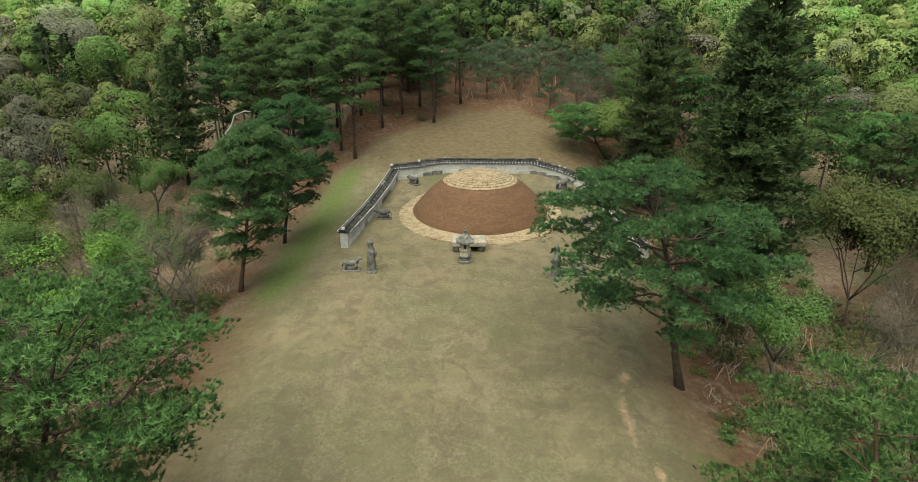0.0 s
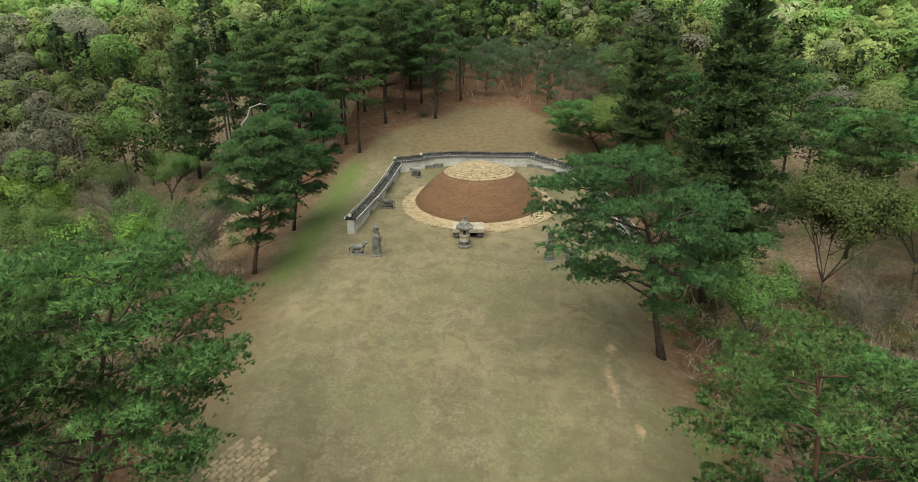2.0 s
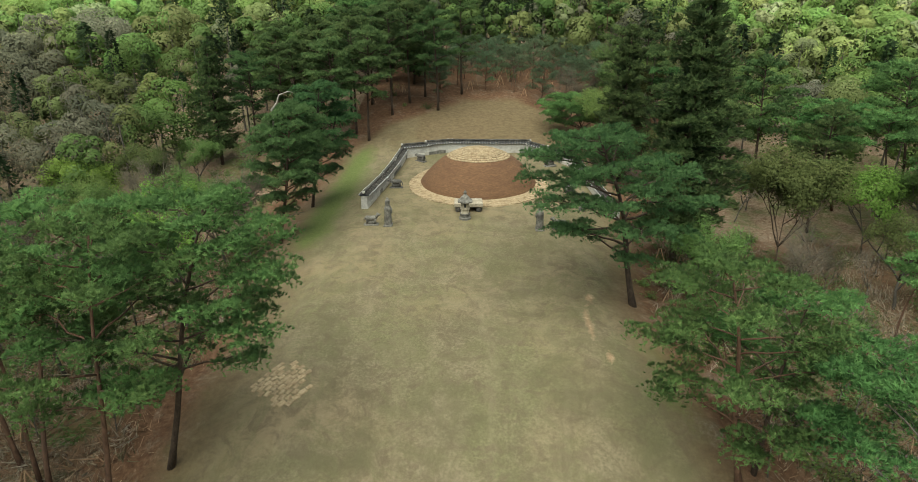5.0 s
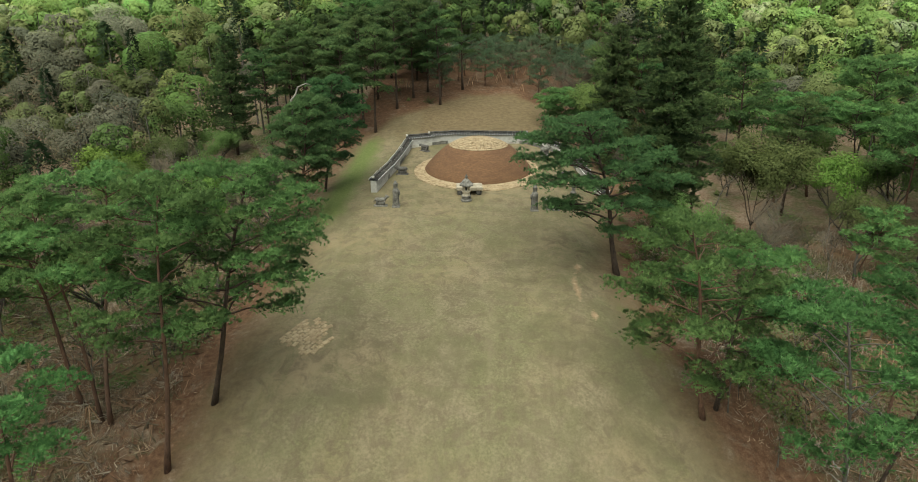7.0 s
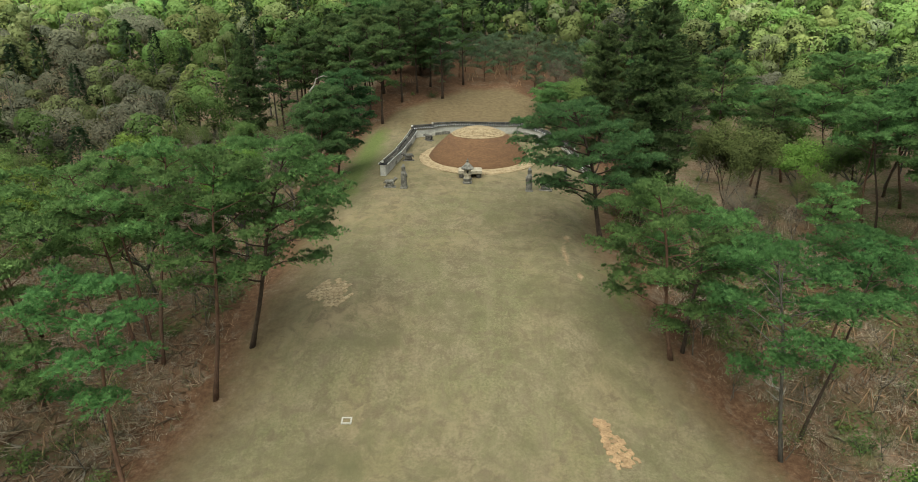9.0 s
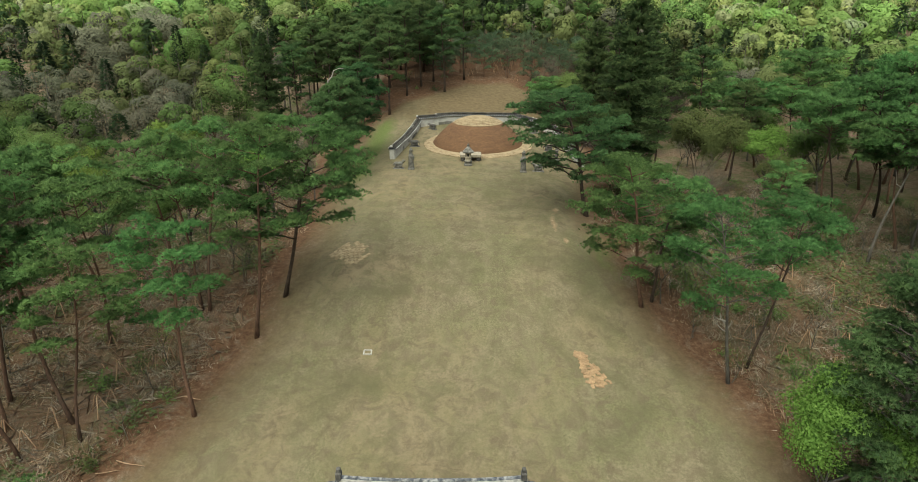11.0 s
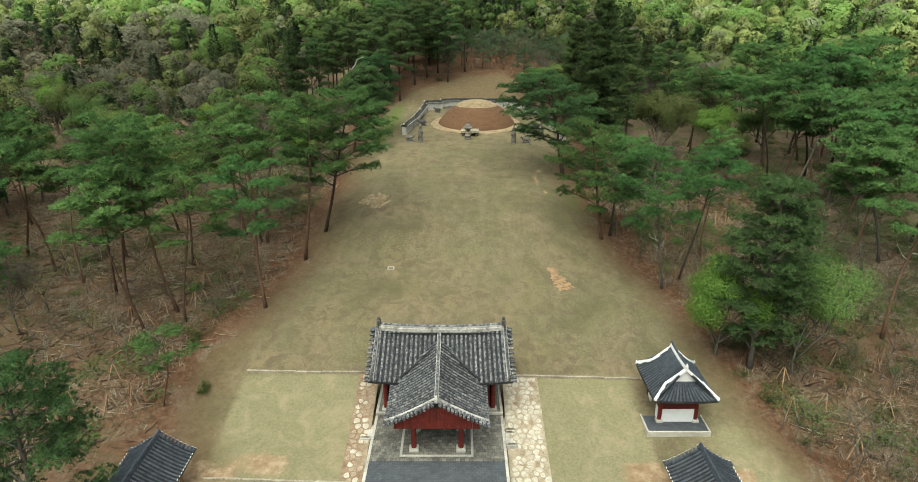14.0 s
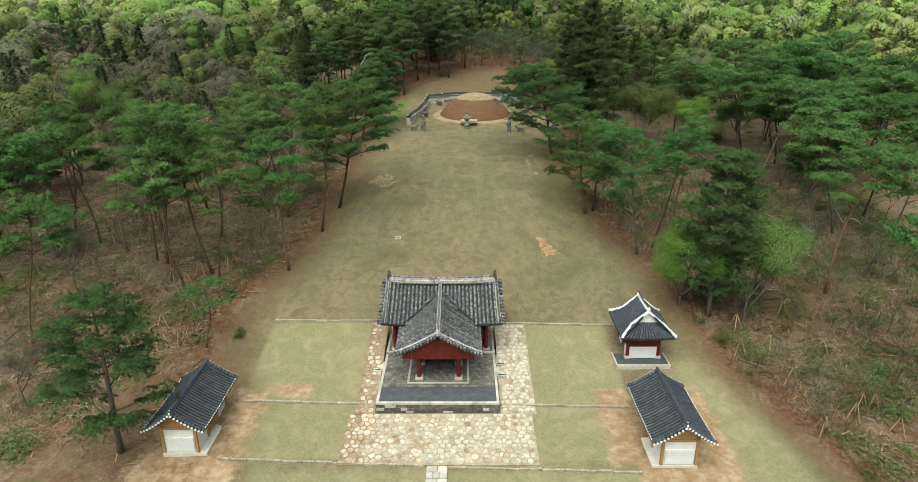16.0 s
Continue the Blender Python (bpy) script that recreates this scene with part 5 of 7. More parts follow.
def limb(g, p, d, length, r0, r1, rng, n=5, rise=0.0, wander=0.18, sides=5):
    """A crooked limb from p; returns its points."""
    pts, rad = [Vector(p)], [r0]
    d = Vector(d).normalized()
    for i in range(n):
        d = (d + Vector(rng.normal(0, wander, 3)) + Vector((0, 0, rise / n))).normalized()
        pts.append(pts[-1] + d * (length / n))
        rad.append(r0 + (r1 - r0) * (i + 1) / n)
    start = len(g.v)
    g.tube(pts, rad, sides)
    g.graft(start)
    return pts


def pine(name, seed, height, crown, bare=0.5, lean=(0.0, 0.0), limbs=11, trunk_r=0.22, bend=0.5, density=1.0, flat=0.42, bark=None, leaf=None, droop=0.1, pad=1.0, dead=0, fine=10, blade=0.024, needle=0.20, full=0.0):
    """Red pine: a crooked bare trunk, spreading limbs and cloud-like pads of needles.
    lean: how far the top stands from the foot; bare: share of the height without limbs; full: 1 for a column, 0 for an umbrella."""
    rng = np.random.default_rng(seed)
    wood = Geo()
    n = 9
    trunk, rad = [], []
    ph = rng.uniform(0, 6.28)
    for i in range(n + 1):
        t = i / n
        k = t
        trunk.append(Vector((lean[0] * k + bend * math.sin(t * 3.4 + ph) * t * (1.2 - t), lean[1] * k + bend * math.cos(t * 2.9 + ph) * t * (1.2 - t), height * 0.93 * t - (0.5 if i == 0 else 0))))
        rad.append(trunk_r * (1.2 if i == 0 else 0.9 - 0.68 * t))
    wood.tube(trunk, rad, 8)

    def at(t):
        t = min(max(t, 0), 0.999) * n
        return trunk[int(t)].lerp(trunk[int(t) + 1], t - int(t))

    pads = []
    zb = bare * height
    a0 = rng.uniform(0, 6.28)
    for i in range(limbs):
        # each limb climbs out to its own place on an uneven, flat-topped crown
        u = ((i + 0.6) / limbs) ** 0.75
        a = a0 + i * 2.399 + rng.normal(0, 0.25)
        reach = crown * (min(1.0, 0.52 + 1.1 * u + 0.35 * full) * max(0.0, 1 - u**2.6) ** 0.5 + 0.14) * rng.uniform(0.7, 1.14)
        zt = zb + (height - zb) * (0.04 + 0.92 * u) + rng.normal(0, 0.018 * height)
        ts = min(0.95, max(bare * 0.86, (zt - reach * (0.46 - droop)) / (height * 0.93)))
        p, axis = at(ts), at(min(0.98, zt / (height * 0.93)))
        end = Vector((axis.x + math.cos(a) * reach, axis.y + math.sin(a) * reach, zt))
        mid = p.lerp(end, 0.5) + Vector((rng.normal(0, 0.07), rng.normal(0, 0.07), 0.09)) * reach
        pts = [p.lerp(mid, k / 6).lerp(mid.lerp(end, k / 6), k / 6) + Vector(rng.normal(0, 0.035 * min(k, 2), 3)) * (0.4 + 0.15 * reach) for k in range(7)]
        r0 = trunk_r * 0.40 * (1 - 0.5 * u)
        start = len(wood.v)
        wood.tube(pts, [r0 + (0.02 - r0) * k / 6 for k in range(7)], 5)
        wood.graft(start)
        twigs = max(3, round(reach * 1.7))
        for j in range(twigs):
            t = (0.34 + 0.64 * (j + rng.uniform(0.1, 0.9)) / twigs) * 5.99
            q = pts[int(t)].lerp(pts[int(t) + 1], t - int(t))
            b = a + (1 if j % 2 else -1) * rng.uniform(0.45, 1.15)
            sub = limb(wood, q, (math.cos(b), math.sin(b), 0.14), reach * rng.uniform(0.18, 0.32) * (1.25 - t / 10) + 0.2, 0.026, 0.01, rng, 2, 0.18, 0.14, 3)
            pads.append((sub[-1], rng.uniform(0.40, 0.70) * pad, b))
            if rng.random() < 0.6:
                pads.append((sub[1], rng.uniform(0.32, 0.52) * pad, b))
        pads.append((pts[-1], rng.uniform(0.45, 0.75) * pad, a))
    for _ in range(5):
        pads.append((at(0.98) + Vector((rng.normal(0, 0.5), rng.normal(0, 0.5), rng.uniform(0.0, 0.5))), rng.uniform(0.45, 0.7) * pad, rng.uniform(0, 6.28)))
    cs, aims = [], []
    for c, r, b in pads:
        # a tuft: a shallow dome, longer along its twig, broken into lobes
        m = max(5, int(135 * r * r * density))
        ang = rng.uniform(0, 6.283, m)
        rr = np.sqrt(rng.random(m)) * (1 + 0.3 * np.sin(ang * 3 + rng.uniform(0, 6)))
        x, y = np.cos(ang) * rr * r * 1.3, np.sin(ang) * rr * r * 0.95
        z = flat * r * (1 - rr**2) * rng.uniform(0.5, 1.3, m) - 0.10 * rr * r + rng.normal(0, 0.035, m)
        cb, sb = math.cos(b), math.sin(b)
        cs.append(np.array(c) + np.stack([x * cb - y * sb, x * sb + y * cb, z], 1))
        aims.append(np.stack([(np.cos(ang) * cb - np.sin(ang) * sb) * rr * 0.9, (np.cos(ang) * sb + np.sin(ang) * cb) * rr * 0.95, np.full(m, 0.55)], 1))
    tri, out_dir = blades(np.concatenate(cs), np.concatenate(aims), needle, blade, fine, rng, 0.5)
    out = {"trunk": wood.mesh(name + "_wood", bark or RED_BARK, True), "crown": triangles(name + "_needles", tri, leaf or NEEDLES, out_dir)}
    for i in range(dead):
        stub = Geo()
        t = rng.uniform(0.3, bare) if i else bare * 0.8
        a = rng.uniform(0, 6.28)
        limb(stub, at(t), (math.cos(a), math.sin(a), 0.2), rng.uniform(1.2, 2.6), 0.06, 0.015, rng, 4, 0, 0.3, 5)
        out["dead_branch" + "*" * i] = stub.mesh(name + "_dead", PALE_WOOD, True)
    return out


def fir(seed, height, crown, trunk_r=0.26, bare=0.12, density=1.0, leaf=None, layers=20, name="fir"):
    """Dark tall conifer with layered, slightly hanging boughs and an uneven outline."""
    rng = np.random.default_rng(seed)
    wood = Geo()
    bend = rng.normal(0, 0.25, 2)
    trunk = [(bend[0] * (i / 7) ** 2, bend[1] * (i / 7) ** 2, height * 0.97 * i / 7 - (0.5 if i == 0 else 0)) for i in range(8)]
    wood.tube(trunk, [trunk_r * (1 - 0.9 * i / 7) + 0.02 for i in range(8)], 7)
    cs, aims = [], []
    for i in range(layers):
        t = bare + (0.97 - bare) * i / (layers - 1)
        n = rng.integers(6, 9)
        a0 = rng.uniform(0, 6.28)
        for k in range(n):
            a = a0 + 6.283 * k / n + rng.normal(0, 0.2)
            z = height * min(0.985, t + rng.normal(0, 0.028))
            rel = min(0.99, max(0.0, (z / height - bare) / (1 - bare)))
            ln = crown * (1 - rel) ** 0.75 * min(1.0, 0.55 + rel * 2.5) * rng.uniform(0.5, 1.2) + 0.35
            d = np.array((math.cos(a), math.sin(a), rng.uniform(-0.12, 0.12) + 0.35 * rel))
            p0 = np.array((bend[0] * t * t, bend[1] * t * t, z))
            limb(wood, p0, d, ln, 0.06 * (1.2 - t), 0.012, rng, 3, -0.1, 0.06, 4)
            m = max(5, int(16 * ln * density))
            s = rng.uniform(0.15, 1.02, m)
            side = rng.normal(0, 0.36, m) * (0.5 + ln * 0.25) * (1.15 - s * 0.5)
            perp = np.array((-d[1], d[0], 0))
            pts = p0 + d * (s * ln)[:, None] + perp * side[:, None]
            pts[:, 2] += -0.10 * s * ln * (1 - rel) + rng.normal(0, 0.16, m) - 0.12 * np.abs(side)
            cs.append(pts)
            aims.append(np.repeat((d + np.array((0, 0, 0.4)))[None], m, 0) + perp * np.sign(side)[:, None] * 0.6)
    tri, out_dir = blades(np.concatenate(cs), np.concatenate(aims), 0.40, 0.075, 5, rng, 0.5)
    return {"trunk": wood.mesh(name + "_wood", BARK, True), "crown": triangles(name + "_needles", tri, leaf or FIR_NEEDLES, out_dir)}


def broadleaf(seed, height, crown, leaf, count=9000, size=0.16, bark=None, bare=0.25, name="broadleaf", thick=1.0, clump=0.75, squat=0.75, depth=3):
    """Forking deciduous tree, its leaves in many clumps on the twigs."""
    rng = np.random.default_rng(seed)
    wood = Geo()
    tips = []

    def fork(p, d, ln, r, level):
        pts = limb(wood, p, d, ln, r, r * 0.6, rng, 3, 0.15, 0.12, 6 if level == 0 else 4)
        if level >= depth:
            tips.append(pts[-1])
            tips.append(pts[2])
            return
        k = (4 if level == 0 else 3) + (rng.random() < 0.4)
        for i in range(k):
            a = rng.uniform(0, 6.28)
            nd = (Vector(d).normalized() * 0.75 + Vector((math.cos(a), math.sin(a), rng.uniform(0.0, 0.55)))).normalized()
            fork(pts[-1] if i < k - 1 else pts[2], nd, ln * rng.uniform(0.55, 0.8) if level else height * rng.uniform(0.2, 0.3), r * 0.55, level + 1)

    fork(Vector((0, 0, -0.4)), Vector((rng.normal(0, 0.1), rng.normal(0, 0.1), 1)), height * bare + 0.4, 0.024 * height * 0.7 * thick, 0)
    tp = np.array([tuple(t) for t in tips])
    tall = 0.93 * height / tp[:, 2].max()
    wood.v = [(x, y, z * tall) for x, y, z in wood.v]
    tp[:, 2] *= tall
    # fit the crown to its ellipsoid
    c = np.array((tp[:, 0].mean(), tp[:, 1].mean(), height * (bare + 1) / 2))
    rel = (tp - c) / np.array((crown, crown, height * (1 - bare) / 2))
    far = np.linalg.norm(rel, axis=1, keepdims=True)
    tp2 = c + rel / np.maximum(far, 1.0) ** 0.55 * np.array((crown, crown, height * (1 - bare) / 2))
    per = max(2, int(count / len(tp2)))
    cen = np.repeat(tp2, per, 0)
    off = unit(rng.normal(0, 1, cen.shape)) * (rng.random(len(cen))[:, None] ** 0.5) * clump
    off[:, 2] *= squat
    out = {"trunk": wood.mesh(name + "_wood", bark or GREY_BARK, True)}
    if leaf:
        out["crown"] = triangles(name + "_leaves", *swap(leaves(cen + off, size, rng, unit(unit(off) * 0.8 + unit(cen - c) * 0.6 + np.array((0, 0, 0.5)))), leaf))
    return out


def bare_tree(seed, height, crown, leaf=None, count=3600, name="bare_tree"):
    """A tree still without leaves: a haze of fine twigs."""
    out = broadleaf(seed, height, crown, None, bare=0.22, name=name, thick=0.6)
    rng = np.random.default_rng(seed + 500)
    base = broadleaf(seed, height, crown, None, bare=0.22, name=name, thick=0.6)["trunk"]
    co = np.empty(len(base.vertices) * 3, dtype=np.float32)
    base.vertices.foreach_get("co", co)
    co = co.reshape(-1, 3)
    pick = co[co[:, 2] > height * 0.4]
    c = pick[rng.integers(0, len(pick), count)] + rng.normal(0, 0.4, (count, 3))
    bpy.data.meshes.remove(base)
    out["twig_haze"] = triangles(name + "_twigs", *swap(blades(c, unit(np.stack([c[:, 0], c[:, 1], np.full(count, 1.5)], 1)), 0.45, 0.011, 3, rng, 0.7), leaf or BUD_TWIG))
    return out


def bush(seed, size, leaf, count=260, name="bush", size_leaf=0.16):
    rng = np.random.default_rng(seed)
    wood = Geo()
    cs = []
    for i in range(7):
        a = rng.uniform(0, 6.28)
        pts = limb(wood, (0, 0, -0.15), (math.cos(a), math.sin(a), rng.uniform(0.9, 1.8)), size * rng.uniform(0.7, 1.2), 0.025, 0.008, rng, 3, 0.1, 0.2, 4)
        for q in pts[1:]:
            cs.append(np.array(q) + rng.normal(0, size * 0.2, (count // 20, 3)))
    return {"stem": wood.mesh(name + "_stems", GREY_BARK, True), "foliage": triangles(name + "_leaves", *swap(leaves(np.concatenate(cs), size_leaf, rng, np.array((0, 0, 1.0)), 0.8), leaf))}


def plant(name, meshes, m, label, category, group=""):
    ob = thing(name, m, label, category, group)
    for k, me in meshes.items():
        part(k.rstrip("*"), me, None, ob)
    return ob


def stand(x, y, turn=0.0, size=1.0, sink=0.0):
    return pose(x, y, land(x, y) - sink, rz=turn) @ Matrix.Scale(size, 4)


# the trees that stand out, each with its own growth
L_PINE = "red pine with orange-brown trunk and spreading dark green crown"
EDGE_PINES = [
    # x, y, height, crown radius, bare share, lean, limbs, trunk radius, bend, seed, extra, label
    (16.0, 49.1, 14.4, 6.2, 0.28, (-3.8, 0.6), 34, 0.36, 1.3, 101, dict(bark=BARK, droop=0.25, leaf=DARK_NEEDLES), "dark-barked pine with curved trunk and wide layered crown beside the lawn"),
    (-15.6, 29.7, 18.4, 4.6, 0.48, (2.0, 1.2), 17, 0.24, 0.5, 102, {}, L_PINE),
    (-14.2, 34.2, 17.0, 6.0, 0.33, (4.5, -0.2), 29, 0.27, 0.7, 103, dict(bark=BARK), "dark-trunked pine reaching out over the lawn"),
    (-23.8, 35.6, 15.8, 4.9, 0.50, (-3.2, 0.8), 15, 0.22, 0.9, 104, {}, "leaning red pine with a bare curved trunk"),
    (-20.9, 33.5, 17.8, 4.7, 0.54, (2.2, 1.0), 16, 0.22, 0.5, 105, {}, L_PINE),
    (-21.7, 34.0, 15.6, 3.6, 0.56, (-1.8, 1.0), 11, 0.2, 0.5, 106, {}, L_PINE),
    (-17.6, 21.1, 15.2, 4.0, 0.46, (-0.4, 0.5), 14, 0.22, 0.6, 107, {}, L_PINE),
    (-32.2, 22.8, 18.6, 4.3, 0.56, (1.0, 0.4), 15, 0.23, 0.7, 122, {}, L_PINE),
    (-26.0, 20.4, 18.4, 4.0, 0.58, (-3.6, 0.8), 14, 0.22, 1.1, 123, {}, "leaning red pine with a long bare orange trunk"),
    (-24.7, 18.7, 15.0, 3.4, 0.50, (1.6, 0.3), 13, 0.17, 0.8, 124, {}, L_PINE),
]
OTHER_PINES = [
    (18.2, 33.4, 14.2, 5.3, 0.22, (-2.6, 0.4), 22, 0.26, 0.9, 108, {}, "many-limbed red pine with a low wide crown beside the lawn"),
    (19.2, 34.2, 12.0, 4.2, 0.35, (1.6, 0.6), 14, 0.22, 0.6, 109, dict(bark=BARK), "dark forked pine in a clump"),
    (22.9, 24.8, 15.4, 5.0, 0.46, (-2.6, 0.8), 18, 0.2, 0.6, 110, dict(dead=4, bark=GREY_BARK), "slender pine with pale dead lower branches and a broad light crown"),
    (25.3, 27.3, 14.2, 3.2, 0.56, (3.0, 0.8), 11, 0.17, 0.4, 111, dict(bark=BARK), "slim pine leaning out into the wood"),
    (-15.1, 61.9, 13.2, 3.3, 0.22, (2.2, 0.8), 42, 0.26, 0.4, 112, dict(dead=1, leaf=DARK_NEEDLES, pad=1.2, flat=0.5), "dense dark pine with bleached dead branches in its top"),
    (-13.9, 71.0, 13.8, 3.8, 0.20, (1.8, 0.2), 38, 0.22, 0.4, 113, dict(bark=BARK, leaf=DARK_NEEDLES, pad=1.15), "short dark pine behind the enclosure"),
    (21.6, 95.4, 7.0, 4.6, 0.36, (-3.8, 0.3), 24, 0.2, 0.6, 114, dict(bark=BARK, pad=1.2), "low bending pine behind the enclosure wall"),
    (40.8, 16.5, 16.2, 4.3, 0.62, (3.0, 1.2), 15, 0.23, 1.3, 115, dict(dead=2), "leaning red pine with a long bare orange trunk"),
    (46.2, 19.2, 15.0, 4.3, 0.62, (4.4, 0.8), 13, 0.22, 1.1, 116, dict(bark=GREY_BARK, dead=2), "leaning pine with a pale bare trunk"),
    (-24.4, -4.6, 14.0, 3.8, 0.16, (0.2, 0.3), 28, 0.34, 0.12, 118, dict(bark=GREY_BARK, pad=1.05, density=0.9, droop=0.2, full=0.4, leaf=DARK_NEEDLES), "dense full pine with a thick grey trunk beside the shed"),
    (-22.6, 8.4, 7.0, 2.4, 0.50, (0.9, 0.2), 7, 0.13, 0.7, 119, dict(pad=0.9, density=0.7), "small young pine at the wood's edge"),
    (29.3, 32.3, 13.2, 3.0, 0.56, (0.6, 0.3), 12, 0.18, 0.5, 120, {}, L_PINE),
]
SPECIMENS = EDGE_PINES + OTHER_PINES
for x, y, h, cr, bare, lean, nl, tr, bend, seed, extra, label in SPECIMENS:
    plant("pine_tree", pine("pine", seed, h, cr, bare, lean, nl, tr * 0.8, bend * 1.5, **extra), stand(x, y), label, "pine tree", "red pines round the lawn")

plant("fir_tree", fir(201, 24.2, 5.2, 0.34, 0.16, 1.4, layers=30), stand(21.7, 57.8), "very tall dark layered fir beside the enclosure", "fir tree", "dark firs of the wood")
plant("fir_tree", fir(202, 22.0, 4.8, 0.3, 0.12, 1.2, layers=25), stand(31.5, 84.0), "tall dark fir in the wood", "fir tree", "dark firs of the wood")
plant("fir_tree", fir(204, 19.0, 4.4, 0.28, 0.1, 1.2, layers=24), stand(22.8, 83.5), "tall dark fir close behind the enclosure wall", "fir tree", "dark firs of the wood")
plant("pine_tree", pine("dense_pine", 203, 17.6, 3.3, 0.10, (0.3, 0.3), 74, 0.25, 0.3, 0.8, flat=0.5, bark=GREY_BARK, full=0.1, pad=1.08, leaf=DARK_NEEDLES), stand(27.1, 12.9), "tall dense green pine beside the stele pavilion", "pine tree", "red pines round the lawn")
plant("broadleaf_tree", broadleaf(301, 6.9, 2.0, BRIGHT_LEAF, 30000, 0.085, bare=0.10, clump=0.95), stand(24.6, 14.6, 40, 1.4), "fresh yellow-green broadleaf tree against a pine", "broadleaf tree")
plant("broadleaf_tree", broadleaf(302, 7.4, 2.4, SHRUB_LEAF, 24000, 0.075, bare=0.12, clump=1.0), stand(30.6, 12.2, 0, 1.45), "fresh green broadleaf tree at the wood's edge", "broadleaf tree")
plant("broadleaf_tree", broadleaf(303, 8.2, 3.2, OLIVE_LEAF, 24000, 0.11, bare=0.16, bark=BARK, thick=0.55, clump=1.0), stand(31.9, 59.0, 0, 1.5), "olive-green broadleaf tree with a wide thin crown", "broadleaf tree")
plant("broadleaf_tree", broadleaf(304, 6.2, 2.6, BRIGHT_LEAF, 12000, 0.12, bare=0.2, thick=0.6, clump=0.9, squat=0.4), stand(-38.4, 71.0, 0, 1.45), "bright green maple at the wood's edge", "broadleaf tree")
plant("broadleaf_tree", broadleaf(306, 6.5, 3.2, BRIGHT_LEAF, 12000, 0.12, bare=0.2, thick=0.6, clump=0.9, squat=0.5), stand(43.0, 64.0, 0, 1.5), "fresh bright green maple among dark trunks", "broadleaf tree")
plant("dead_tree", {"trunk": broadleaf(305, 9.8, 2.6, None, bark=PALE_WOOD, bare=0.35, name="dead", thick=0.45)["trunk"]}, stand(-45.5, 91.0), "leafless bleached tree with forked pale limbs", "dead tree")

SNAG = Geo()
SNAG.tube([(0.2, 0, 10.2), (0.7, 0.1, 11.9), (0.55, 0, 12.6), (1.1, -0.1, 13.2), (1.35, 0, 13.9), (2.1, 0.1, 14.2), (2.6, 0, 14.15)], [0.14, 0.11, 0.1, 0.09, 0.08, 0.05, 0.02], 6)
plant("dead_limb", {"limb": SNAG.mesh("dead_limb", PALE_WOOD, True)}, stand(-15.1, 61.9), "bleached twisted dead limb standing out of a dark pine", "dead limb")

# generic trees, built once and then copied through the wood
MODELS = {
    "pine": [plant("pine_tree", pine("pine", 130 + i, 14.0 + i * 0.7, 3.2 + 0.3 * (i % 3), 0.58 + 0.035 * (i % 4), (2.0 * math.cos(i * 2.1), 2.0 * math.sin(i * 2.1)), 13, 0.155, 1.5, 0.55, pad=1.1, fine=4, blade=0.055, needle=0.32), stand(-34 - 5 * i, 24 + 3 * i), L_PINE, "pine tree", "red pines of the wood") for i in range(4)],
    "tall": [plant("pine_tree", pine("tall_pine", 150 + i, 15.0 + i, 4.2 + 0.4 * (i % 2), 0.66 + 0.03 * (i % 2), (3.0 * math.cos(i * 1.7 + 1), 2.6 * math.sin(i * 1.7 + 1)), 15, 0.19, 1.8, 0.5, bark=(RED_BARK, GREY_BARK, BARK)[i], pad=1.15, fine=4, blade=0.058, needle=0.33, dead=i % 2), stand(44 + 6 * i, 28 + 4 * i), "tall pine with a long bare trunk and a high umbrella crown", "pine tree", "tall pines of the wood") for i in range(3)],
    "fir": [plant("fir_tree", fir(230, 15.0, 3.6, 0.22, 0.16, 0.75), stand(40, 98), "dark green fir in the wood", "fir tree", "dark firs of the wood")]
    + [plant("pine_tree", pine("dark_pine", 240 + i, 15.5 + i, 3.2, 0.34, (0.4, 0.2), 20, 0.22, 0.4, 0.6, leaf=FIR_NEEDLES, bark=BARK, pad=1.15, fine=5, blade=0.045, needle=0.3), stand(-20 - 6 * i, 101 + 3 * i), "tall dark-needled pine at the back of the clearing", "pine tree", "dark pines behind the clearing") for i in range(2)],
    "leaf": [plant("broadleaf_tree", broadleaf(330 + i, 10.5 + 1.1 * i, 3.4 + 0.35 * i, (SPRING_LEAF, SPRING_LEAF, OLIVE_LEAF, BRIGHT_LEAF)[i], 13000, 0.15, bare=0.2, clump=1.15), stand(-52 - 5 * i, 60 + 5 * i), ("spring-green broadleaf tree in first leaf", "spring-green broadleaf tree in first leaf", "olive broadleaf tree in bud", "fresh bright green broadleaf tree")[i], "broadleaf tree", "broadleaf trees of the wood") for i in range(4)],
    "bare": [plant("bare_tree", bare_tree(430 + i, 10.5 + 1.5 * i, 3.6), stand(-60 - 6 * i, 40 + 6 * i), "grey-brown leafless tree with a haze of twigs", "bare tree", "leafless trees of the wood") for i in range(2)],
    "young": [plant("young_pine", pine("young_pine", 530 + i, 6.2 + 1.3 * i, 2.1, 0.26, (0.2, 0.1), 12, 0.1, 0.3, 0.55, leaf=YOUNG_NEEDLES, pad=0.95, flat=0.7, fine=5, blade=0.036), stand(2 + 5 * i, 119 + i), "young grey-green pine on bare red earth", "young pine", "young pines on the red slope") for i in range(2)],
}
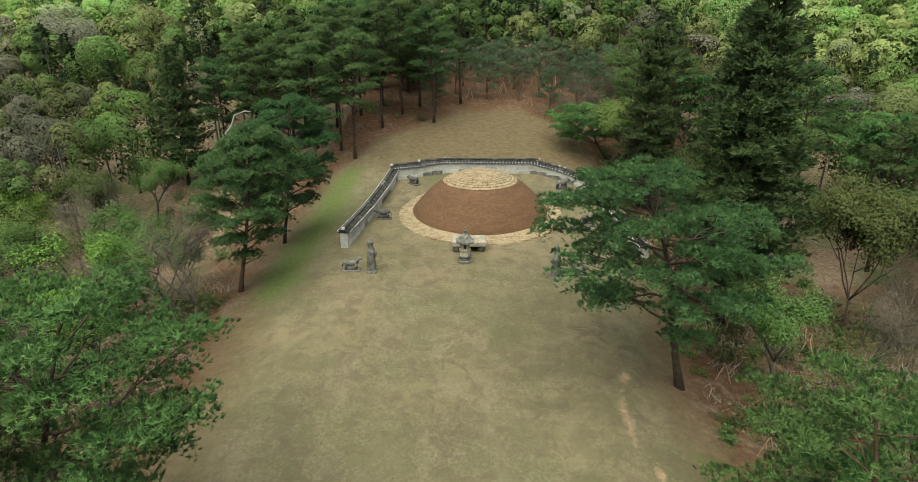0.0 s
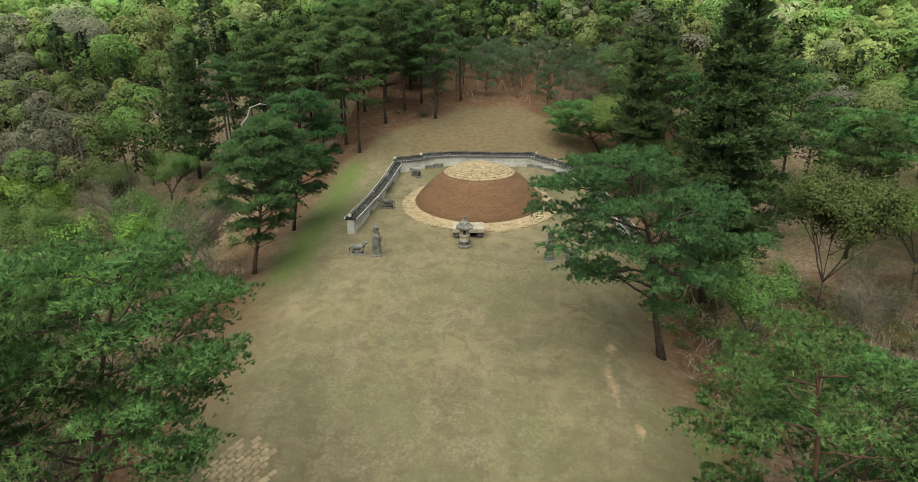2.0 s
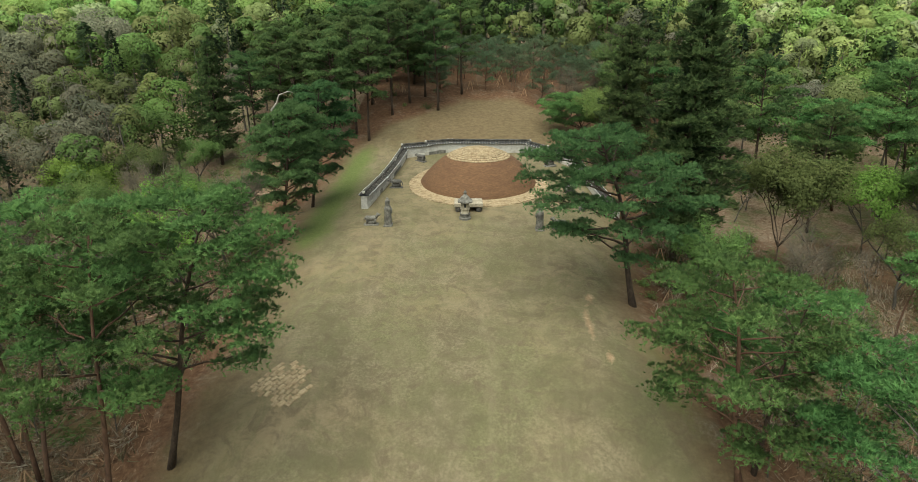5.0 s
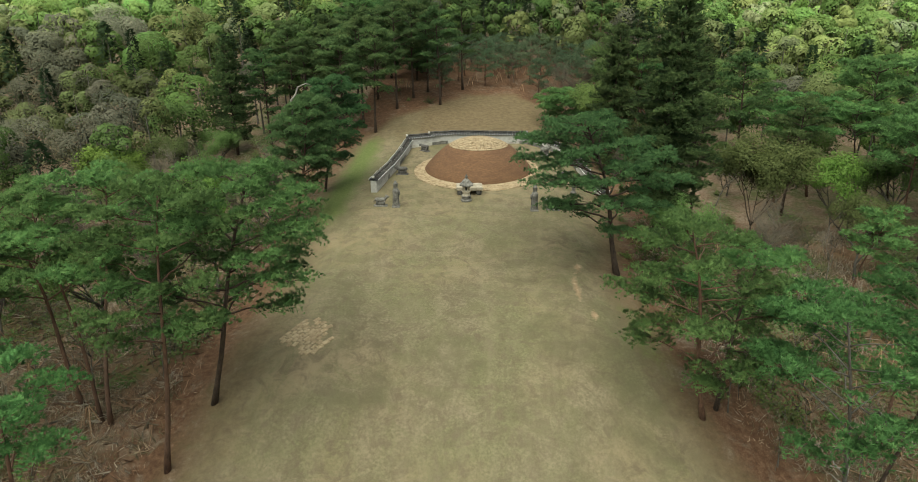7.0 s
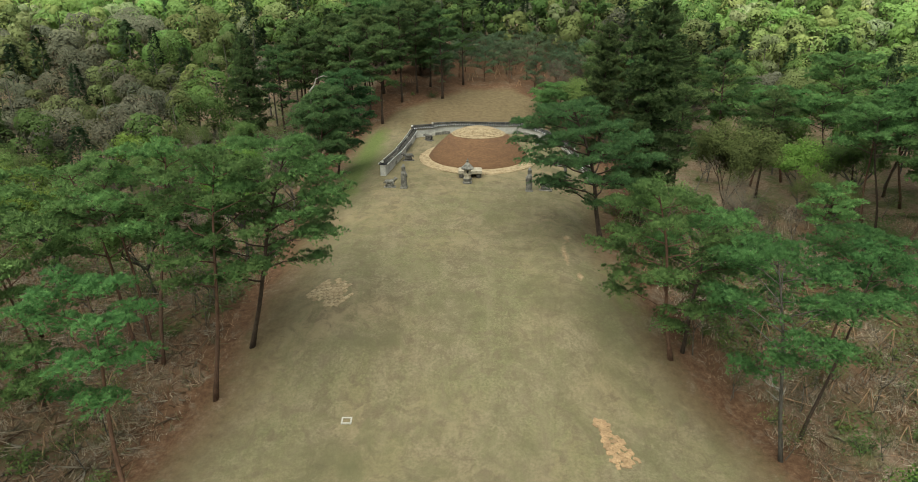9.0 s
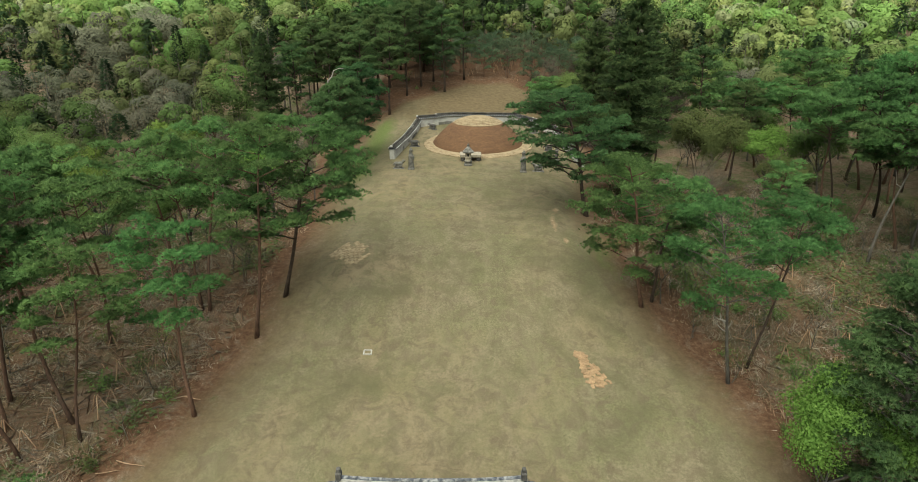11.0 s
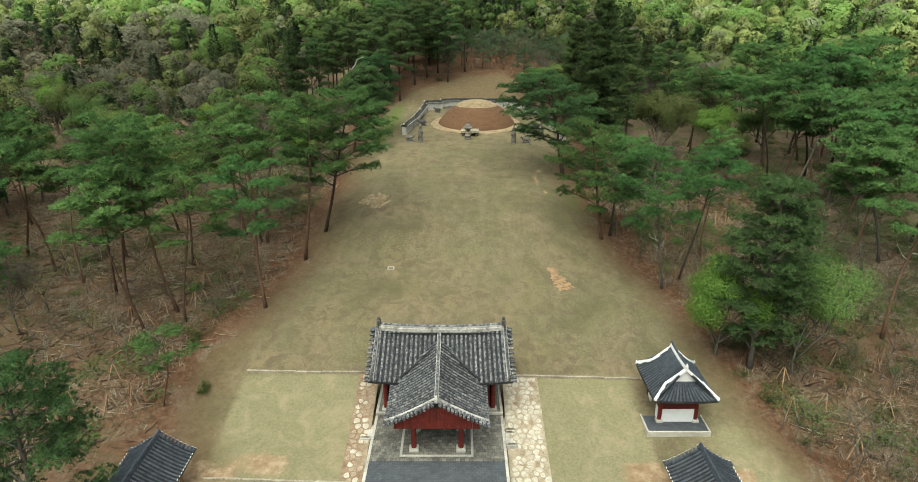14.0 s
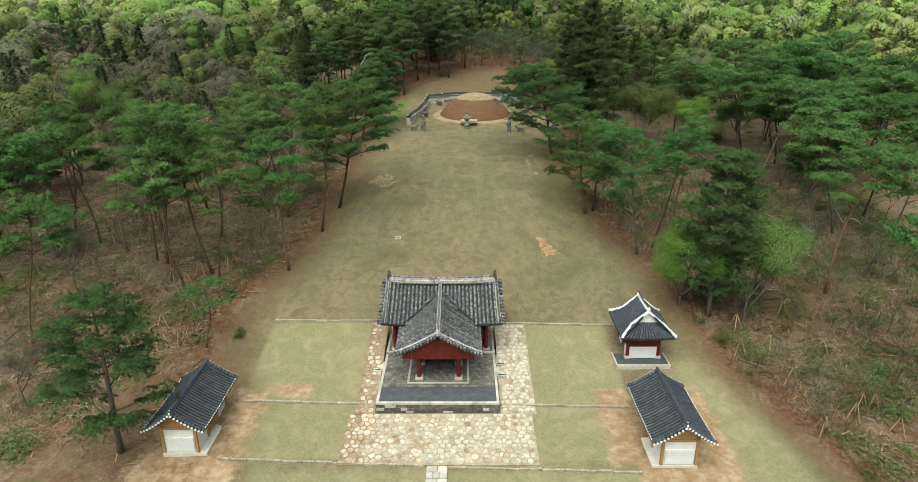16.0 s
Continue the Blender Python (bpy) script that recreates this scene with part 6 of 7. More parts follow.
PLACED = [(x, y) for x, y, *_ in SPECIMENS] + [(21.7, 57.8), (31.5, 84), (27.1, 12.9), (25.4, 15), (30.6, 14), (31.9, 59), (43, 64), (-38.4, 71), (-45.5, 91), (22.8, 83.5)]
PLACED += [(o.location.x, o.location.y) for k in MODELS.values() for o in k]
# wood's-edge trees whose places are known: kind, x, y, size
KNOWN = [("pine", -30.3, 19.6, 1.08), ("pine", -27.8, 17.2, 0.98), ("pine", -38.8, 7.9, 0.95), ("pine", -46.6, 25.4, 1.05), ("pine", -37.2, 32.7, 1.1), ("pine", -28.6, 30.5, 1.0),
         ("tall", 50.6, 47.7, 1.02), ("tall", 52.6, 48.2, 0.92), ("tall", 47.7, 56.4, 0.92), ("tall", 58.0, 61.0, 0.86), ("tall", 57.8, 54.5, 0.9), ("tall", 53.1, 69.5, 0.82),
         ("pine", 35.2, 46.8, 0.74), ("tall", 47.2, 30.4, 0.76)]
for k, (kind, x, y, size) in enumerate(KNOWN):
    o = copy_thing(MODELS[kind][k % 3], pose(x, y, land(x, y) - 0.1, rz=k * 83))
    o.scale = (size, size, size)
    PLACED.append((x, y))
# tall dark trunks at the back of the clearing
for k, (x, y) in enumerate(((-10.4, 92.6), (-12.8, 96.5), (-1.0, 104.4), (-5.7, 108.2), (-16.5, 99.0), (-15.0, 106.0), (-9.0, 112.5), (2.8, 113.5), (-21.0, 95.0), (25.5, 99.5), (29.0, 93.0), (-8.0, 102.5), (-3.4, 112.0), (-19.0, 104.0), (-12.0, 109.5), (-24.5, 100.5), (31.5, 104.0))):
    copy_thing(MODELS["fir"][1 + k % 2], pose(x, y, land(x, y) - 0.1, rz=k * 77))
    PLACED.append((x, y))


def clearing(x, y):
    """The open slope beside the enclosure."""
    return -31 < x < -17 and 62 < y < 93


def blocked(x, y, gap):
    if clearing(x, y):
        return True
    if lawn_depth(x, y) > -2.0 or (14 < x < 26 and -9 < y < 13) or (-34 < x < -13 and -14 < y < 9):
        return True
    # the brushy open strips along both edges of the lawn, where only a few known trees stand
    if (-33 < x < 0 and y < 44) or (18 < x < 44 and y < 50):
        return True
    return any((x - a) ** 2 + (y - b) ** 2 < gap * gap for a, b in PLACED)


def near_wood(x, y):
    """The wood's edge, where every tree is a thing of its own."""
    if y > 132 or y < -14:
        return False
    return lawn_depth(x, y) > -22 or (y < 60 and -56 < x < 60) or (40 < x < 74 and y < 80)


def spacing(x, y):
    if x < 0 and y < 40:
        return 6.6
    if x < 0 and y < 86:
        return 5.0
    if x > 45 and 42 < y < 80:
        return 4.6
    if x > 26 and y < 42:
        return 9.0
    if 24 < x < 75 and y < 70:
        return 7.0
    return 3.7 if y > 108 and -2 < x < 28 else 5.0


def mixture(x, y, rng):
    """Which kind of tree grows here."""
    if x > 45 and 42 < y < 80:
        return rng.choices(("tall", "leaf"), (0.9, 0.1))[0]
    if y > 108 and -2 < x < 28:
        return "young"
    if x < 0:
        if y < 40:
            return rng.choices(("pine", "bare"), (0.85, 0.15))[0]
        if y < 60:
            return rng.choices(("bare", "leaf", "pine"), (0.5, 0.38, 0.12))[0]
        if y > 86:
            return rng.choices(("fir", "pine", "leaf"), (0.5, 0.2, 0.3))[0]
        return rng.choices(("leaf", "bare", "fir"), (0.6, 0.32, 0.08))[0]
    if y > 60:
        return rng.choices(("fir", "leaf", "pine", "bare"), (0.25, 0.5, 0.1, 0.15))[0]
    if x > 44:
        return rng.choices(("tall", "bare"), (0.8, 0.2))[0]
    return rng.choices(("leaf", "bare", "young"), (0.5, 0.3, 0.2))[0]


def wood_copies():
    rng = random.Random(77)
    done = 0
    for _ in range(14000):
        if done >= 285:
            break
        x, y = rng.uniform(-58, 74), rng.uniform(-12, 132)
        if abs(x - 2) > 0.74 * (y + 44) + 6 or not near_wood(x, y) or blocked(x, y, spacing(x, y)):
            continue
        kind = mixture(x, y, rng)
        src = rng.choice(MODELS[kind][:3] if kind == "leaf" and x > 0 else MODELS[kind])
        size = rng.uniform(0.82, 1.12) * (0.8 if kind in ("bare", "leaf") and y < 90 else 1)
        ob = copy_thing(src, pose(x, y, land(x, y) - 0.1, rz=rng.uniform(0, 360)))
        ob.scale = (size, size, size * rng.uniform(0.92, 1.1))
        PLACED.append((x, y))
        done += 1


wood_copies()


# ---- far woods, past counting ----
def far_woods():
    rng = np.random.default_rng(9)
    pr = random.Random(10)
    tris, tints, faces = [], [], []
    trunk = Geo()
    spots = []
    cell = {}
    for _ in range(60000):
        if len(spots) >= 3000:
            break
        y = -10 + 460 * pr.random() ** 0.9
        reach = 0.76 * (y + 46) + 14
        x = 2 + pr.uniform(-reach, reach)
        if near_wood(x, y) or lawn_depth(x, y) > -2 or clearing(x, y):
            continue
        size = (2.3 + 4.0 * pr.random() ** 1.3) * (1 + 0.0012 * y)
        key = (int(x // 12), int(y // 12))
        near = [q for i in (-1, 0, 1) for j in (-1, 0, 1) for q in cell.get((key[0] + i, key[1] + j), ())]
        if any((x - a) ** 2 + (y - b) ** 2 < (0.70 * (size + s)) ** 2 for a, b, s in near):
            continue
        cell.setdefault(key, []).append((x, y, size))
        spots.append((x, y, size))
    kinds = {"light": (0.270, 0.320, 0.118), "mid": (0.180, 0.275, 0.082), "fresh": (0.165, 0.270, 0.078), "olive": (0.225, 0.265, 0.102), "dark": (0.098, 0.160, 0.070), "grey": (0.225, 0.228, 0.155), "pale": (0.310, 0.345, 0.190)}
    for x, y, r in spots:
        z = land(x, y)
        f = noise.noise((x * 0.018, y * 0.018, 1.7)) + 0.35 * noise.noise((x * 0.06, y * 0.06, 4.4))
        # Far and right-hand crowns are paled and brightened in colour, distance haze included.
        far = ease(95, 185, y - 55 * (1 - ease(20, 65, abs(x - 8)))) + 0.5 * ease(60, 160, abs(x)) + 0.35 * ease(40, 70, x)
        if pr.random() < 0.04 + 0.16 * (1 - min(1, far)):
            k = "dark"
        elif f > 0.25 and pr.random() < 0.75:
            k = "grey" if far < 0.9 and pr.random() < 0.6 else "olive"
        else:
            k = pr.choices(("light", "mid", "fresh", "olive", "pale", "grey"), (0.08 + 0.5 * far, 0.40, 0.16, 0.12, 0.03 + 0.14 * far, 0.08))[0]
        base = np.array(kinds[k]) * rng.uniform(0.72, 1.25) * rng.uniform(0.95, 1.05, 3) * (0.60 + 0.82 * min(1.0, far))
        dark = k == "dark"
        h = rng.uniform(8.5, 15.5) * (1.1 if dark else 1.0)
        r *= 0.62 if dark else 1.0
        dist = math.hypot(x - 2, y - 5)
        tier = 0 if dist < 125 else 1 if dist < 220 else 2
        n = (420, 220, 120)[tier] if dark else int((3200, 1250, 560)[tier] * (0.35 + 0.65 * (r / 4.3) ** 2))
        if dark:
            t = rng.random(n) ** 0.7
            a = rng.uniform(0, 6.283, n)
            rr = r * (1 - t) ** 0.8 * rng.uniform(0.6, 1.1, n) + 0.2
            c = np.stack([x + np.cos(a) * rr, y + np.sin(a) * rr, z + h * (0.15 + 0.85 * t)], 1)
            tri, face = blades(c, np.stack([np.cos(a), np.sin(a), np.full(n, -0.1)], 1), (0.6, 0.95, 1.2)[tier], (0.15, 0.26, 0.35)[tier], 1, rng, 0.45)
        else:
            tri, face = dome(n, r, h * 0.44, (0.27, 0.52, 0.82)[tier] * (0.8 if k == "grey" else 1), rng)
            tri = tri + np.array((x, y, z + h * 0.50))
        tris.append(tri)
        faces.append(face)
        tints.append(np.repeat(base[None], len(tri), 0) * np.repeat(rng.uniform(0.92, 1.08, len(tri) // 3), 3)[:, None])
        trunk.tube([(x, y, z - 0.5), (x + rng.normal(0, 0.3), y, z + h * 0.75)], [0.16, 0.06], 4, False)
    v = np.concatenate(tris)
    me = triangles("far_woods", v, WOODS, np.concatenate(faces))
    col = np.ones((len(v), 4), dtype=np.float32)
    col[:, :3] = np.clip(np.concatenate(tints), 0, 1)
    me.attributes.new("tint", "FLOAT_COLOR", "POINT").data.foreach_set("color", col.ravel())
    woods = tagged(new("far_woods", me), "mixed hillside woodland in fresh yellow-green spring leaf", "woodland", kind="stuff")
    part("far_trunks", trunk, GREY_BARK, woods)

far_woods()


# ---- undergrowth, stakes and small things ----
BUSHES = [plant("bush", bush(600 + i, 0.9 + 0.25 * i, (SHRUB_LEAF, OLIVE_LEAF, SPRING_LEAF, SHRUB_LEAF)[i]), stand(-20 - 3 * i, 10 + 7 * i), "low leafy bush on the woodland floor", "bush", "bushes of the woodland floor") for i in range(4)]


def undergrowth():
    rng = random.Random(31)
    spots = []
    for _ in range(6000):
        if len(spots) >= 299:
            break
        x0, x1, y0, y1 = rng.choice(((-62, 66, -9, 118), (-62, 66, -9, 118), (17, 30, 34, 64), (17, 38, 34, 64), (-34, -16, 58, 97), (24, 46, -8, 30)))
        x, y = rng.uniform(x0, x1), rng.uniform(y0, y1)
        d = lawn_depth(x, y)
        if d > -1.0 or (14 < x < 25 and -9 < y < 12) or (-23 < x < -15 and -8 < y < 4):
            continue
        if any((x - a) ** 2 + (y - b) ** 2 < 2.2 for a, b in spots):
            continue
        spots.append((x, y))
        ob = copy_thing(rng.choice(BUSHES), pose(x, y, land(x, y) - 0.05, rz=rng.uniform(0, 360)))
        s = rng.uniform(0.5, 1.15)
        ob.scale = (s, s, s * rng.uniform(0.7, 1.1))


undergrowth()


def scrub():
    """Low twigs, grass and seedlings of the woodland floor, past counting."""
    rng = np.random.default_rng(35)
    pr = random.Random(36)
    tris, faces, tints = [], [], []
    tones = ((0.135, 0.175, 0.070), (0.105, 0.160, 0.050), (0.190, 0.185, 0.110), (0.430, 0.335, 0.240), (0.330, 0.215, 0.140), (0.520, 0.450, 0.360))
    done = 0
    while done < 15000:
        x, y = (pr.uniform(17, 60), pr.uniform(-8, 64)) if pr.random() < 0.5 else (pr.uniform(-60, -15), pr.uniform(-6, 66))
        f = noise.noise((x * 0.16, y * 0.16, 8.1))
        if lawn_depth(x, y) > -2.0 - 2.0 * pr.random() or f < pr.uniform(-0.5, 0.2) or (14 < x < 26 and -9 < y < 13) or (-26 < x < -13 and -14 < y < 6):
            continue
        done += 1
        green = noise.noise((x * 0.22, y * 0.22, 2.5)) > (0.22 if x < 0 else 0.08)
        tone = np.array(tones[pr.randrange(0, 3) if green else pr.randrange(2, 6)])
        n = 14
        c = np.array((x, y, land(x, y))) + rng.normal(0, (0.45, 0.45, 0.04), (n, 3))
        h = pr.uniform(0.25, 0.95)
        if green:
            c[:, 2] += rng.uniform(0.05, h, n)
            v, o = leaves(c, 0.2, rng, np.array((0, 0, 1.0)), 0.7)
        else:
            aim = np.repeat(np.array([(0.0, 0.0, pr.choice((0.15, 0.5, 1.0)))]), n, 0)
            v, o = blades(c + np.array((0, 0, 0.08)), aim, h, 0.028, 1, rng, 0.6)
        tris.append(v)
        faces.append(o)
        tints.append(np.repeat(tone[None], len(v), 0) * rng.uniform(0.75, 1.25))
    # dead sticks lying about
    for _ in range(6500):
        x, y = (pr.uniform(26, 60), pr.uniform(-6, 50)) if pr.random() < 0.3 else (pr.uniform(-56, -17), pr.uniform(4, 62))
        if lawn_depth(x, y) > -3.0:
            continue
        a = pr.uniform(0, 6.28)
        v, o = blades(np.array([(x, y, land(x, y) + 0.1)]), np.array([(math.cos(a), math.sin(a), pr.uniform(0, 0.35))]), pr.uniform(0.7, 2.2), 0.055, 2, rng, 0.12)
        tris.append(v)
        faces.append(o)
        tints.append(np.repeat(np.array([pr.choice(((0.52, 0.41, 0.30), (0.42, 0.27, 0.18), (0.60, 0.53, 0.43)))]), len(v), 0) * rng.uniform(0.7, 1.2))
    v = np.concatenate(tris)
    me = triangles("undergrowth", v, WOODS, np.concatenate(faces))
    col = np.ones((len(v), 4), dtype=np.float32)
    col[:, :3] = np.clip(np.concatenate(tints), 0, 1)
    me.attributes.new("tint", "FLOAT_COLOR", "POINT").data.foreach_set("color", col.ravel())
    tagged(new("undergrowth", me), "low twigs, dry grass and seedlings over red-brown earth", "undergrowth", kind="stuff")


scrub()


SAPLINGS = [plant("sapling", broadleaf(640 + i, 3.6 + 0.9 * i, 1.3, (OLIVE_LEAF, SHRUB_LEAF, BUD_TWIG)[i], 420, 0.085, bare=0.3, name="sapling", clump=0.85, depth=2, thick=0.55), stand(34 + 3 * i, 10 + 4 * i), ("thin olive sapling on bare earth", "thin green sapling on bare earth", "thin leafless sapling on bare earth")[i], "sapling", "saplings of the wood's edge") for i in range(3)]


def saplings():
    rng = random.Random(33)
    for (x0, x1), (y0, y1), n in (((25, 54), (-8, 22), 95), ((-46, -18), (2, 50), 70), ((20, 46), (22, 62), 75), ((46, 60), (22, 70), 15), ((-34, -17), (60, 99), 22), ((-18, 30), (106, 128), 16)):
        for _ in range(n):
            x, y = rng.uniform(x0, x1), rng.uniform(y0, y1)
            if lawn_depth(x, y) > -1.0:
                continue
            ob = copy_thing(rng.choice(SAPLINGS), pose(x, y, land(x, y) - 0.05, rz=rng.uniform(0, 360)))
            s = rng.uniform(0.6, 1.25)
            ob.scale = (s, s, s)


saplings()


def stake_frame(x, y, turn):
    ob = thing("tree_stakes", pose(x, y, land(x, y), rz=turn), "peeled wooden stakes propped together round a sapling", "stakes", "sapling stakes on the red earth")
    for k in range(3):
        a = k * 2.1
        foot = Vector((0.75 * math.cos(a), 0.75 * math.sin(a), -0.35))
        part("stake", Geo().tube([foot, Vector((0.08 * math.cos(a + 0.6), 0.08 * math.sin(a + 0.6), 1.5))], [0.05, 0.04], 6), STAKE, ob)
    return ob


def stakes():
    rng = random.Random(41)
    zones = [((-8, 24), (112, 128), 24), ((-20, -10), (98, 112), 8), ((28, 46), (-4, 14), 24), ((27, 44), (22, 44), 22), ((-42, -22), (8, 46), 34), ((19, 30), (40, 60), 12), ((-32, -17), (44, 62), 10)]
    first = stake_frame(31.2, 8.2, 20)
    for (x0, x1), (y0, y1), n in zones:
        for _ in range(n):
            x, y = rng.uniform(x0, x1), rng.uniform(y0, y1)
            if lawn_depth(x, y) > -0.5:
                continue
            ob = copy_thing(first, pose(x, y, land(x, y), rx=rng.uniform(-4, 4), rz=rng.uniform(0, 360)))
            s = rng.uniform(0.75, 1.15)
            ob.scale = (s, s, s * rng.uniform(0.85, 1.15))


stakes()


def fallen_branches():
    rng = random.Random(43)
    nr = np.random.default_rng(44)
    for _ in range(230):
        x, y = rng.choice((rng.uniform(-48, -18), rng.uniform(-48, -18), rng.uniform(22, 50))), rng.uniform(-6, 56)
        if lawn_depth(x, y) > -1.5 or (14 < x < 25 and -9 < y < 12):
            continue
        g = Geo()
        limb(g, (0, 0, 0.06), (1, 0, 0.05), rng.uniform(1.0, 2.8), 0.05, 0.02, nr, 4, -0.1, 0.12, 5)
        ob = new("fallen_branch", g.mesh("fallen_branch", STAKE, True))
        ob.matrix_world = pose(x, y, land(x, y) + 0.03, rz=rng.uniform(0, 360))
        tagged(ob, "bare fallen branch lying on leaf litter", "branch", "fallen branches in the wood")


fallen_branches()


def drain_box():
    x, y = -5.8, 27.5
    ob = thing("drain_box", pose(x, y, land(x, y), rx=11) @ Matrix.Scale(0.6, 4), "square white stone drain frame set in the lawn", "drain")
    for a, b, c, d in ((-0.6, 0.6, -0.5, -0.32), (-0.6, 0.6, 0.32, 0.5), (-0.6, -0.42, -0.318, 0.318), (0.42, 0.6, -0.318, 0.318)):
        part("frame_stone", Geo().box(a, b, c, d, -0.3, 0.16, 0.03), GRANITE, ob)
    part("pit_floor", Geo().box(-0.45, 0.45, -0.34, 0.34, -0.3, 0.02), GROUND_PATCH, ob)


GROUND_PATCH = BED
drain_box()


def slope_pose(x, y, turn=0.0, dz=0.0):
    """A pose lying on the ground's slope."""
    e = 0.4
    nrm = Vector((-(land(x + e, y) - land(x - e, y)) / (2 * e), -(land(x, y + e) - land(x, y - e)) / (2 * e), 1)).normalized()
    q = Vector((0, 0, 1)).rotation_difference(nrm)
    return Matrix.Translation((x, y, land(x, y) + dz)) @ q.to_matrix().to_4x4() @ Matrix.Rotation(radians(turn), 4, "Z")


# ---- laid pieces: sods, straw, kerbs, cobbles ----
def sod_patch():
    ob = thing("sod_patch", Matrix.Identity(4), "new patch of straw-coloured sod slabs laid in the lawn", "sod patch", kind="structure")
    rng = random.Random(51)
    me = Geo().box(-0.25, 0.25, -0.165, 0.165, -0.06, 0.04, 0.03).mesh("sod_slab", SOD)
    for i in range(6):
        for j in range(10):
            u, v = (i - 2.5 + 0.45 * (j % 2)) * 0.53 + rng.uniform(-0.03, 0.03), (j - 4.5) * 0.35
            if rng.random() < 0.05 or (abs(u) > 1.2 and abs(v) > 1.4) or (u > 0.9 and v < -1.2):
                continue
            a = radians(52)
            x, y = -8.8 + u * math.cos(a) - v * math.sin(a), 39.2 + u * math.sin(a) + v * math.cos(a)
            o = new("sod_slab", me)
            o.parent = ob
            o.matrix_basis = slope_pose(x, y, 52 + rng.uniform(-14, 14), rng.uniform(0.0, 0.02)) @ Matrix.Scale(rng.uniform(0.82, 1.08), 4)


sod_patch()


def straw_patch():
    ob = thing("straw_patch", Matrix.Identity(4), "worn orange-brown straw patch on the lawn", "straw patch", kind="structure")
    rng = random.Random(52)
    me = Geo().box(-0.22, 0.22, -0.15, 0.15, -0.06, 0.035, 0.02).mesh("straw_piece", STRAW)
    for _ in range(120):
        t = rng.random()
        x = 11.4 + 1.3 * t + rng.uniform(-0.75, 0.75) * (0.4 + 0.8 * t)
        y = 27.6 - 3.4 * t + rng.uniform(-0.4, 0.4)
        o = new("straw_piece", me)
        o.parent = ob
        s = rng.uniform(0.5, 1.1)
        o.matrix_basis = slope_pose(x, y, rng.uniform(0, 180), rng.uniform(-0.01, 0.02)) @ Matrix.Scale(s, 4)


straw_patch()


def kerb(points, name_label, width=0.17, height=0.22):
    ob = thing("kerb", Matrix.Identity(4), name_label, "kerb", "low stone kerbs of the court", kind="structure")
    rng = random.Random(int(points[0][0] * 10) + 997)
    for (xa, ya), (xb, yb) in zip(points, points[1:]):
        length = math.hypot(xb - xa, yb - ya)
        ang = math.degrees(math.atan2(yb - ya, xb - xa))
        s = 0.0
        while s < length - 0.05:
            w = min(rng.uniform(0.7, 1.5), length - s)
            t = (s + w / 2) / length
            x, y = xa + (xb - xa) * t, ya + (yb - ya) * t + rng.uniform(-0.03, 0.03)
            g = Geo().box(-w / 2 + 0.012, w / 2 - 0.012, -width / 2, width / 2, -0.25, height + rng.uniform(-0.04, 0.03), 0.035)
            o = part("kerb_stone", g, KERBSTONE, ob)
            o.matrix_basis = pose(x, y, land(x, y), rz=ang + rng.uniform(-1.2, 1.2))
            s += w


KERB_LABEL = "low line of pale kerb stones across the lawn"
kerb([(-16.9, 12.3), (-5.4, 12.1)], KERB_LABEL)
kerb([(5.4, 11.8), (17.6, 11.4)], KERB_LABEL)
kerb([(-16.85, 1.45), (-5.3, 0.97)], KERB_LABEL)
kerb([(5.3, 0.94), (16.2, 0.6)], KERB_LABEL)
kerb([(-16.6, -5.3), (-7.4, -5.75), (-0.7, -6.0)], KERB_LABEL)
kerb([(1.0, -6.2), (8.0, -6.4), (15.4, -6.7)], KERB_LABEL)


def threshold():
    ob = thing("stone_steps", Matrix.Identity(4), "shallow pale stone steps leading up to the cobbled court", "steps")
    for k in range(4):
        y = -6.3 - k * 0.62
        for a, b in ((-0.62, -0.12), (-0.1, 0.36), (0.38, 0.95)) if k % 2 else ((-0.62, 0.2), (0.22, 0.95)):
            part("step_stone", Geo().box(a, b, y - 0.29, y + 0.29, land(0, y) - 0.3, land(0, y) + 0.13 + 0.03 * (k % 2), 0.05), GRANITE, ob)


threshold()


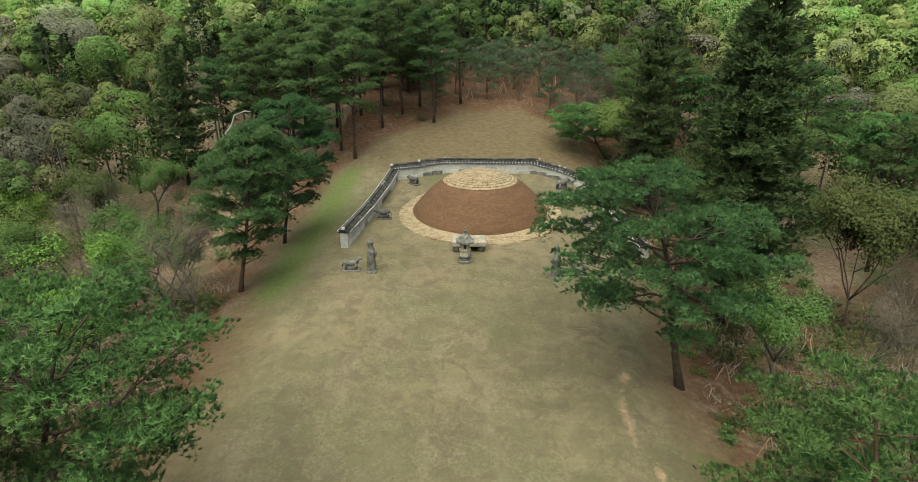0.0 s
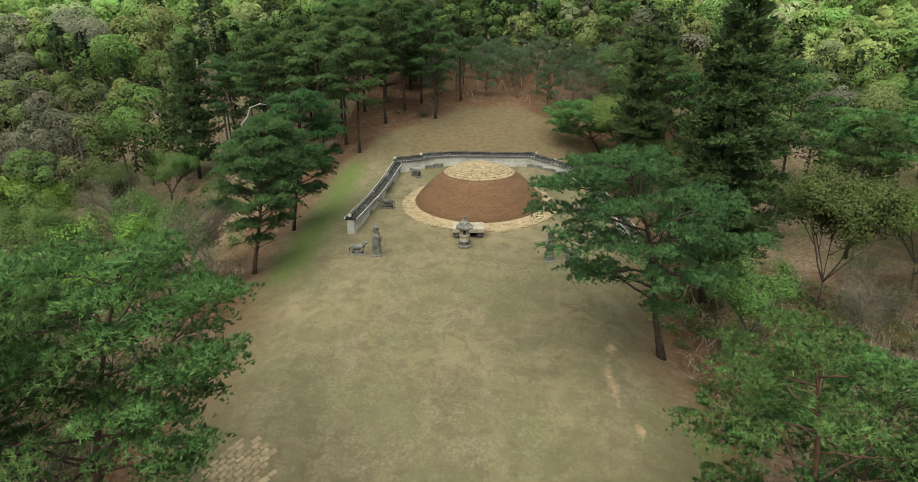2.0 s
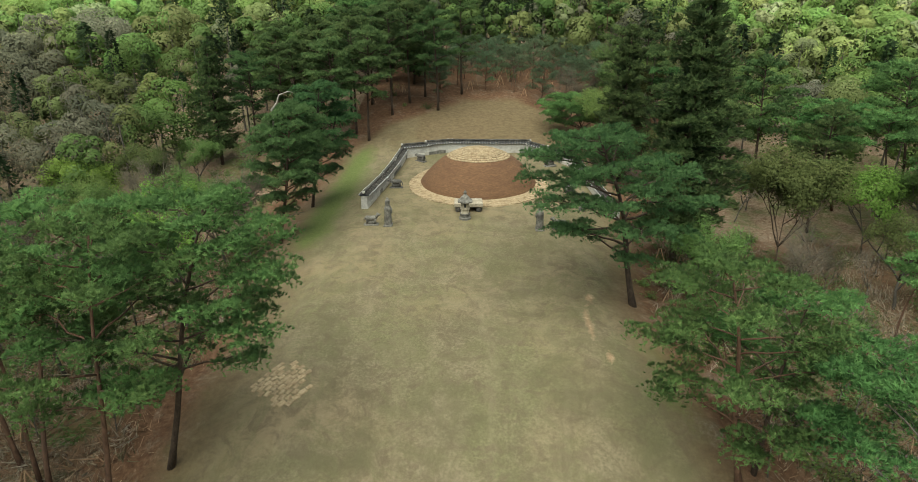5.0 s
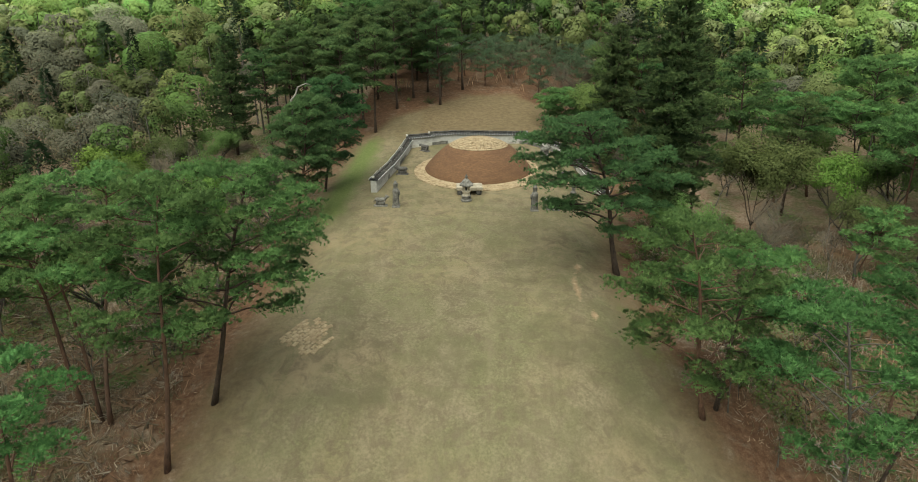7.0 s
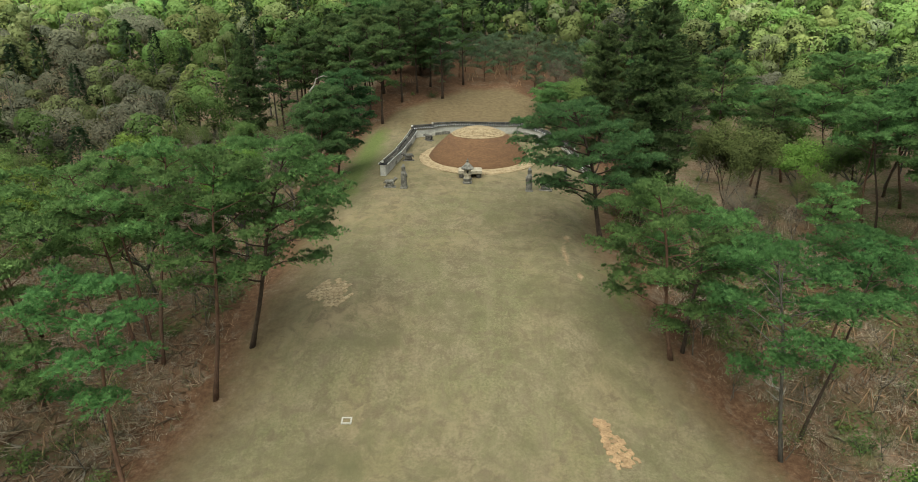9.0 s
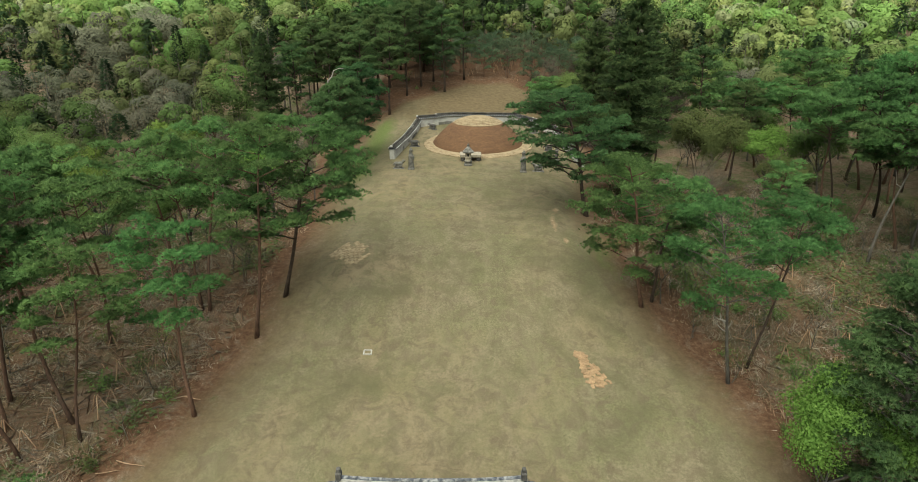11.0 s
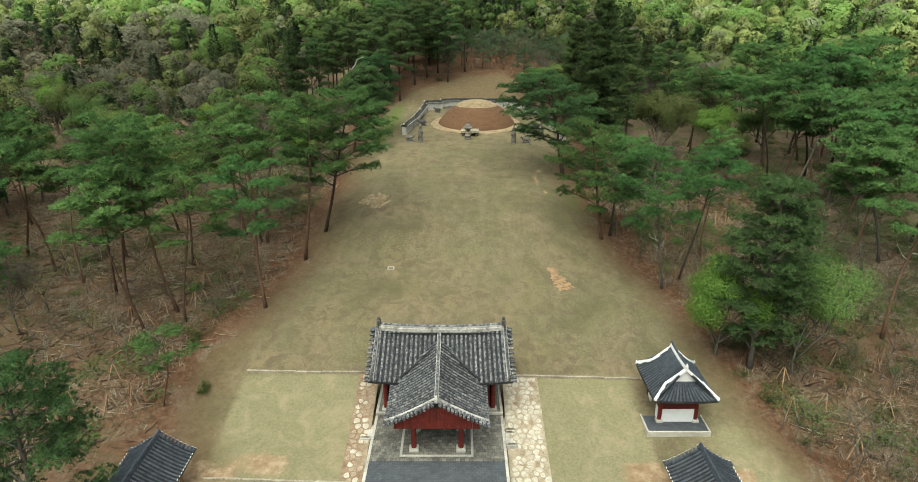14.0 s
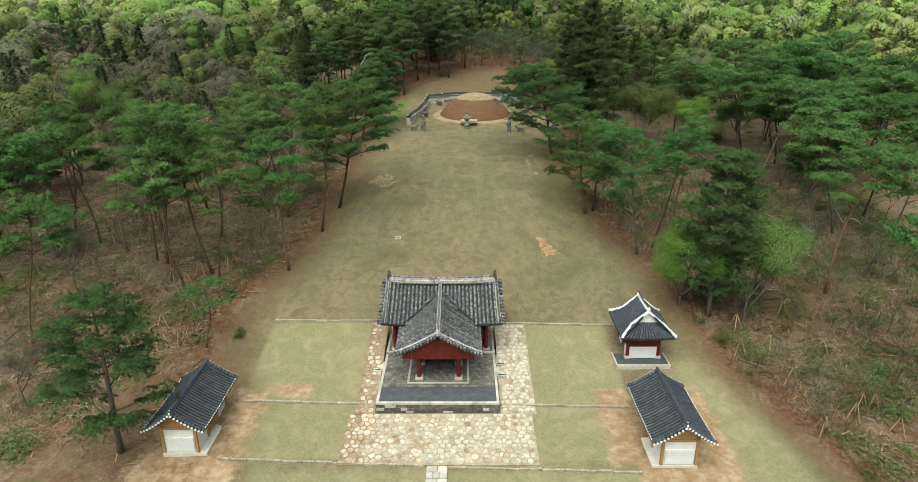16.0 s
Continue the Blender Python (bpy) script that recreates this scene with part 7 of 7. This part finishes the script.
def cobbles():
    bed = Geo()
    ob = thing("cobbled_court", Matrix.Identity(4), "cobbled paving of pale and ochre irregular stones round the terrace", "pavement", kind="structure")
    areas = [(-7.4, 7.9, -5.92, -0.15), (-7.0, -5.3, -0.15, 12.0), (5.3, 8.3, -0.15, 11.6)]
    for x0, x1, y0, y1 in areas:
        nx, ny = int((x1 - x0) / 0.7) + 2, int((y1 - y0) / 0.7) + 2
        bed.sheet([[(x0 + (x1 - x0) * i / nx, y0 + (y1 - y0) * j / ny, land(x0 + (x1 - x0) * i / nx, y0 + (y1 - y0) * j / ny) + 0.065) for i in range(nx + 1)] for j in range(ny + 1)], 0.2)
    part("paving_bed", bed, BED, ob)
    rng = random.Random(61)
    joined, pale = Geo(), Geo()
    count = 0
    for x0, x1, y0, y1 in areas:
        step = 0.5
        pts = {}
        nx, ny = int((x1 - x0) / step) + 2, int((y1 - y0) / step) + 2
        for i in range(-1, nx + 1):
            for j in range(-1, ny + 1):
                pts[i, j] = (x0 + (i + 0.5 * (j % 2) + rng.uniform(-0.36, 0.36)) * step, y0 + (j + rng.uniform(-0.36, 0.36)) * step)
        for (i, j), (px0, py0) in pts.items():
            if not (x0 + 0.2 < px0 < x1 - 0.2 and y0 + 0.2 < py0 < y1 - 0.15):
                continue
            # the stone's cell: the part of the bed nearer to it than to its neighbours
            cell = [(x0 - px0, y0 - py0), (x1 - px0, y0 - py0), (x1 - px0, y1 - py0), (x0 - px0, y1 - py0)]
            for a in range(-2, 3):
                for b in range(-2, 3):
                    q = pts.get((i + a, j + b))
                    if q is None or (a == 0 and b == 0):
                        continue
                    dx, dy = q[0] - px0, q[1] - py0
                    half = (dx * dx + dy * dy) / 2
                    cut = []
                    for k in range(len(cell)):
                        p, r = cell[k - 1], cell[k]
                        sp, sr = p[0] * dx + p[1] * dy - half, r[0] * dx + r[1] * dy - half
                        if sp * sr < 0:
                            t = sp / (sp - sr)
                            cut.append((p[0] + (r[0] - p[0]) * t, p[1] + (r[1] - p[1]) * t))
                        if sr <= 0:
                            cut.append(r)
                    cell = cut
                    if len(cell) < 3:
                        break
                if len(cell) < 3:
                    break
            n = len(cell)
            if n < 3:
                continue
            # worn corners
            cell = [(c[0] + (e[0] - c[0]) * f, c[1] + (e[1] - c[1]) * f) for k, c in enumerate(cell) for e, f in ((cell[k - 1], 0.24), (cell[(k + 1) % n], 0.24))]
            n = len(cell)
            small = rng.uniform(0.74, 1.02)
            top = rng.uniform(0.015, 0.06)
            g = Geo()
            for s, z in ((0.93, -0.08), (0.92, top - 0.02), (0.80, top)):
                g.v += [(s * small * u, s * small * v, z) for u, v in cell]
            for k in (0, 1):
                g.f += [(k * n + m, k * n + (m + 1) % n, (k + 1) * n + (m + 1) % n, (k + 1) * n + m) for m in range(n)]
            g.f.append(tuple(range(2 * n, 3 * n)))
            m = slope_pose(px0, py0, 0, 0.06)
            ochre = rng.random() < (0.62 if px0 < -5.0 else 0.3 if px0 < -1 else 0.15)
            if count < 300 and (y0 < -1 or x0 > 0):
                o = part("paving_stone", g, RUST_COBBLE if ochre else COBBLE, ob)
                o.matrix_basis = m
                count += 1
            else:
                (joined if ochre else pale).add([m @ Vector(p) for p in g.v], g.f)
    rest = part("paving_rest", joined, RUST_COBBLE, ob)
    rest["kind"] = "stuff"
    rest = part("pale_paving_rest", pale, COBBLE, ob)
    rest["kind"] = "stuff"


cobbles()
